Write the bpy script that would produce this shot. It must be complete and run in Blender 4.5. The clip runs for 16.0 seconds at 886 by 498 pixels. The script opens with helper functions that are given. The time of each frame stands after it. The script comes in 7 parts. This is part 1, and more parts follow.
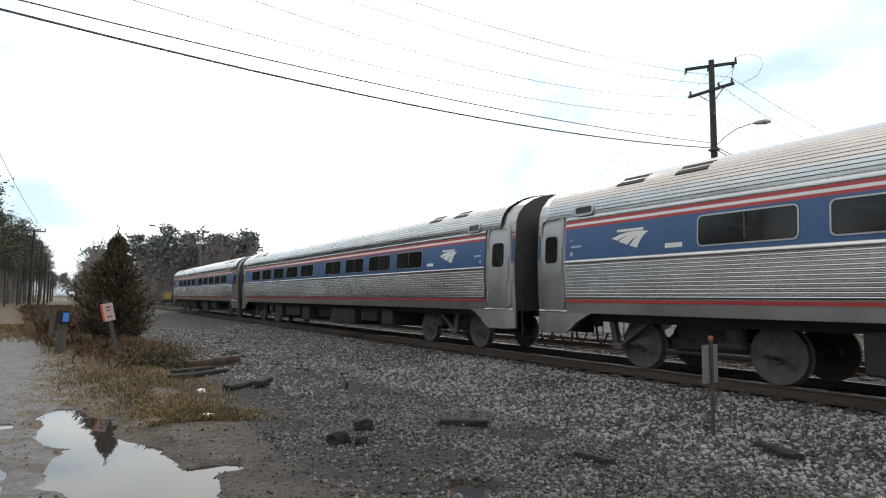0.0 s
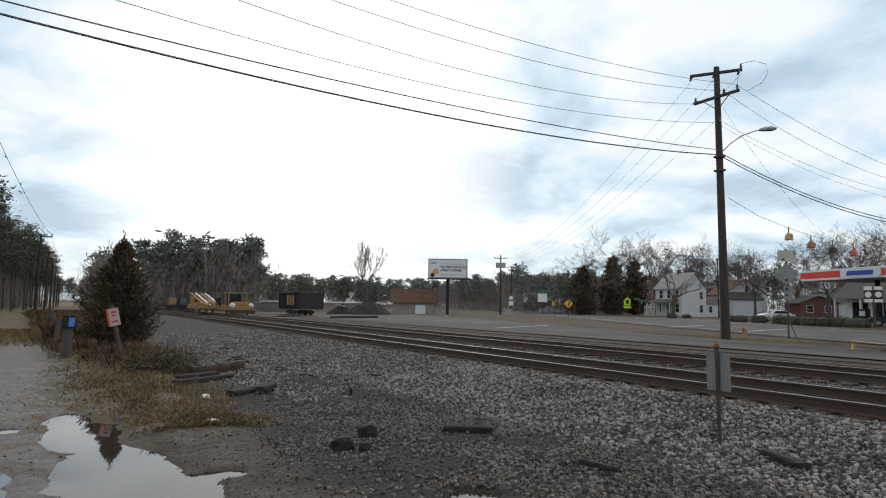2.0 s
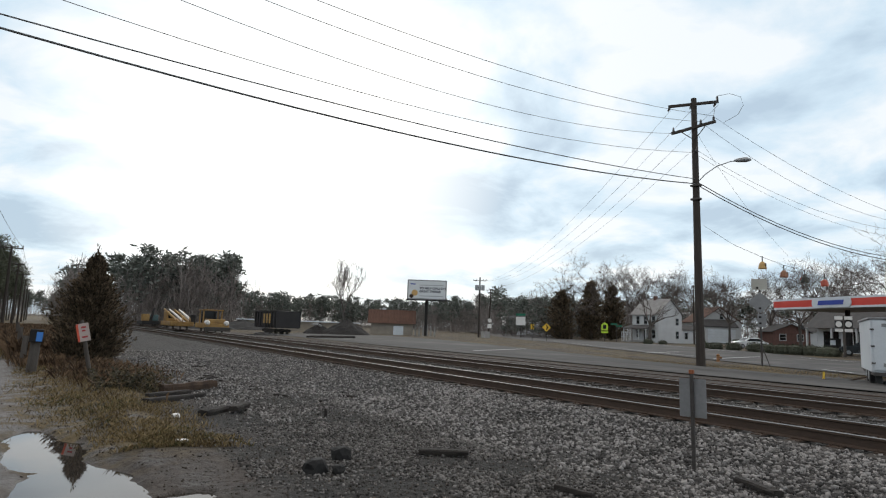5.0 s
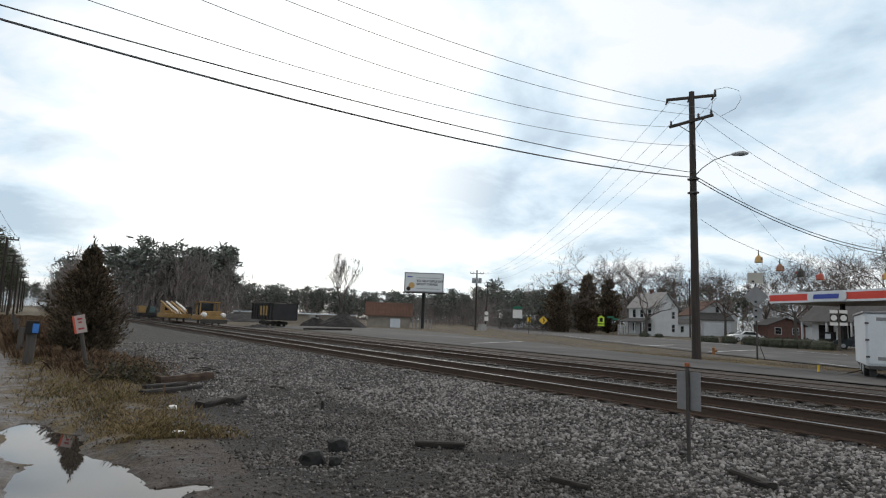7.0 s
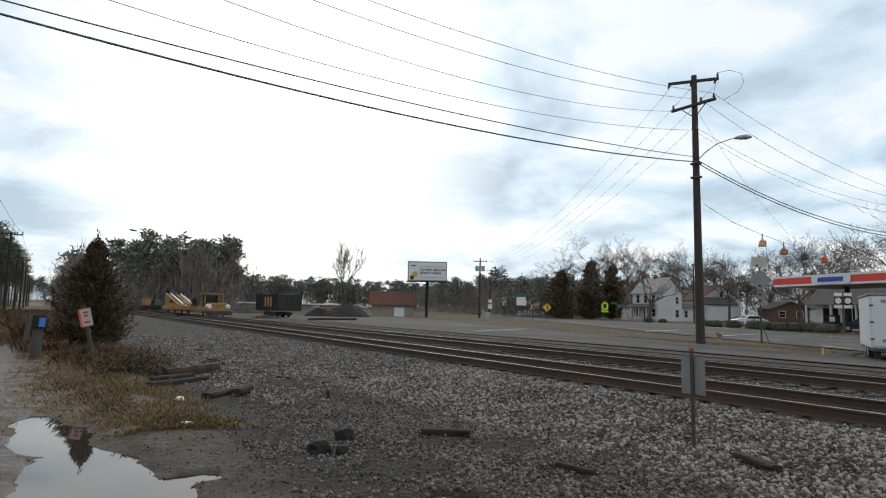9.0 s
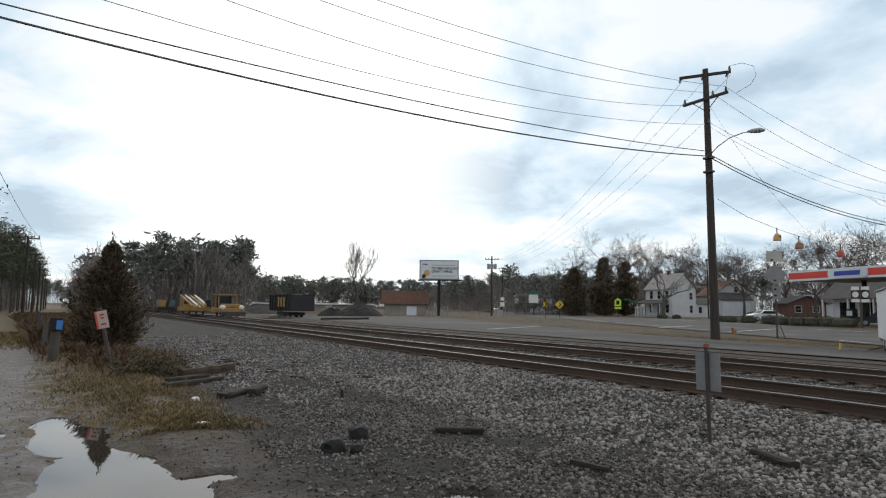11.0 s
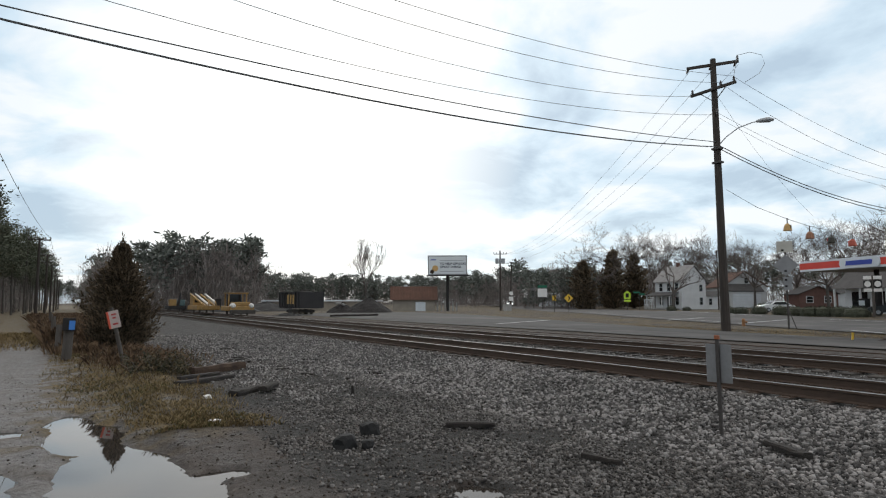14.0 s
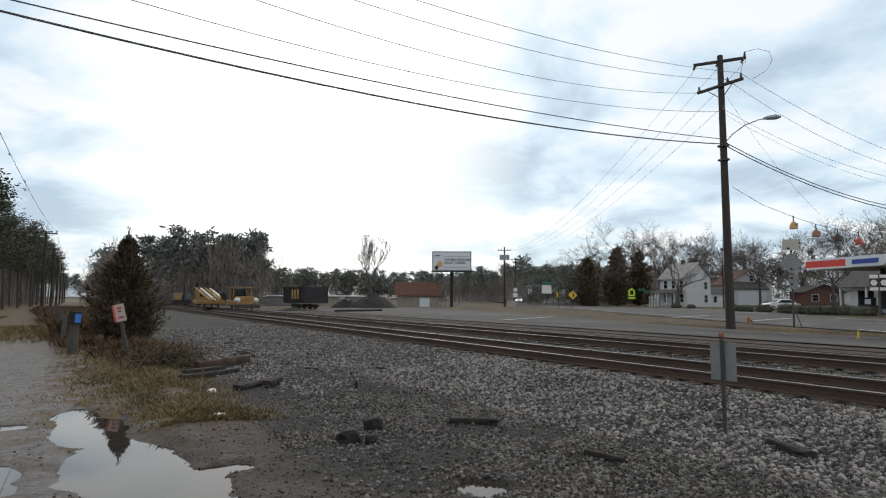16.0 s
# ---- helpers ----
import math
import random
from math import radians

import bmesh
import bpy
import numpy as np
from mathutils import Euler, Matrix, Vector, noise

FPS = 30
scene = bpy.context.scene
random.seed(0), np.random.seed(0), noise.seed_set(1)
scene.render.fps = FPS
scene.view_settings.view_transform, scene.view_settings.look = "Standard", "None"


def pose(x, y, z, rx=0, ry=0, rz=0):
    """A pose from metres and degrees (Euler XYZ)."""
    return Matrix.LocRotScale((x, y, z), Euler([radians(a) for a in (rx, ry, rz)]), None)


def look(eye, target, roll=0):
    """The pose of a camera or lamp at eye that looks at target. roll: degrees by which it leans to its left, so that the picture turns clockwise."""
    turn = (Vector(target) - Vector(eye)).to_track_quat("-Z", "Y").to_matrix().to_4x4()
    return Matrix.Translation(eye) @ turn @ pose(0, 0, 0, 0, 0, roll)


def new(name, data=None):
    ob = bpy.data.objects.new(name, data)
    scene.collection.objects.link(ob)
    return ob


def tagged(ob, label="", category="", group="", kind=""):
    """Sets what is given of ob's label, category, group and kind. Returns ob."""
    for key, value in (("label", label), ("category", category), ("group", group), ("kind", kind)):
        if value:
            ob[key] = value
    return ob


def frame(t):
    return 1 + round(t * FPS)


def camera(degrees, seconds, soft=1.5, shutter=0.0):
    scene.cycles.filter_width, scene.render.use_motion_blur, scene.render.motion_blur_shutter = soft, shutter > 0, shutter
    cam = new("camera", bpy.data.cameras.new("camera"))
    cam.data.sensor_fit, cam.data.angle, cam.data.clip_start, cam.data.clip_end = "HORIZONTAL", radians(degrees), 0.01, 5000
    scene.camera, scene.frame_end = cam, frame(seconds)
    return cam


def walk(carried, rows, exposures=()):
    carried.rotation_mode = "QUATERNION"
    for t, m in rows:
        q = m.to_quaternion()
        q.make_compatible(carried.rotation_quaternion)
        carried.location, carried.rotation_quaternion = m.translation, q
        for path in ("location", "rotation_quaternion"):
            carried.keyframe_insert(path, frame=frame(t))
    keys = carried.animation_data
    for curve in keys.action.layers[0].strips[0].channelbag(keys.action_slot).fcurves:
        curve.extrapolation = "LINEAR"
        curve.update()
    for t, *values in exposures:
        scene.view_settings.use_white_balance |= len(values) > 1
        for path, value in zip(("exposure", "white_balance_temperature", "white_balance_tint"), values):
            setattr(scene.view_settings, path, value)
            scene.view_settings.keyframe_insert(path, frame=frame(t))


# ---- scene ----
EYE = 1.65
cam = camera(72.5, 16.0, 1.15, 0.0)
PATH = [
    (0.0, pose(0, 0, EYE, 94.799, -0.685, -31.965)),
    (0.5, pose(0, 0, EYE, 94.891, -0.947, -32.269)),
    (1.0, pose(0, 0, EYE, 95.034, -0.824, -32.442)),
    (1.5, pose(0, 0, EYE, 95.306, -1.086, -31.838)),
    (2.0, pose(0, 0, EYE, 95.381, -0.888, -31.544)),
    (2.5, pose(0, 0, EYE, 95.471, -0.860, -31.391)),
    (3.0, pose(0, 0, EYE, 95.574, -1.187, -31.639)),
    (3.5, pose(0, 0, EYE, 95.608, -1.399, -33.314)),
    (4.0, pose(0, 0, EYE, 95.492, -0.995, -33.357)),
    (4.5, pose(0, 0, EYE, 96.269, -1.320, -33.511)),
    (5.0, pose(0, 0, EYE, 97.455, -1.985, -33.594)),
    (7.5, pose(0, 0, EYE, 96.288, -2.187, -34.170)),
    (8.0, pose(0, 0, EYE, 95.843, -2.118, -34.731)),
    (8.5, pose(0, 0, EYE, 95.872, -1.351, -34.051)),
    (9.0, pose(0, 0, EYE, 95.682, -1.322, -33.521)),
    (9.5, pose(0, 0, EYE, 95.098, -1.305, -33.270)),
    (10.0, pose(0, 0, EYE, 94.857, -0.824, -32.601)),
    (12.5, pose(0, 0, EYE, 96.501, -0.496, -32.158)),
    (13.0, pose(0, 0, EYE, 95.909, -0.487, -32.075)),
    (13.5, pose(0, 0, EYE, 95.352, -0.461, -31.738)),
    (14.0, pose(0, 0, EYE, 95.070, 0.084, -31.530)),
    (14.5, pose(0, 0, EYE, 94.938, -0.575, -31.538)),
    (15.0, pose(0, 0, EYE, 94.821, -0.770, -31.463)),
    (15.5, pose(0, 0, EYE, 94.949, -0.330, -31.267)),
    (16.0, pose(0, 0, EYE, 94.680, -0.308, -31.142)),
]
# the clip's camera opens up while the dark train fills the picture
walk(cam, PATH, [(0.0, 0.55), (1.4, 0.55), (2.0, 0.0), (16.0, 0.0)])

# ---- sky and light: a bright, broken overcast with the sun behind cloud ahead ----
SUN_AZ, SUN_EL = radians(30), radians(32)


def build_world():
    w = bpy.data.worlds.new("overcast_sky")
    scene.world = w
    w.use_nodes = True
    nt = w.node_tree
    nt.nodes.clear()
    N, L = nt.nodes.new, nt.links.new
    sky = N("ShaderNodeTexSky")
    sky.sky_type = "NISHITA"
    sky.sun_disc = False
    sky.sun_elevation, sky.sun_rotation = SUN_EL, SUN_AZ
    skym = N("ShaderNodeMix")
    skym.data_type, skym.blend_type = "RGBA", "MULTIPLY"
    skym.inputs[0].default_value = 1.0
    skym.inputs[7].default_value = (0.10, 0.10, 0.10, 1)
    L(sky.outputs[0], skym.inputs[6])
    tc = N("ShaderNodeTexCoord")
    # clouds lie on a flat sheet: project the direction on to it
    sep = N("ShaderNodeSeparateXYZ")
    L(tc.outputs["Generated"], sep.inputs[0])
    zz = N("ShaderNodeMath")
    zz.operation = "MAXIMUM"
    zz.inputs[1].default_value = 0.0
    L(sep.outputs[2], zz.inputs[0])
    za = N("ShaderNodeMath")
    za.inputs[1].default_value = 0.22
    L(zz.outputs[0], za.inputs[0])
    comb = N("ShaderNodeCombineXYZ")
    for i in (0, 1):
        d = N("ShaderNodeMath")
        d.operation = "DIVIDE"
        L(sep.outputs[i], d.inputs[0])
        L(za.outputs[0], d.inputs[1])
        L(d.outputs[0], comb.inputs[i])
    n1 = N("ShaderNodeTexNoise")
    n1.inputs["Scale"].default_value = 1.9
    n1.inputs["Detail"].default_value = 7
    n1.inputs["Roughness"].default_value = 0.55
    n1.inputs["Distortion"].default_value = 0.3
    L(comb.outputs[0], n1.inputs["Vector"])
    cr = N("ShaderNodeValToRGB")
    e = cr.color_ramp.elements
    e[0].position, e[0].color = 0.36, (0.53, 0.67, 0.80, 1)
    e[1].position, e[1].color = 0.57, (1.00, 1.05, 1.08, 1)
    e.new(0.46).color = (0.72, 0.88, 1.0, 1)
    L(n1.outputs[0], cr.inputs[0])
    # broad glow of the veiled sun
    dot = N("ShaderNodeVectorMath")
    dot.operation = "DOT_PRODUCT"
    nrm = N("ShaderNodeVectorMath")
    nrm.operation = "NORMALIZE"
    L(tc.outputs["Generated"], nrm.inputs[0])
    L(nrm.outputs[0], dot.inputs[0])
    c = math.cos(radians(16))
    dot.inputs[1].default_value = (math.sin(radians(18)) * c, math.cos(radians(18)) * c, math.sin(radians(16)))
    gr = N("ShaderNodeMapRange")
    gr.inputs[1].default_value, gr.inputs[2].default_value = 0.935, 1.0
    gr.inputs[3].default_value, gr.inputs[4].default_value = 0.0, 0.8
    L(dot.outputs["Value"], gr.inputs[0])
    mg = N("ShaderNodeMix")
    mg.data_type = "RGBA"
    mg.inputs[7].default_value = (1.55, 1.52, 1.45, 1)
    L(gr.outputs[0], mg.inputs[0])
    L(cr.outputs[0], mg.inputs[6])
    # overhead the cloud is plain grey-white
    zen = N("ShaderNodeMapRange")
    zen.inputs[1].default_value, zen.inputs[2].default_value = 0.50, 0.72
    L(sep.outputs[2], zen.inputs[0])
    mz = N("ShaderNodeMix")
    mz.data_type = "RGBA"
    mz.inputs[7].default_value = (1.06, 1.02, 0.98, 1)
    L(zen.outputs[0], mz.inputs[0])
    L(mg.outputs[2], mz.inputs[6])
    add = N("ShaderNodeMix")
    add.data_type = "RGBA"
    add.inputs[0].default_value = 0.9
    L(skym.outputs[2], add.inputs[6])
    L(mz.outputs[2], add.inputs[7])
    bg = N("ShaderNodeBackground")
    bg.inputs[1].default_value = 0.97
    L(add.outputs[2], bg.inputs[0])
    out = N("ShaderNodeOutputWorld")
    L(bg.outputs[0], out.inputs[0])


build_world()
sun = new("sun", bpy.data.lights.new("sun", "SUN"))
sun.data.energy, sun.data.angle, sun.data.color = 0.45, radians(14), (1.0, 0.95, 0.88)
sun.matrix_world = look((60 * math.sin(SUN_AZ), 60 * math.cos(SUN_AZ), 60 * math.tan(SUN_EL)), (0, 0, 0))


# ---- materials ----
def mat(name, cols, scale=6.0, rough=0.7, metal=0.0, bump=0.3, fine=60.0, space="Object", island=0.0, rand=0.0, spec=0.5, stretch=(1, 1, 1), dist=0.01):
    """Two scales of noise between two or three colours, fine relief, and some spread between pieces."""
    m = bpy.data.materials.new(name)
    m.use_nodes = True
    nt = m.node_tree
    N, L = nt.nodes.new, nt.links.new
    b = nt.nodes["Principled BSDF"]
    tc = N("ShaderNodeTexCoord")
    mp = N("ShaderNodeMapping")
    mp.inputs["Scale"].default_value = stretch
    L(tc.outputs[space], mp.inputs[0])
    n1, n2 = N("ShaderNodeTexNoise"), N("ShaderNodeTexNoise")
    n1.inputs["Scale"].default_value, n1.inputs["Detail"].default_value = scale, 5
    n2.inputs["Scale"].default_value, n2.inputs["Detail"].default_value = fine, 4
    L(mp.outputs[0], n1.inputs["Vector"])
    L(mp.outputs[0], n2.inputs["Vector"])
    mx = N("ShaderNodeMath")
    mx.operation = "MULTIPLY_ADD"
    mx.inputs[1].default_value = 0.35
    L(n2.outputs[0], mx.inputs[0])
    m2 = N("ShaderNodeMath")
    m2.operation = "MULTIPLY"
    m2.inputs[1].default_value = 0.65
    L(n1.outputs[0], m2.inputs[0])
    L(m2.outputs[0], mx.inputs[2])
    last = mx.outputs[0]
    if island or rand:
        src = N("ShaderNodeNewGeometry").outputs["Random Per Island"] if island else N("ShaderNodeObjectInfo").outputs["Random"]
        ma = N("ShaderNodeMath")
        ma.operation = "MULTIPLY_ADD"
        ma.inputs[1].default_value = island or rand
        L(src, ma.inputs[0])
        sb = N("ShaderNodeMath")
        sb.operation = "SUBTRACT"
        sb.inputs[1].default_value = (island or rand) / 2
        L(last, sb.inputs[0])
        L(sb.outputs[0], ma.inputs[2])
        last = ma.outputs[0]
    cr = N("ShaderNodeValToRGB")
    e = cr.color_ramp.elements
    e[0].position, e[1].position = 0.3, 0.7
    e[0].color, e[1].color = (*cols[0], 1), (*cols[-1], 1)
    if len(cols) == 3:
        e.new(0.5).color = (*cols[1], 1)
    L(last, cr.inputs[0])
    L(cr.outputs[0], b.inputs["Base Color"])
    rr = N("ShaderNodeMapRange")
    rr.inputs[3].default_value, rr.inputs[4].default_value = max(rough - 0.12, 0.02), min(rough + 0.12, 1)
    L(n1.outputs[0], rr.inputs[0])
    L(rr.outputs[0], b.inputs["Roughness"])
    b.inputs["Metallic"].default_value = metal
    b.inputs["Specular IOR Level"].default_value = spec
    if bump:
        bp = N("ShaderNodeBump")
        bp.inputs["Strength"].default_value, bp.inputs["Distance"].default_value = bump, dist
        L(n2.outputs[0], bp.inputs["Height"])
        L(bp.outputs[0], b.inputs["Normal"])
    return m


# ---- mesh building ----
class Mesh:
    """Collects points and faces for one mesh."""

    def __init__(self):
        self.v, self.f = [], []

    def face(self, pts):
        k = len(self.v)
        self.v += [tuple(p) for p in pts]
        self.f.append(tuple(range(k, k + len(pts))))

    def grid(self, rings, close=True, caps=False):
        k, n = len(self.v), len(rings[0])
        for r in rings:
            self.v += [tuple(p) for p in r]
        for i in range(len(rings) - 1):
            for j in range(n if close else n - 1):
                a, b = k + i * n + j, k + i * n + (j + 1) % n
                self.f.append((a, b, b + n, a + n))
        if caps:
            self.f.append(tuple(k + j for j in reversed(range(n))))
            self.f.append(tuple(k + (len(rings) - 1) * n + j for j in range(n)))

    def box(self, x0, x1, y0, y1, z0, z1, b=0.0):
        """A box, with all edges chamfered by b."""
        if b <= 0:
            self.grid([[(x0, y0, z), (x1, y0, z), (x1, y1, z), (x0, y1, z)] for z in (z0, z1)], True, True)
            return
        rings = []
        for z, q in ((z0, b), (z0 + b, 0), (z1 - b, 0), (z1, b)):
            c = b + q * 0.6
            a0, a1, c0, c1 = x0 + q * 0.6, x1 - q * 0.6, y0 + q * 0.6, y1 - q * 0.6
            rings.append([(a0 + b, c0, z), (a1 - b, c0, z), (a1, c0 + b, z), (a1, c1 - b, z), (a1 - b, c1, z), (a0 + b, c1, z), (a0, c1 - b, z), (a0, c0 + b, z)])
        self.grid(rings, True, True)

    def tube(self, pts, radii, n=8, caps=True):
        rings = []
        pts = [Vector(p) for p in pts]
        for i, p in enumerate(pts):
            d = (pts[min(i + 1, len(pts) - 1)] - pts[max(i - 1, 0)])
            d = d.normalized() if d.length > 1e-9 else Vector((0, 0, 1))
            u = d.cross(Vector((0, 0, 1)) if abs(d.z) < 0.9 else Vector((0, 1, 0))).normalized()
            w = d.cross(u)
            r = radii[i] if isinstance(radii, (list, tuple)) else radii
            rings.append([p + u * (r * math.cos(2 * math.pi * j / n)) + w * (r * math.sin(2 * math.pi * j / n)) for j in range(n)])
        self.grid(rings, True, caps)

    def disc(self, c, axis, r, h, n=20, b=0.0):
        c, a = Vector(c), Vector(axis).normalized()
        if b:
            self.tube([c - a * h / 2, c - a * (h / 2 - b), c + a * (h / 2 - b), c + a * h / 2], [r - b, r, r, r - b], n)
        else:
            self.tube([c - a * h / 2, c + a * h / 2], r, n)

    def move(self, m):
        self.v = [tuple(m @ Vector(p)) for p in self.v]
        return self

    def data(self, name, material, smooth=False):
        me = bpy.data.meshes.new(name)
        me.from_pydata(self.v, [], self.f)
        me.materials.append(material)
        if smooth:
            me.polygons.foreach_set("use_smooth", [True] * len(me.polygons))
        me.update()
        return me


def part(name, mesh, material, parent, label="", smooth=False):
    """Links a mesh as one object under a thing or a part."""
    ob = new(name, mesh if isinstance(mesh, bpy.types.Mesh) else mesh.data(name, material, smooth))
    ob.parent = parent
    return tagged(ob, label)


def thing(name, label, category, m=None, group="", kind=""):
    ob = new(name)
    ob.empty_display_size = 0.2
    if m is not None:
        ob.matrix_basis = m
    return tagged(ob, label, category, group, kind)


def single(name, mesh, material, label, category="", group="", kind="", smooth=False):
    return tagged(new(name, mesh.data(name, material, smooth)), label, category, group, kind)


def step(a, b, x):
    t = min(max((x - a) / (b - a), 0.0), 1.0)
    return t * t * (3 - 2 * t)


TRACK_1, TRACK_2, TRACK_3 = 10.2, 14.6, 19.3
PUDDLES = [(0.05, 10.0, 0.30, 0.7), (0.22, 8.8, 0.42, 1.1), (0.48, 7.2, 0.56, 1.3), (0.75, 6.0, 0.55, 0.8), (0.75, 5.0, 0.5, 0.9), (1.22, 6.3, 0.34, 0.2),
           (-0.95, 9.6, 0.5, 0.35), (-0.85, 7.0, 0.45, 0.8), (3.12, 4.5, 0.2, 0.27), (-1.7, 13.2, 0.5, 0.5), (-2.2, 17.5, 0.5, 1.1)]


def wet(x, y):
    """How deep the hollow of a puddle is at a place, 0 to 1."""
    d = 0.0
    w = noise.noise(Vector((x * 2.1, y * 2.1, 3.0))) * 0.35 + noise.noise(Vector((x * 7, y * 7, 9.0))) * 0.16
    for cx, cy, rx, ry in PUDDLES:
        q = math.hypot((x - cx) / rx, (y - cy) / ry) + w * min(1.0, 0.45 / rx)
        d = max(d, 1.0 - step(0.72, 1.28, q))
    return d

# patches of black cinder and dirt on the stones: place and half sizes
DIRT = [(4.49, 10.43, 0.9, 0.8), (4.57, 12.60, 0.7, 0.9), (3.12, 5.47, 0.75, 0.32), (5.00, 5.90, 0.9, 0.35), (2.27, 5.58, 0.6, 0.3), (7.50, 14.95, 0.8, 2.2), (2.78, 10.73, 0.6, 1.3), (4.34, 6.41, 0.5, 0.25), (3.18, 4.43, 0.4, 0.3), (2.39, 7.79, 0.5, 0.5), (5.69, 4.92, 0.45, 0.25)]


def dirt(x, y):
    """How much black dirt lies at a place, 0 to 1."""
    w = noise.noise(Vector((x * 1.3, y * 1.3, 6.0))) * 0.55 + noise.noise(Vector((x * 4.5, y * 4.5, 2.0))) * 0.3
    d = 0.0
    for cx, cy, rx, ry in DIRT:
        if abs(x - cx) < 2.4 * rx and abs(y - cy) < 2.4 * ry:
            d = max(d, 1.0 - step(0.55, 1.35, math.hypot((x - cx) / rx, (y - cy) / ry) + w))
    return max(d, 0.8 * step(0.34, 0.5, noise.noise(Vector((x * 0.55, y * 0.42, 7))) + 0.3 * noise.noise(Vector((x * 2.2, y * 2.2, 2)))) * step(6.6, 5.6, x))


def level(x, y):
    """The ground's large form: lane, ballast bed of the tracks, yard and road."""
    z = 0.18 * step(6.6, 8.75, x) - 0.04 * step(16.4, 18.0, x)
    z += 0.16 * step(50, 64, x) * (1 - step(55, 75, y)) + 0.35 * step(85, 115, x)
    return z


def ground_z(x, y):
    z = level(x, y)
    if -12 < x < 9 and 0 < y < 45:
        r = noise.noise(Vector((x * 0.9, y * 0.7, 0))) * 0.035 + noise.noise(Vector((x * 4, y * 3.5, 5))) * 0.014
        z += r * (1 - step(6, 8, x)) + 0.012
        z += 0.09 * math.exp(-((x - 1.35 - (y - 8) * 0.02) / 0.6) ** 2) * step(6.5, 8.5, y)
        if y < 22:
            z -= 0.085 * wet(x, y)
    return z


# ---- ground: one sheet to the horizon ----
def ground_mat():
    m = bpy.data.materials.new("mud_gravel_and_grass")
    m.use_nodes = True
    nt = m.node_tree
    N, L = nt.nodes.new, nt.links.new
    b = nt.nodes["Principled BSDF"]
    geo = N("ShaderNodeNewGeometry")
    sep = N("ShaderNodeSeparateXYZ")
    L(geo.outputs["Position"], sep.inputs[0])

    def tex(scale, detail=5, rough=0.55):
        n = N("ShaderNodeTexNoise")
        n.inputs["Scale"].default_value, n.inputs["Detail"].default_value, n.inputs["Roughness"].default_value = scale, detail, rough
        L(geo.outputs["Position"], n.inputs["Vector"])
        return n.outputs[0]

    def rng(v, a, c, lo=0.0, hi=1.0):
        r = N("ShaderNodeMapRange")
        r.interpolation_type = "SMOOTHSTEP"
        for i, q in enumerate((a, c, lo, hi)):
            r.inputs[i + 1].default_value = q
        L(v, r.inputs[0])
        return r.outputs[0]

    def op(kind, a, c):
        o = N("ShaderNodeMath")
        o.operation = kind
        for i, q in enumerate((a, c)):
            if isinstance(q, (int, float)):
                o.inputs[i].default_value = q
            else:
                L(q, o.inputs[i])
        return o.outputs[0]

    def ramp(v, cols, p0=0.32, p1=0.68):
        r = N("ShaderNodeValToRGB")
        e = r.color_ramp.elements
        e[0].position, e[1].position = p0, p1
        e[0].color, e[1].color = (*cols[0], 1), (*cols[-1], 1)
        if len(cols) == 3:
            e.new((p0 + p1) / 2).color = (*cols[1], 1)
        L(v, r.inputs[0])
        return r.outputs[0]

    def mix(f, a, c):
        x = N("ShaderNodeMix")
        x.data_type = "RGBA"
        L(f, x.inputs[0])
        L(a, x.inputs[6])
        L(c, x.inputs[7])
        return x.outputs[2]

    n_big, n_mid, n_fine, n_grit = tex(0.35), tex(2.2), tex(14), tex(70, 3)
    warp = op("MULTIPLY", op("SUBTRACT", n_mid, 0.5), 2.2)
    xw = op("ADD", sep.outputs[0], warp)
    yw = op("ADD", sep.outputs[1], warp)
    mud = ramp(op("ADD", op("MULTIPLY", n_mid, 0.6), op("MULTIPLY", n_fine, 0.4)), ((0.028, 0.023, 0.020), (0.070, 0.059, 0.052), (0.14, 0.122, 0.109)))
    lane = ramp(op("ADD", op("MULTIPLY", n_mid, 0.5), op("MULTIPLY", n_fine, 0.5)), ((0.080, 0.074, 0.069), (0.175, 0.164, 0.156), (0.275, 0.262, 0.252)))
    vor = N("ShaderNodeTexVoronoi")
    vor.inputs["Scale"].default_value = 21
    L(geo.outputs["Position"], vor.inputs["Vector"])
    stone = ramp(op("ADD", op("MULTIPLY", vor.outputs["Distance"], 0.9), op("MULTIPLY", n_fine, 0.35)), ((0.15, 0.142, 0.135), (0.085, 0.080, 0.076), (0.024, 0.0225, 0.021)), 0.25, 0.8)
    grass = ramp(op("ADD", op("MULTIPLY", n_mid, 0.55), op("MULTIPLY", n_fine, 0.45)), ((0.04, 0.034, 0.016), (0.112, 0.085, 0.044), (0.205, 0.152, 0.082)))
    coal = ramp(op("ADD", op("MULTIPLY", n_fine, 0.6), op("MULTIPLY", n_grit, 0.4)), ((0.016, 0.015, 0.0145), (0.036, 0.034, 0.032), (0.075, 0.071, 0.067)))
    at = N("ShaderNodeAttribute")
    at.attribute_name = "dirt"
    # lane at the side, bed of stones by the track, dirt between
    col = mix(rng(xw, -0.6, 0.7), lane, mud)
    col = mix(op("MULTIPLY", rng(xw, 1.9, 3.4), rng(op("ADD", n_big, op("MULTIPLY", n_mid, 0.5)), 0.5, 0.78)), col, stone)
    col = mix(rng(xw, 4.2, 6.0), col, stone)
    col = mix(op("MULTIPLY", rng(op("ADD", at.outputs["Fac"], op("MULTIPLY", op("SUBTRACT", n_fine, 0.5), 0.8)), 0.25, 0.75), rng(xw, 1.4, 2.4)), col, coal)
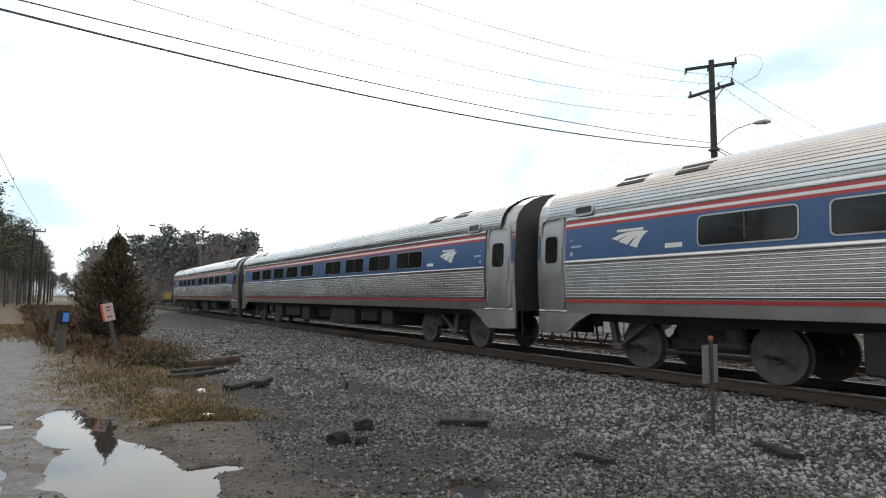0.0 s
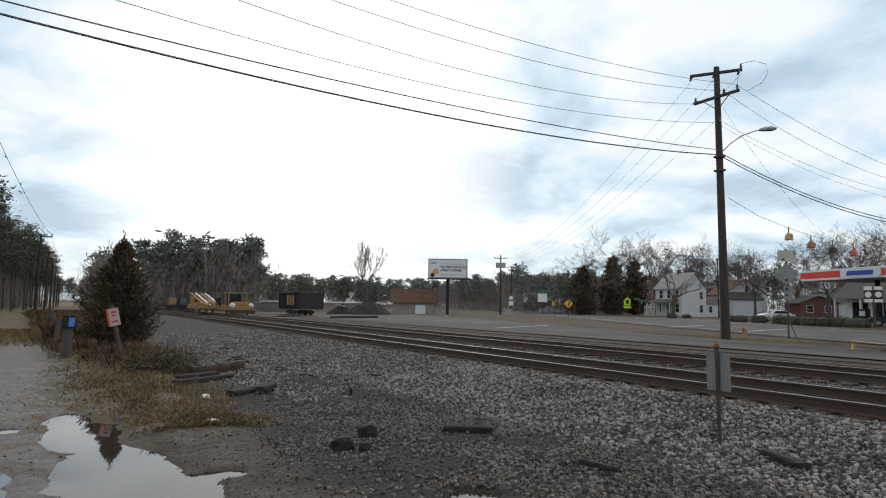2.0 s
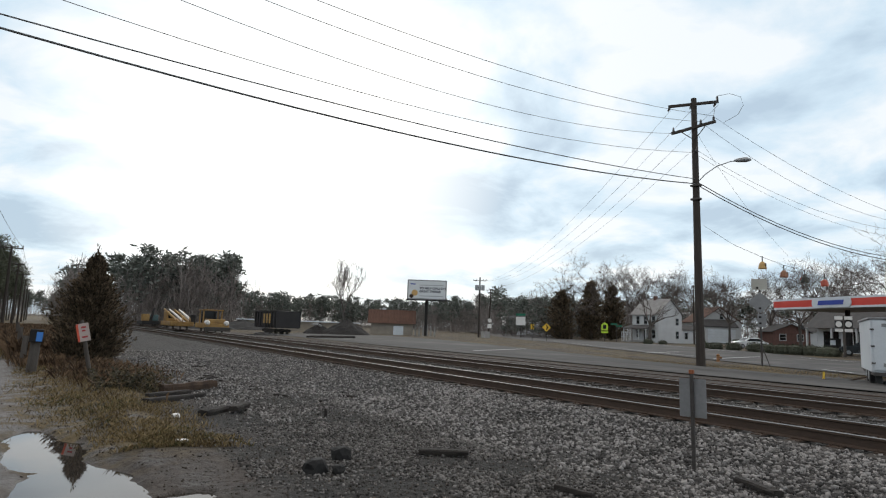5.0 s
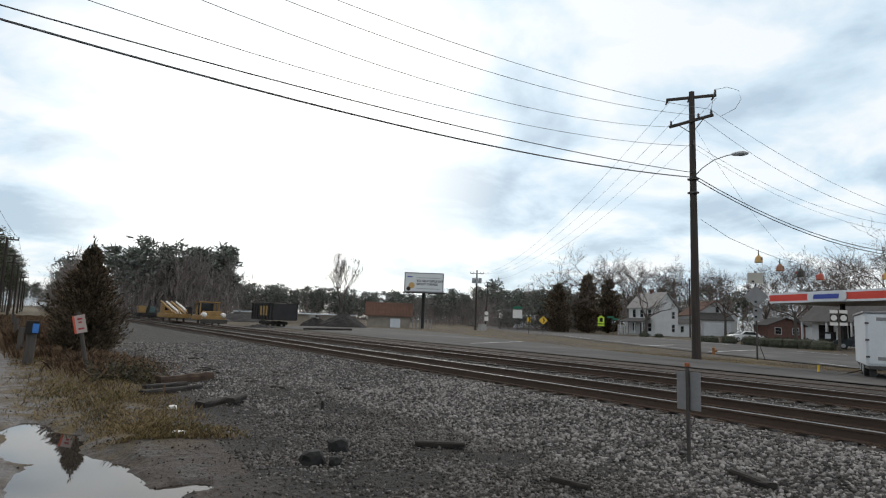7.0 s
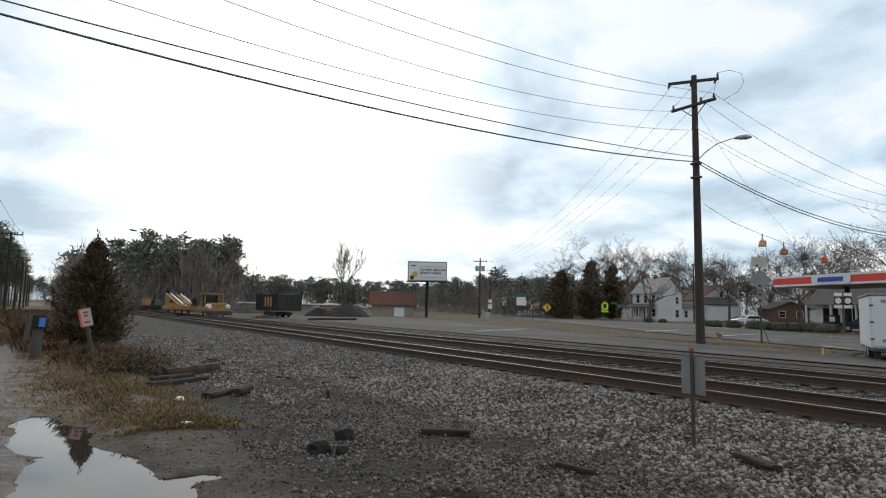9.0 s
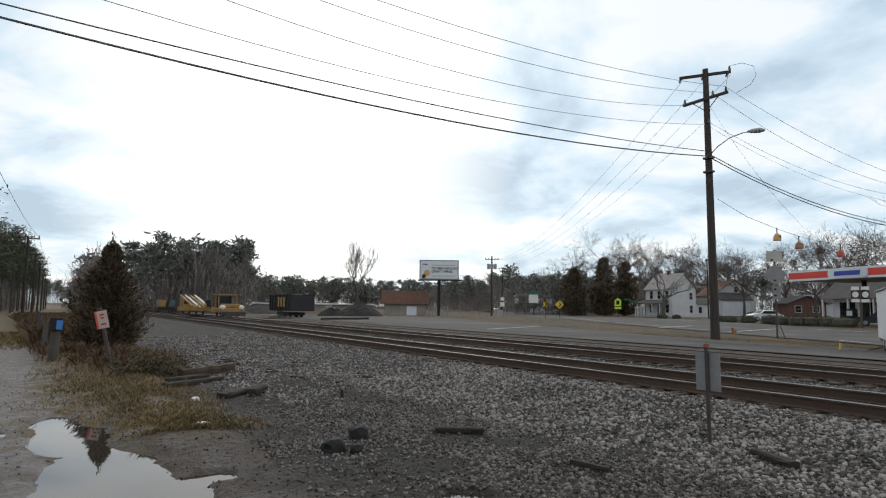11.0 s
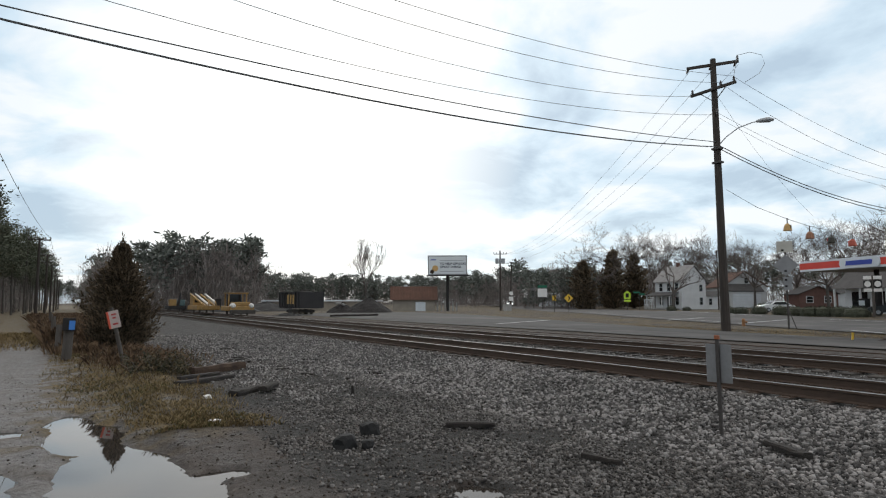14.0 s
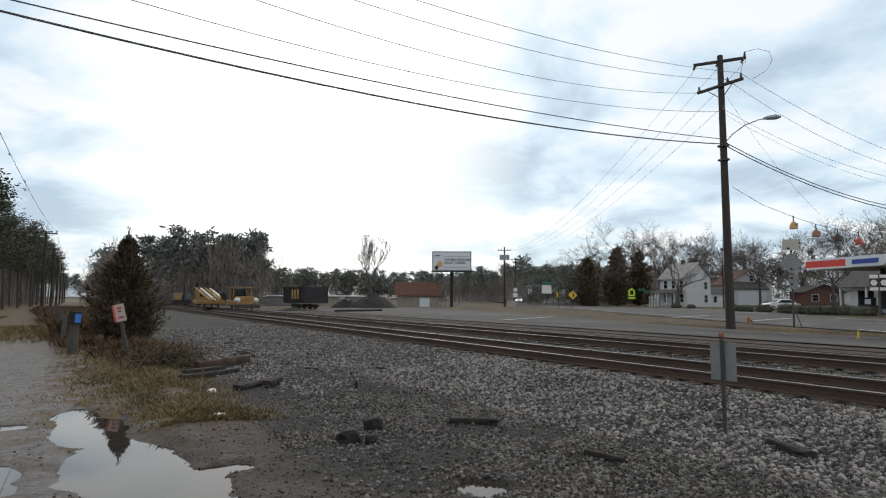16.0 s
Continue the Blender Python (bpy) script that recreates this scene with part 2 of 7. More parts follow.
    verge = op("MULTIPLY", op("MULTIPLY", rng(xw, -0.75, 0.5), rng(xw, 2.6, 1.3)), rng(yw, 7.2, 9.0))
    col = mix(op("MULTIPLY", verge, rng(n_mid, 0.36, 0.56)), col, grass)
    wild = op("MULTIPLY", rng(yw, 27, 36), rng(xw, 4.5, 2.5))
    col = mix(op("MAXIMUM", wild, rng(xw, -4.2, -5.4)), col, grass)
    col = mix(rng(sep.outputs[0], 16.5, 18.0), col, mud)
    far = rng(sep.outputs[0], 20.5, 23.5)
    col = mix(op("MULTIPLY", far, rng(n_big, 0.34, 0.66)), col, grass)
    L(col, b.inputs["Base Color"])
    # damp mud and lane shine
    L(op("SUBTRACT", 0.95, op("MULTIPLY", rng(n_mid, 0.62, 0.42), op("MULTIPLY", rng(xw, 2.8, 0.5), 0.42))), b.inputs["Roughness"])
    b.inputs["Specular IOR Level"].default_value = 0.35
    bp = N("ShaderNodeBump")
    bp.inputs["Strength"].default_value, bp.inputs["Distance"].default_value = 1.0, 0.06
    L(op("ADD", n_fine, op("MULTIPLY", n_grit, 0.4)), bp.inputs["Height"])
    L(bp.outputs[0], b.inputs["Normal"])
    return m


def spaced(stops):
    out = []
    for a, c, n in stops:
        out += [a + (c - a) * i / n for i in range(n)]
    return out + [stops[-1][1]]


def build_ground():
    xs = spaced([(-1500, -60, 12), (-60, -8, 22), (-8, -3, 20), (-3, 4, 130), (4, 9, 45), (9, 24, 30), (24, 90, 40), (90, 1500, 14)])
    ys = spaced([(-900, -20, 10), (-20, 3, 16), (3, 12, 150), (12, 24, 90), (24, 60, 40), (60, 140, 26), (140, 3000, 14)])
    n = len(xs)
    v = [(x, y, ground_z(x, y)) for y in ys for x in xs]
    f = [(j * n + i, j * n + i + 1, (j + 1) * n + i + 1, (j + 1) * n + i) for j in range(len(ys) - 1) for i in range(n - 1)]
    me = Mesh()
    me.v, me.f = v, f
    ground = single("ground", me, ground_mat(), "muddy gravel ground with patches of dry grass", "ground", kind="structure", smooth=True)
    mask = ground.data.attributes.new("dirt", "FLOAT", "POINT")
    mask.data.foreach_set("value", [dirt(x, y) if 1 < x < 8 and 2 < y < 34 else 0.0 for x, y, z in v])


build_ground()


def water_mat():
    m = bpy.data.materials.new("muddy_water")
    m.use_nodes = True
    b = m.node_tree.nodes["Principled BSDF"]
    b.inputs["Base Color"].default_value = (0.035, 0.03, 0.026, 1)
    b.inputs["Roughness"].default_value = 0.015
    b.inputs["IOR"].default_value = 1.33
    b.inputs["Specular IOR Level"].default_value = 0.6
    nz = m.node_tree.nodes.new("ShaderNodeTexNoise")
    nz.inputs["Scale"].default_value = 6
    bp = m.node_tree.nodes.new("ShaderNodeBump")
    bp.inputs["Strength"].default_value, bp.inputs["Distance"].default_value = 0.02, 0.01
    m.node_tree.links.new(nz.outputs[0], bp.inputs["Height"])
    m.node_tree.links.new(bp.outputs[0], b.inputs["Normal"])
    return m


WATER = water_mat()


def build_puddles():
    # flat water that stands in the hollows of the lane
    for x0, x1, y0, y1, nm in ((-0.36, 1.75, 3.2, 11.2, "rain puddle on the muddy lane mirroring the sky"), (-3.4, -0.37, 5.5, 20, "shallow puddle in the wheel rut of the lane"),
                               (2.6, 3.7, 3.9, 5.1, "small puddle among the gravel")):
        me = Mesh()
        zw = -0.032
        me.face([(x0, y0, zw), (x1, y0, zw), (x1, y1, zw), (x0, y1, zw)])
        single("puddle", me, WATER, nm, "puddle", kind="structure")


build_puddles()

# ---- tracks ----
RUST = mat("rail_rust", ((0.05, 0.033, 0.024), (0.10, 0.066, 0.048)), 3, 0.75, 0.2, 0.4, 50, stretch=(1, 0.2, 1))
WORN = mat("worn_rail_head", ((0.16, 0.15, 0.142), (0.30, 0.288, 0.278)), 2, 0.42, 0.9, 0.05, 40, stretch=(1, 0.1, 1))
TIE = mat("creosoted_tie", ((0.022, 0.018, 0.015), (0.065, 0.055, 0.047)), 4, 0.85, 0, 0.6, 40, rand=0.3, stretch=(0.3, 2, 2))
HEAD = 0.40


def rail(parent, x, y0, y1, top, worn=True):
    foot = [(-0.07, -0.175), (-0.07, -0.163), (-0.012, -0.145), (-0.012, -0.045), (-0.036, -0.035), (-0.036, -0.006), (0.036, -0.006), (0.036, -0.035), (0.012, -0.045), (0.012, -0.145), (0.07, -0.163), (0.07, -0.175)]
    crown = [(-0.035, -0.005), (-0.034, -0.002), (-0.022, 0.0), (0.022, 0.0), (0.034, -0.002), (0.035, -0.005)]
    ob = Mesh()
    ob.grid([[(x + a, y, top + c) for a, c in foot] for y in (y0, y1)], True, True)
    r = part("rail", ob, RUST, parent, "rusty steel rail")
    ob = Mesh()
    ob.grid([[(x + a, y, top + c) for a, c in crown] for y in (y0, y1)], True, True)
    part("rail_head", ob, WORN if worn else RUST, r, "bright worn running surface" if worn else "")
    return r


def build_track(x, label, top, ties, y0=-80, y1=900, worn=True):
    tr = thing("railway_track", label, "railway track", kind="structure")
    for s in (-0.753, 0.753):
        rail(tr, x + s, y0, y1, top, worn)
    if ties:
        plate = Mesh()
        plate.box(-1.3, 1.3, -0.115, 0.115, -0.17, 0.0, 0.012)
        tie = plate.data("tie", TIE)
        pl = Mesh()
        for s in (-0.753, 0.753):
            pl.box(s - 0.17, s + 0.17, -0.09, 0.09, 0.0, 0.012, 0.003)
            for dx in (-0.1, 0.1):
                pl.box(s + dx - 0.012, s + dx + 0.012, -0.07, -0.04, 0.012, 0.04)
                pl.box(s + dx - 0.012, s + dx + 0.012, 0.04, 0.07, 0.012, 0.04)
        pld = pl.data("tie_plate", RUST)
        rnd = random.Random(int(x * 10))
        for i in range(ties):
            y = -6 + i * 0.535
            o = part("tie", tie, None, tr)
            o.matrix_basis = pose(x + rnd.uniform(-0.05, 0.05), y + rnd.uniform(-0.03, 0.03), top - 0.188, 0, rnd.uniform(-0.4, 0.4), rnd.uniform(-1.2, 1.2))
            if i < 80:
                q = part("tie_plate", pld, None, o)
        rest = Mesh()
        y = -6 + ties * 0.535
        while y < 330:
            rest.box(x - 1.3, x + 1.3, y - 0.11, y + 0.11, top - 0.35, top - 0.188)
            y += 0.535
        tagged(part("far_ties", rest, TIE, tr), kind="stuff")
    return tr


build_track(TRACK_1, "rusty steel rails on dark wooden ties in ballast", HEAD, 150)
build_track(TRACK_2, "second line of rails on ballast beside the first", HEAD, 120)
build_track(TRACK_3, "disused siding rails sunk in dirt and asphalt", 0.175, 0, -80, 60, False)

# ---- train ----
STEEL = mat("fluted_stainless", ((0.40, 0.385, 0.37), (0.58, 0.565, 0.55)), 0.5, 0.24, 1.0, 0.0, 2.5, stretch=(1, 0.4, 1))
SMOOTH = mat("satin_stainless", ((0.30, 0.288, 0.275), (0.44, 0.425, 0.41)), 1.5, 0.36, 0.9, 0.08, 40)
BLUE = mat("blue_band_paint", ((0.026, 0.072, 0.175), (0.042, 0.10, 0.225)), 1.6, 0.38, 0.0, 0.05, 40)
RED = mat("red_stripe_paint", ((0.30, 0.028, 0.032), (0.42, 0.045, 0.045)), 1.6, 0.45, 0, 0.05)
WHITE = mat("white_stripe_paint", ((0.62, 0.60, 0.57), (0.74, 0.72, 0.69)), 1.6, 0.45, 0, 0.05)
ENDGRIME = mat("car_end_grime", ((0.035, 0.034, 0.034), (0.085, 0.082, 0.080)), 2, 0.6, 0.2, 0.2, 30)
ALUGREY = mat("faded_lettering", ((0.34, 0.37, 0.42), (0.44, 0.47, 0.52)), 4, 0.5, 0, 0)
BRACKET = mat("bracket_paint", ((0.06, 0.06, 0.064), (0.12, 0.12, 0.126)), 3, 0.7, 0.2, 0.3, 30)
GRIME = mat("underframe_grime", ((0.009, 0.008, 0.008), (0.034, 0.030, 0.029)), 2.5, 0.85, 0.1, 0.4, 30)
TRUCK = mat("truck_grime", ((0.035, 0.03, 0.026), (0.085, 0.076, 0.068)), 3, 0.8, 0.2, 0.4, 30)
WHEEL = mat("wheel_steel", ((0.06, 0.05, 0.043), (0.125, 0.108, 0.096)), 5, 0.75, 0.1, 0.2, 40)
RUBBER = mat("diaphragm_rubber", ((0.03, 0.03, 0.03), (0.075, 0.072, 0.07)), 2, 0.75, 0, 0.2)


def glass_mat(name, col, rough=0.06):
    m = bpy.data.materials.new(name)
    m.use_nodes = True
    b = m.node_tree.nodes["Principled BSDF"]
    nz = m.node_tree.nodes.new("ShaderNodeTexNoise")
    nz.inputs["Scale"].default_value = 1.5
    cr = m.node_tree.nodes.new("ShaderNodeValToRGB")
    cr.color_ramp.elements[0].color = (*col, 1)
    cr.color_ramp.elements[1].color = (*[c * 1.8 for c in col], 1)
    m.node_tree.links.new(nz.outputs[0], cr.inputs[0])
    m.node_tree.links.new(cr.outputs[0], b.inputs["Base Color"])
    b.inputs["Roughness"].default_value = rough
    b.inputs["IOR"].default_value = 1.5
    b.inputs["Specular IOR Level"].default_value = 0.3
    return m


DARKGLASS = glass_mat("tinted_window_glass", (0.008, 0.008, 0.008), 0.07)


def side_x(z):
    if z <= 2.9:
        return 1.6 - 0.055 * ((z - 2.0) / 0.95) ** 2
    t = min(max((z - 2.9) / 0.96, 0.0), 1.0)
    return 1.551 * (1 - t ** 2.6) ** 0.6


def strip(z0, z1, y0, y1, out=0.0, flutes=0, depth=0.012, n=4, sides=(-1, 1), ends=None):
    """A band of the car's side between two heights, smooth or fluted."""
    me = Mesh()
    prof = []
    if flutes:
        h = (z1 - z0) / flutes
        for i in range(flutes):
            a = z0 + i * h
            prof += [(a, 0.0), (a + h * 0.08, depth * 0.2), (a + h * 0.2, depth * 0.75), (a + h * 0.42, depth), (a + h * 0.62, depth * 0.85), (a + h * 0.78, depth * 0.35), (a + h * 0.88, 0.0)]
        prof.append((z1, 0.0))
    else:
        prof = [(z0 + (z1 - z0) * i / n, 0.0) for i in range(n + 1)]
    for s in sides:
        ring = []
        for y in (y0, y1):
            ring.append([(s * (side_x(z) + out + o), y, z) for z, o in prof])
        if s > 0:
            ring.reverse()
        me.grid(ring, False)
    return me


def rounded(y0, y1, z0, z1, r, n=4):
    pts = []
    for cy, cz, a0 in ((y1 - r, z1 - r, 0), (y0 + r, z1 - r, 90), (y0 + r, z0 + r, 180), (y1 - r, z0 + r, 270)):
        for i in range(n + 1):
            a = radians(a0 + 90 * i / n)
            pts.append((cy + r * math.cos(a), cz + r * math.sin(a)))
    return pts


def pane(y0, y1, z0, z1, r, out, s):
    me = Mesh()
    pts = [(s * (side_x(z) + out), y, z) for y, z in rounded(y0, y1, z0, z1, r)]
    me.face(pts if s > 0 else pts[::-1])
    return me


def ring_frame(y0, y1, z0, z1, r, w, out, s):
    me = Mesh()
    a, c = rounded(y0 - w, y1 + w, z0 - w, z1 + w, r + w), rounded(y0, y1, z0, z1, r)
    rings = [[(s * (side_x(z) + o), y, z) for y, z in q] for q, o in ((a, 0.0), (a, out), (c, out), (c, 0.001))]
    me.grid(rings if s < 0 else rings[::-1], True)
    return me


CAR = 26.01


def build_car(label, logo_end):
    car = thing("passenger_car", label, "railway car", group="passenger train")
    Y0, Y1, B0, B1 = 0.45, CAR - 0.45, 1.44, CAR - 1.44
    # core body
    prof = [(side_x(z) - 0.012, z) for z in (1.02, 1.3, 1.7, 2.1, 2.5, 2.9, 3.1, 3.3, 3.5, 3.65, 3.75, 3.82)]
    shell = [(x, z) for x, z in prof] + [(0, 3.855)] + [(-x, z) for x, z in reversed(prof)]
    me = Mesh()
    me.grid([[(x * k, y, z) for x, z in shell] for y, k in ((Y0, 0.93), (Y0 + 0.35, 0.972), (B0, 1.0), (B1, 1.0), (Y1 - 0.35, 0.972), (Y1, 0.93))], True, True)
    body = part("body", me, SMOOTH, car, "satin stainless steel shell")
    part("lower_fluting", strip(1.31, 1.99, B0, B1, 0.0, 11, 0.024), STEEL, body, "fluted stainless steel side panel")
    part("sill", strip(1.02, 1.205, B0, B1, 0.006), SMOOTH, body)
    part("red_sill_stripe", strip(1.225, 1.282, B0, B1, 0.006), RED, body, "red stripe")
    part("belt_rail", strip(1.992, 2.07, B0, B1, 0.018, 1, 0.012), STEEL, body, "polished belt moulding")
    part("blue_band", strip(2.072, 2.70, B0, B1, 0.004), BLUE, body, "blue painted window band")
    part("red_stripe", strip(2.70, 2.755, B0, B1, 0.005), RED, body, "thin red stripe")
    part("white_stripe", strip(2.755, 2.805, B0, B1, 0.005), WHITE, body)
    part("red_stripe", strip(2.805, 2.86, B0, B1, 0.005), RED, body, "thin red stripe")
    part("letterboard", strip(2.86, 2.95, B0, B1, 0.006, 1, 0.01), STEEL, body)
    # fluted roof, laid out round the arc
    arc = []
    m = 22
    for i in range(m + 1):
        a = math.pi / 2 * i / m
        z = 2.95 + 0.90 * math.sin(a)
        arc.append((side_x(z) if i < m else 0.0, z))
    me = Mesh()
    for s in (-1, 1):
        pr = []
        for i in range(m):
            (x0, z0), (x1, z1) = arc[i], arc[i + 1]
            nx, nz = z1 - z0, x0 - x1
            q = math.hypot(nx, nz) or 1
            for t, o in ((0.0, -0.012), (0.07, 0.022), (0.86, 0.026), (0.93, -0.012)):
                pr.append((s * (x0 + (x1 - x0) * t + nx / q * o), z0 + (z1 - z0) * t + nz / q * o))
        rings = [[(x, y, z) for x, z in pr] for y in (B0 - 0.6, B1 + 0.6)]
        me.grid(rings if s < 0 else rings[::-1], False)
    part("roof", me, STEEL, body, "fluted stainless steel roof")
    # windows: four from the emblem's end, a wider pier, then five
    starts = [4.5 + 2.0 * i for i in range(4)] + [CAR - 4.58 - 2.0 * i for i in range(5)]
    if logo_end:
        starts = [CAR - a - 1.56 for a in starts]
    for s in (-1, 1):
        for a in starts:
            fr = part("window", ring_frame(a, a + 1.56, 2.17, 2.635, 0.07, 0.022, 0.016, s), SMOOTH, body, "window in a thin rounded steel frame")
            part("pane", pane(a, a + 1.56, 2.17, 2.635, 0.07, 0.010, s), DARKGLASS, fr, "dark tinted glass")
            me = Mesh()
            me.box(min(s * 1.58, s * 1.606), max(s * 1.58, s * 1.606), a + 0.765, a + 0.795, 2.17, 2.635)
            part("mullion", me, RUBBER, fr)
        for e in (0, 1):
            flip = (lambda y: y) if e == 0 else (lambda y: CAR - y)

            def yy(a, c):
                return (a, c) if e == 0 else (CAR - c, CAR - a)
            # end skirt, vestibule door with its window
            def kk(y):
                d = y if e == 0 else CAR - y
                return 0.93 + 0.12 * (d - Y0) if d < Y0 + 0.35 else min(1.0, 0.972 + 0.028 * (d - Y0 - 0.35) / 0.64)

            me = Mesh()
            rings = []
            for d, z in ((0.46, 0.62), (0.80, 0.60), (1.35, 0.60), (1.5, 0.68), (1.7, 0.84), (1.95, 0.97), (2.08, 1.015)):
                o = s * 1.548 * kk(flip(d))
                rings.append([(o, flip(d), 1.035), (o, flip(d), z), (o - s * 0.06, flip(d), z), (o - s * 0.06, flip(d), 1.035)])
            me.grid(rings, True, True)
            part("end_skirt", me, SMOOTH, body)
            y0, y1 = yy(0.60, 1.35)
            k = 0.974
            me = Mesh()
            outer, inner = rounded(y0 - 0.03, y1 + 0.03, 1.05, 3.01, 0.15), rounded(y0 + 0.03, y1 - 0.03, 1.06, 2.95, 0.10)
            me.grid([[(s * (side_x(z) * kk(y) + q), y, z) for y, z in loop] for loop, q in ((outer, -0.01), (outer, 0.022), (inner, 0.026), (inner, -0.02))], True)
            d = part("door", me, SMOOTH, body, "stainless vestibule door")
            me = Mesh()
            rings = []
            for i in range(21):
                z = 1.08 + 1.88 * i / 20
                cut = 0.08 - math.sqrt(max(0, 0.0064 - max(0, 1.16 - z, z - 2.88) ** 2))
                rings.append([(s * (side_x(z) * kk(y) - 0.004), y, z) for y in (y0 + 0.02 + cut, y0 + 0.1, y0 + 0.25, (y0 + y1) / 2, y1 - 0.25, y1 - 0.1, y1 - 0.02 - cut)])
            me.grid(rings if s > 0 else rings[::-1], False)
            part("leaf", me, SMOOTH, d)
            me = Mesh()
            ya, yb = yy(0.50, 1.46)
            me.tube([(s * (side_x(1.045) * kk(ya) + 0.02), ya, 1.045), (s * (side_x(1.045) * kk(yb) + 0.02), yb, 1.045)], 0.022, 6)
            part("threshold", me, STEEL, d)
            # the band carried on round the corner post
            for nm, m_, za, zb in (("blue_band", BLUE, 2.12, 2.68), ("red_stripe", RED, 2.70, 2.745), ("red_stripe", RED, 2.80, 2.845)):
                me = Mesh()
                ya, yb = yy(0.47, 0.545)
                rings = [[(s * (side_x(z) * kk(y) + 0.006), y, z) for y in (ya, yb)] for z in (za, (za + zb) / 2, zb)]
                me.grid(rings if s > 0 else rings[::-1], False)
                part(nm, me, m_, body)
            me = Mesh()
            pts = [(s * (side_x(z) * kk(y) + 0.006), y, z) for y, z in rounded(y0 + 0.18, y1 - 0.18, 2.04, 2.60, 0.09)]
            me.face(pts if s > 0 else pts[::-1])
            part("door_window", me, DARKGLASS, d, "dark rounded door window")
            # destination window and roof hatches by the vestibule
            y0, y1 = yy(1.72, 2.16)
            fr = part("small_window", ring_frame(y0, y1, 2.99, 3.12, 0.05, 0.05, 0.04, s), SMOOTH, body, "small marker window")
            part("pane", pane(y0, y1, 2.99, 3.12, 0.05, 0.034, s), DARKGLASS, fr)
            for ya in (2.6, 3.9):
                y0, y1 = yy(ya, ya + 0.62)
                me = Mesh()
                ring = [[(s * (side_x(z) + 0.02 + q), y, z + q * 0.6) for y, z in ((y0, 3.44), (y1, 3.44), (y1, 3.62), (y0, 3.62))] for q in (0.0, 0.022)]
                me.grid(ring, True, True)
                part("roof_hatch", me, GRIME, body, "dark vent hatch in the roof")
        # fan of three pale curved blades on the blue band
        ya = 3.1 if logo_end == 0 else CAR - 3.1
        for (ay, az), (by, bz) in (((-0.42, 2.425), (-0.30, 2.375)), ((-0.26, 2.355), (-0.05, 2.285)), ((0.0, 2.265), (0.17, 2.215))):
            me = Mesh()
            up, low = [], []
            for i in range(7):
                t = i / 6
                bow = 0.055 * math.sin(math.pi * t)
                up.append((0.42 + (ay - 0.42) * t - bow * 0.4, 2.50 + (az - 2.50) * t + bow))
                low.append((0.42 + (by - 0.42) * t - bow * 0.4, 2.50 + (bz - 2.50) * t + bow * 0.6))
            rows = [[(s * (side_x(z) + 0.008), ya + s * y, z) for y, z in loop] for loop in (up, low)]
            me.grid(rows, False)
            part("emblem", me, WHITE, body, "pale curved emblem blade")
        me = Mesh()
        q = [(s * (side_x(z) + 0.008), y, z) for y, z in ((ya - 0.30, 2.53), (ya + 0.30, 2.53), (ya + 0.30, 2.575), (ya - 0.30, 2.575))]
        me.face(q if s > 0 else q[::-1])
        part("lettering_bar", me, WHITE, body)
        yb = ya + (0.93 if logo_end == 0 else -0.93)
        me = Mesh()
        q = [(s * (side_x(z) + 0.008), y, z) for y, z in ((yb - 0.17, 2.17), (yb + 0.17, 2.17), (yb + 0.17, 2.25), (yb - 0.17, 2.25))]
        me.face(q if s > 0 else q[::-1])
        part("number_bar", me, WHITE, body)
        for yc, zc, w, h in ((1.75, 2.335, 0.14, 0.02), (1.62, 2.46, 0.04, 0.008), (1.62, 2.19, 0.035, 0.04)):
            for yc in (yc, CAR - yc):
                me = Mesh()
                q = [(s * (side_x(z) + 0.008), y, z) for y, z in ((yc - w, zc - h), (yc + w, zc - h), (yc + w, zc + h), (yc - w, zc + h))]
                me.face(q if s > 0 else q[::-1])
                part("writing_bar", me, ALUGREY, body)
    # ends
    for e in (0, 1):
        y = 0.05 if e == 0 else CAR - 0.05
        yi = 0.55 if e == 0 else CAR - 0.55
        me = Mesh()
        pts = [(-0.75, 0.95), (0.75, 0.95), (0.78, 3.0), (0.62, 3.25), (-0.62, 3.25), (-0.78, 3.0)]
        me.grid([[(x, q, z) for x, z in pts] for q in (min(y, yi), max(y, yi))], True, True)
        part("diaphragm", me, RUBBER, car, "black rubber gangway diaphragm")
        me = Mesh()
        ye = Y0 - 0.006 if e == 0 else Y1 + 0.006
        loop = [(x * 0.925, ye, z) for x, z in shell]
        me.face(loop if e else loop[::-1])
        part("end_panel", me, ENDGRIME, car, "grimy dark grey car end")
        me = Mesh()
        me.box(-0.16, 0.16, min(y, yi) - (0.0 if e else 0.04), max(y, yi) + 0.6 - 0.5 * e, 0.55, 0.85, 0.03)
        part("coupler", me, GRIME, car)
        for sx in (-1, 1):
            me = Mesh()
            q = 0.38 if e == 0 else CAR - 0.38
            me.tube([(sx * 1.25, q, 1.35), (sx * 1.3, q, 0.95), (sx * 1.3, q, 0.42), (sx * 0.95, q, 0.42), (sx * 0.95, q, 0.6)], 0.016, 6)
            part("grab_iron", me, GRIME, car)
            me = Mesh()
            me.tube([(sx * 0.35, q, 0.8), (sx * 0.42, q, 0.35), (sx * 0.6, q, 0.22), (sx * 0.75, q, 0.5)], 0.025, 6)
            part("brake_hose", me, RUBBER, car)
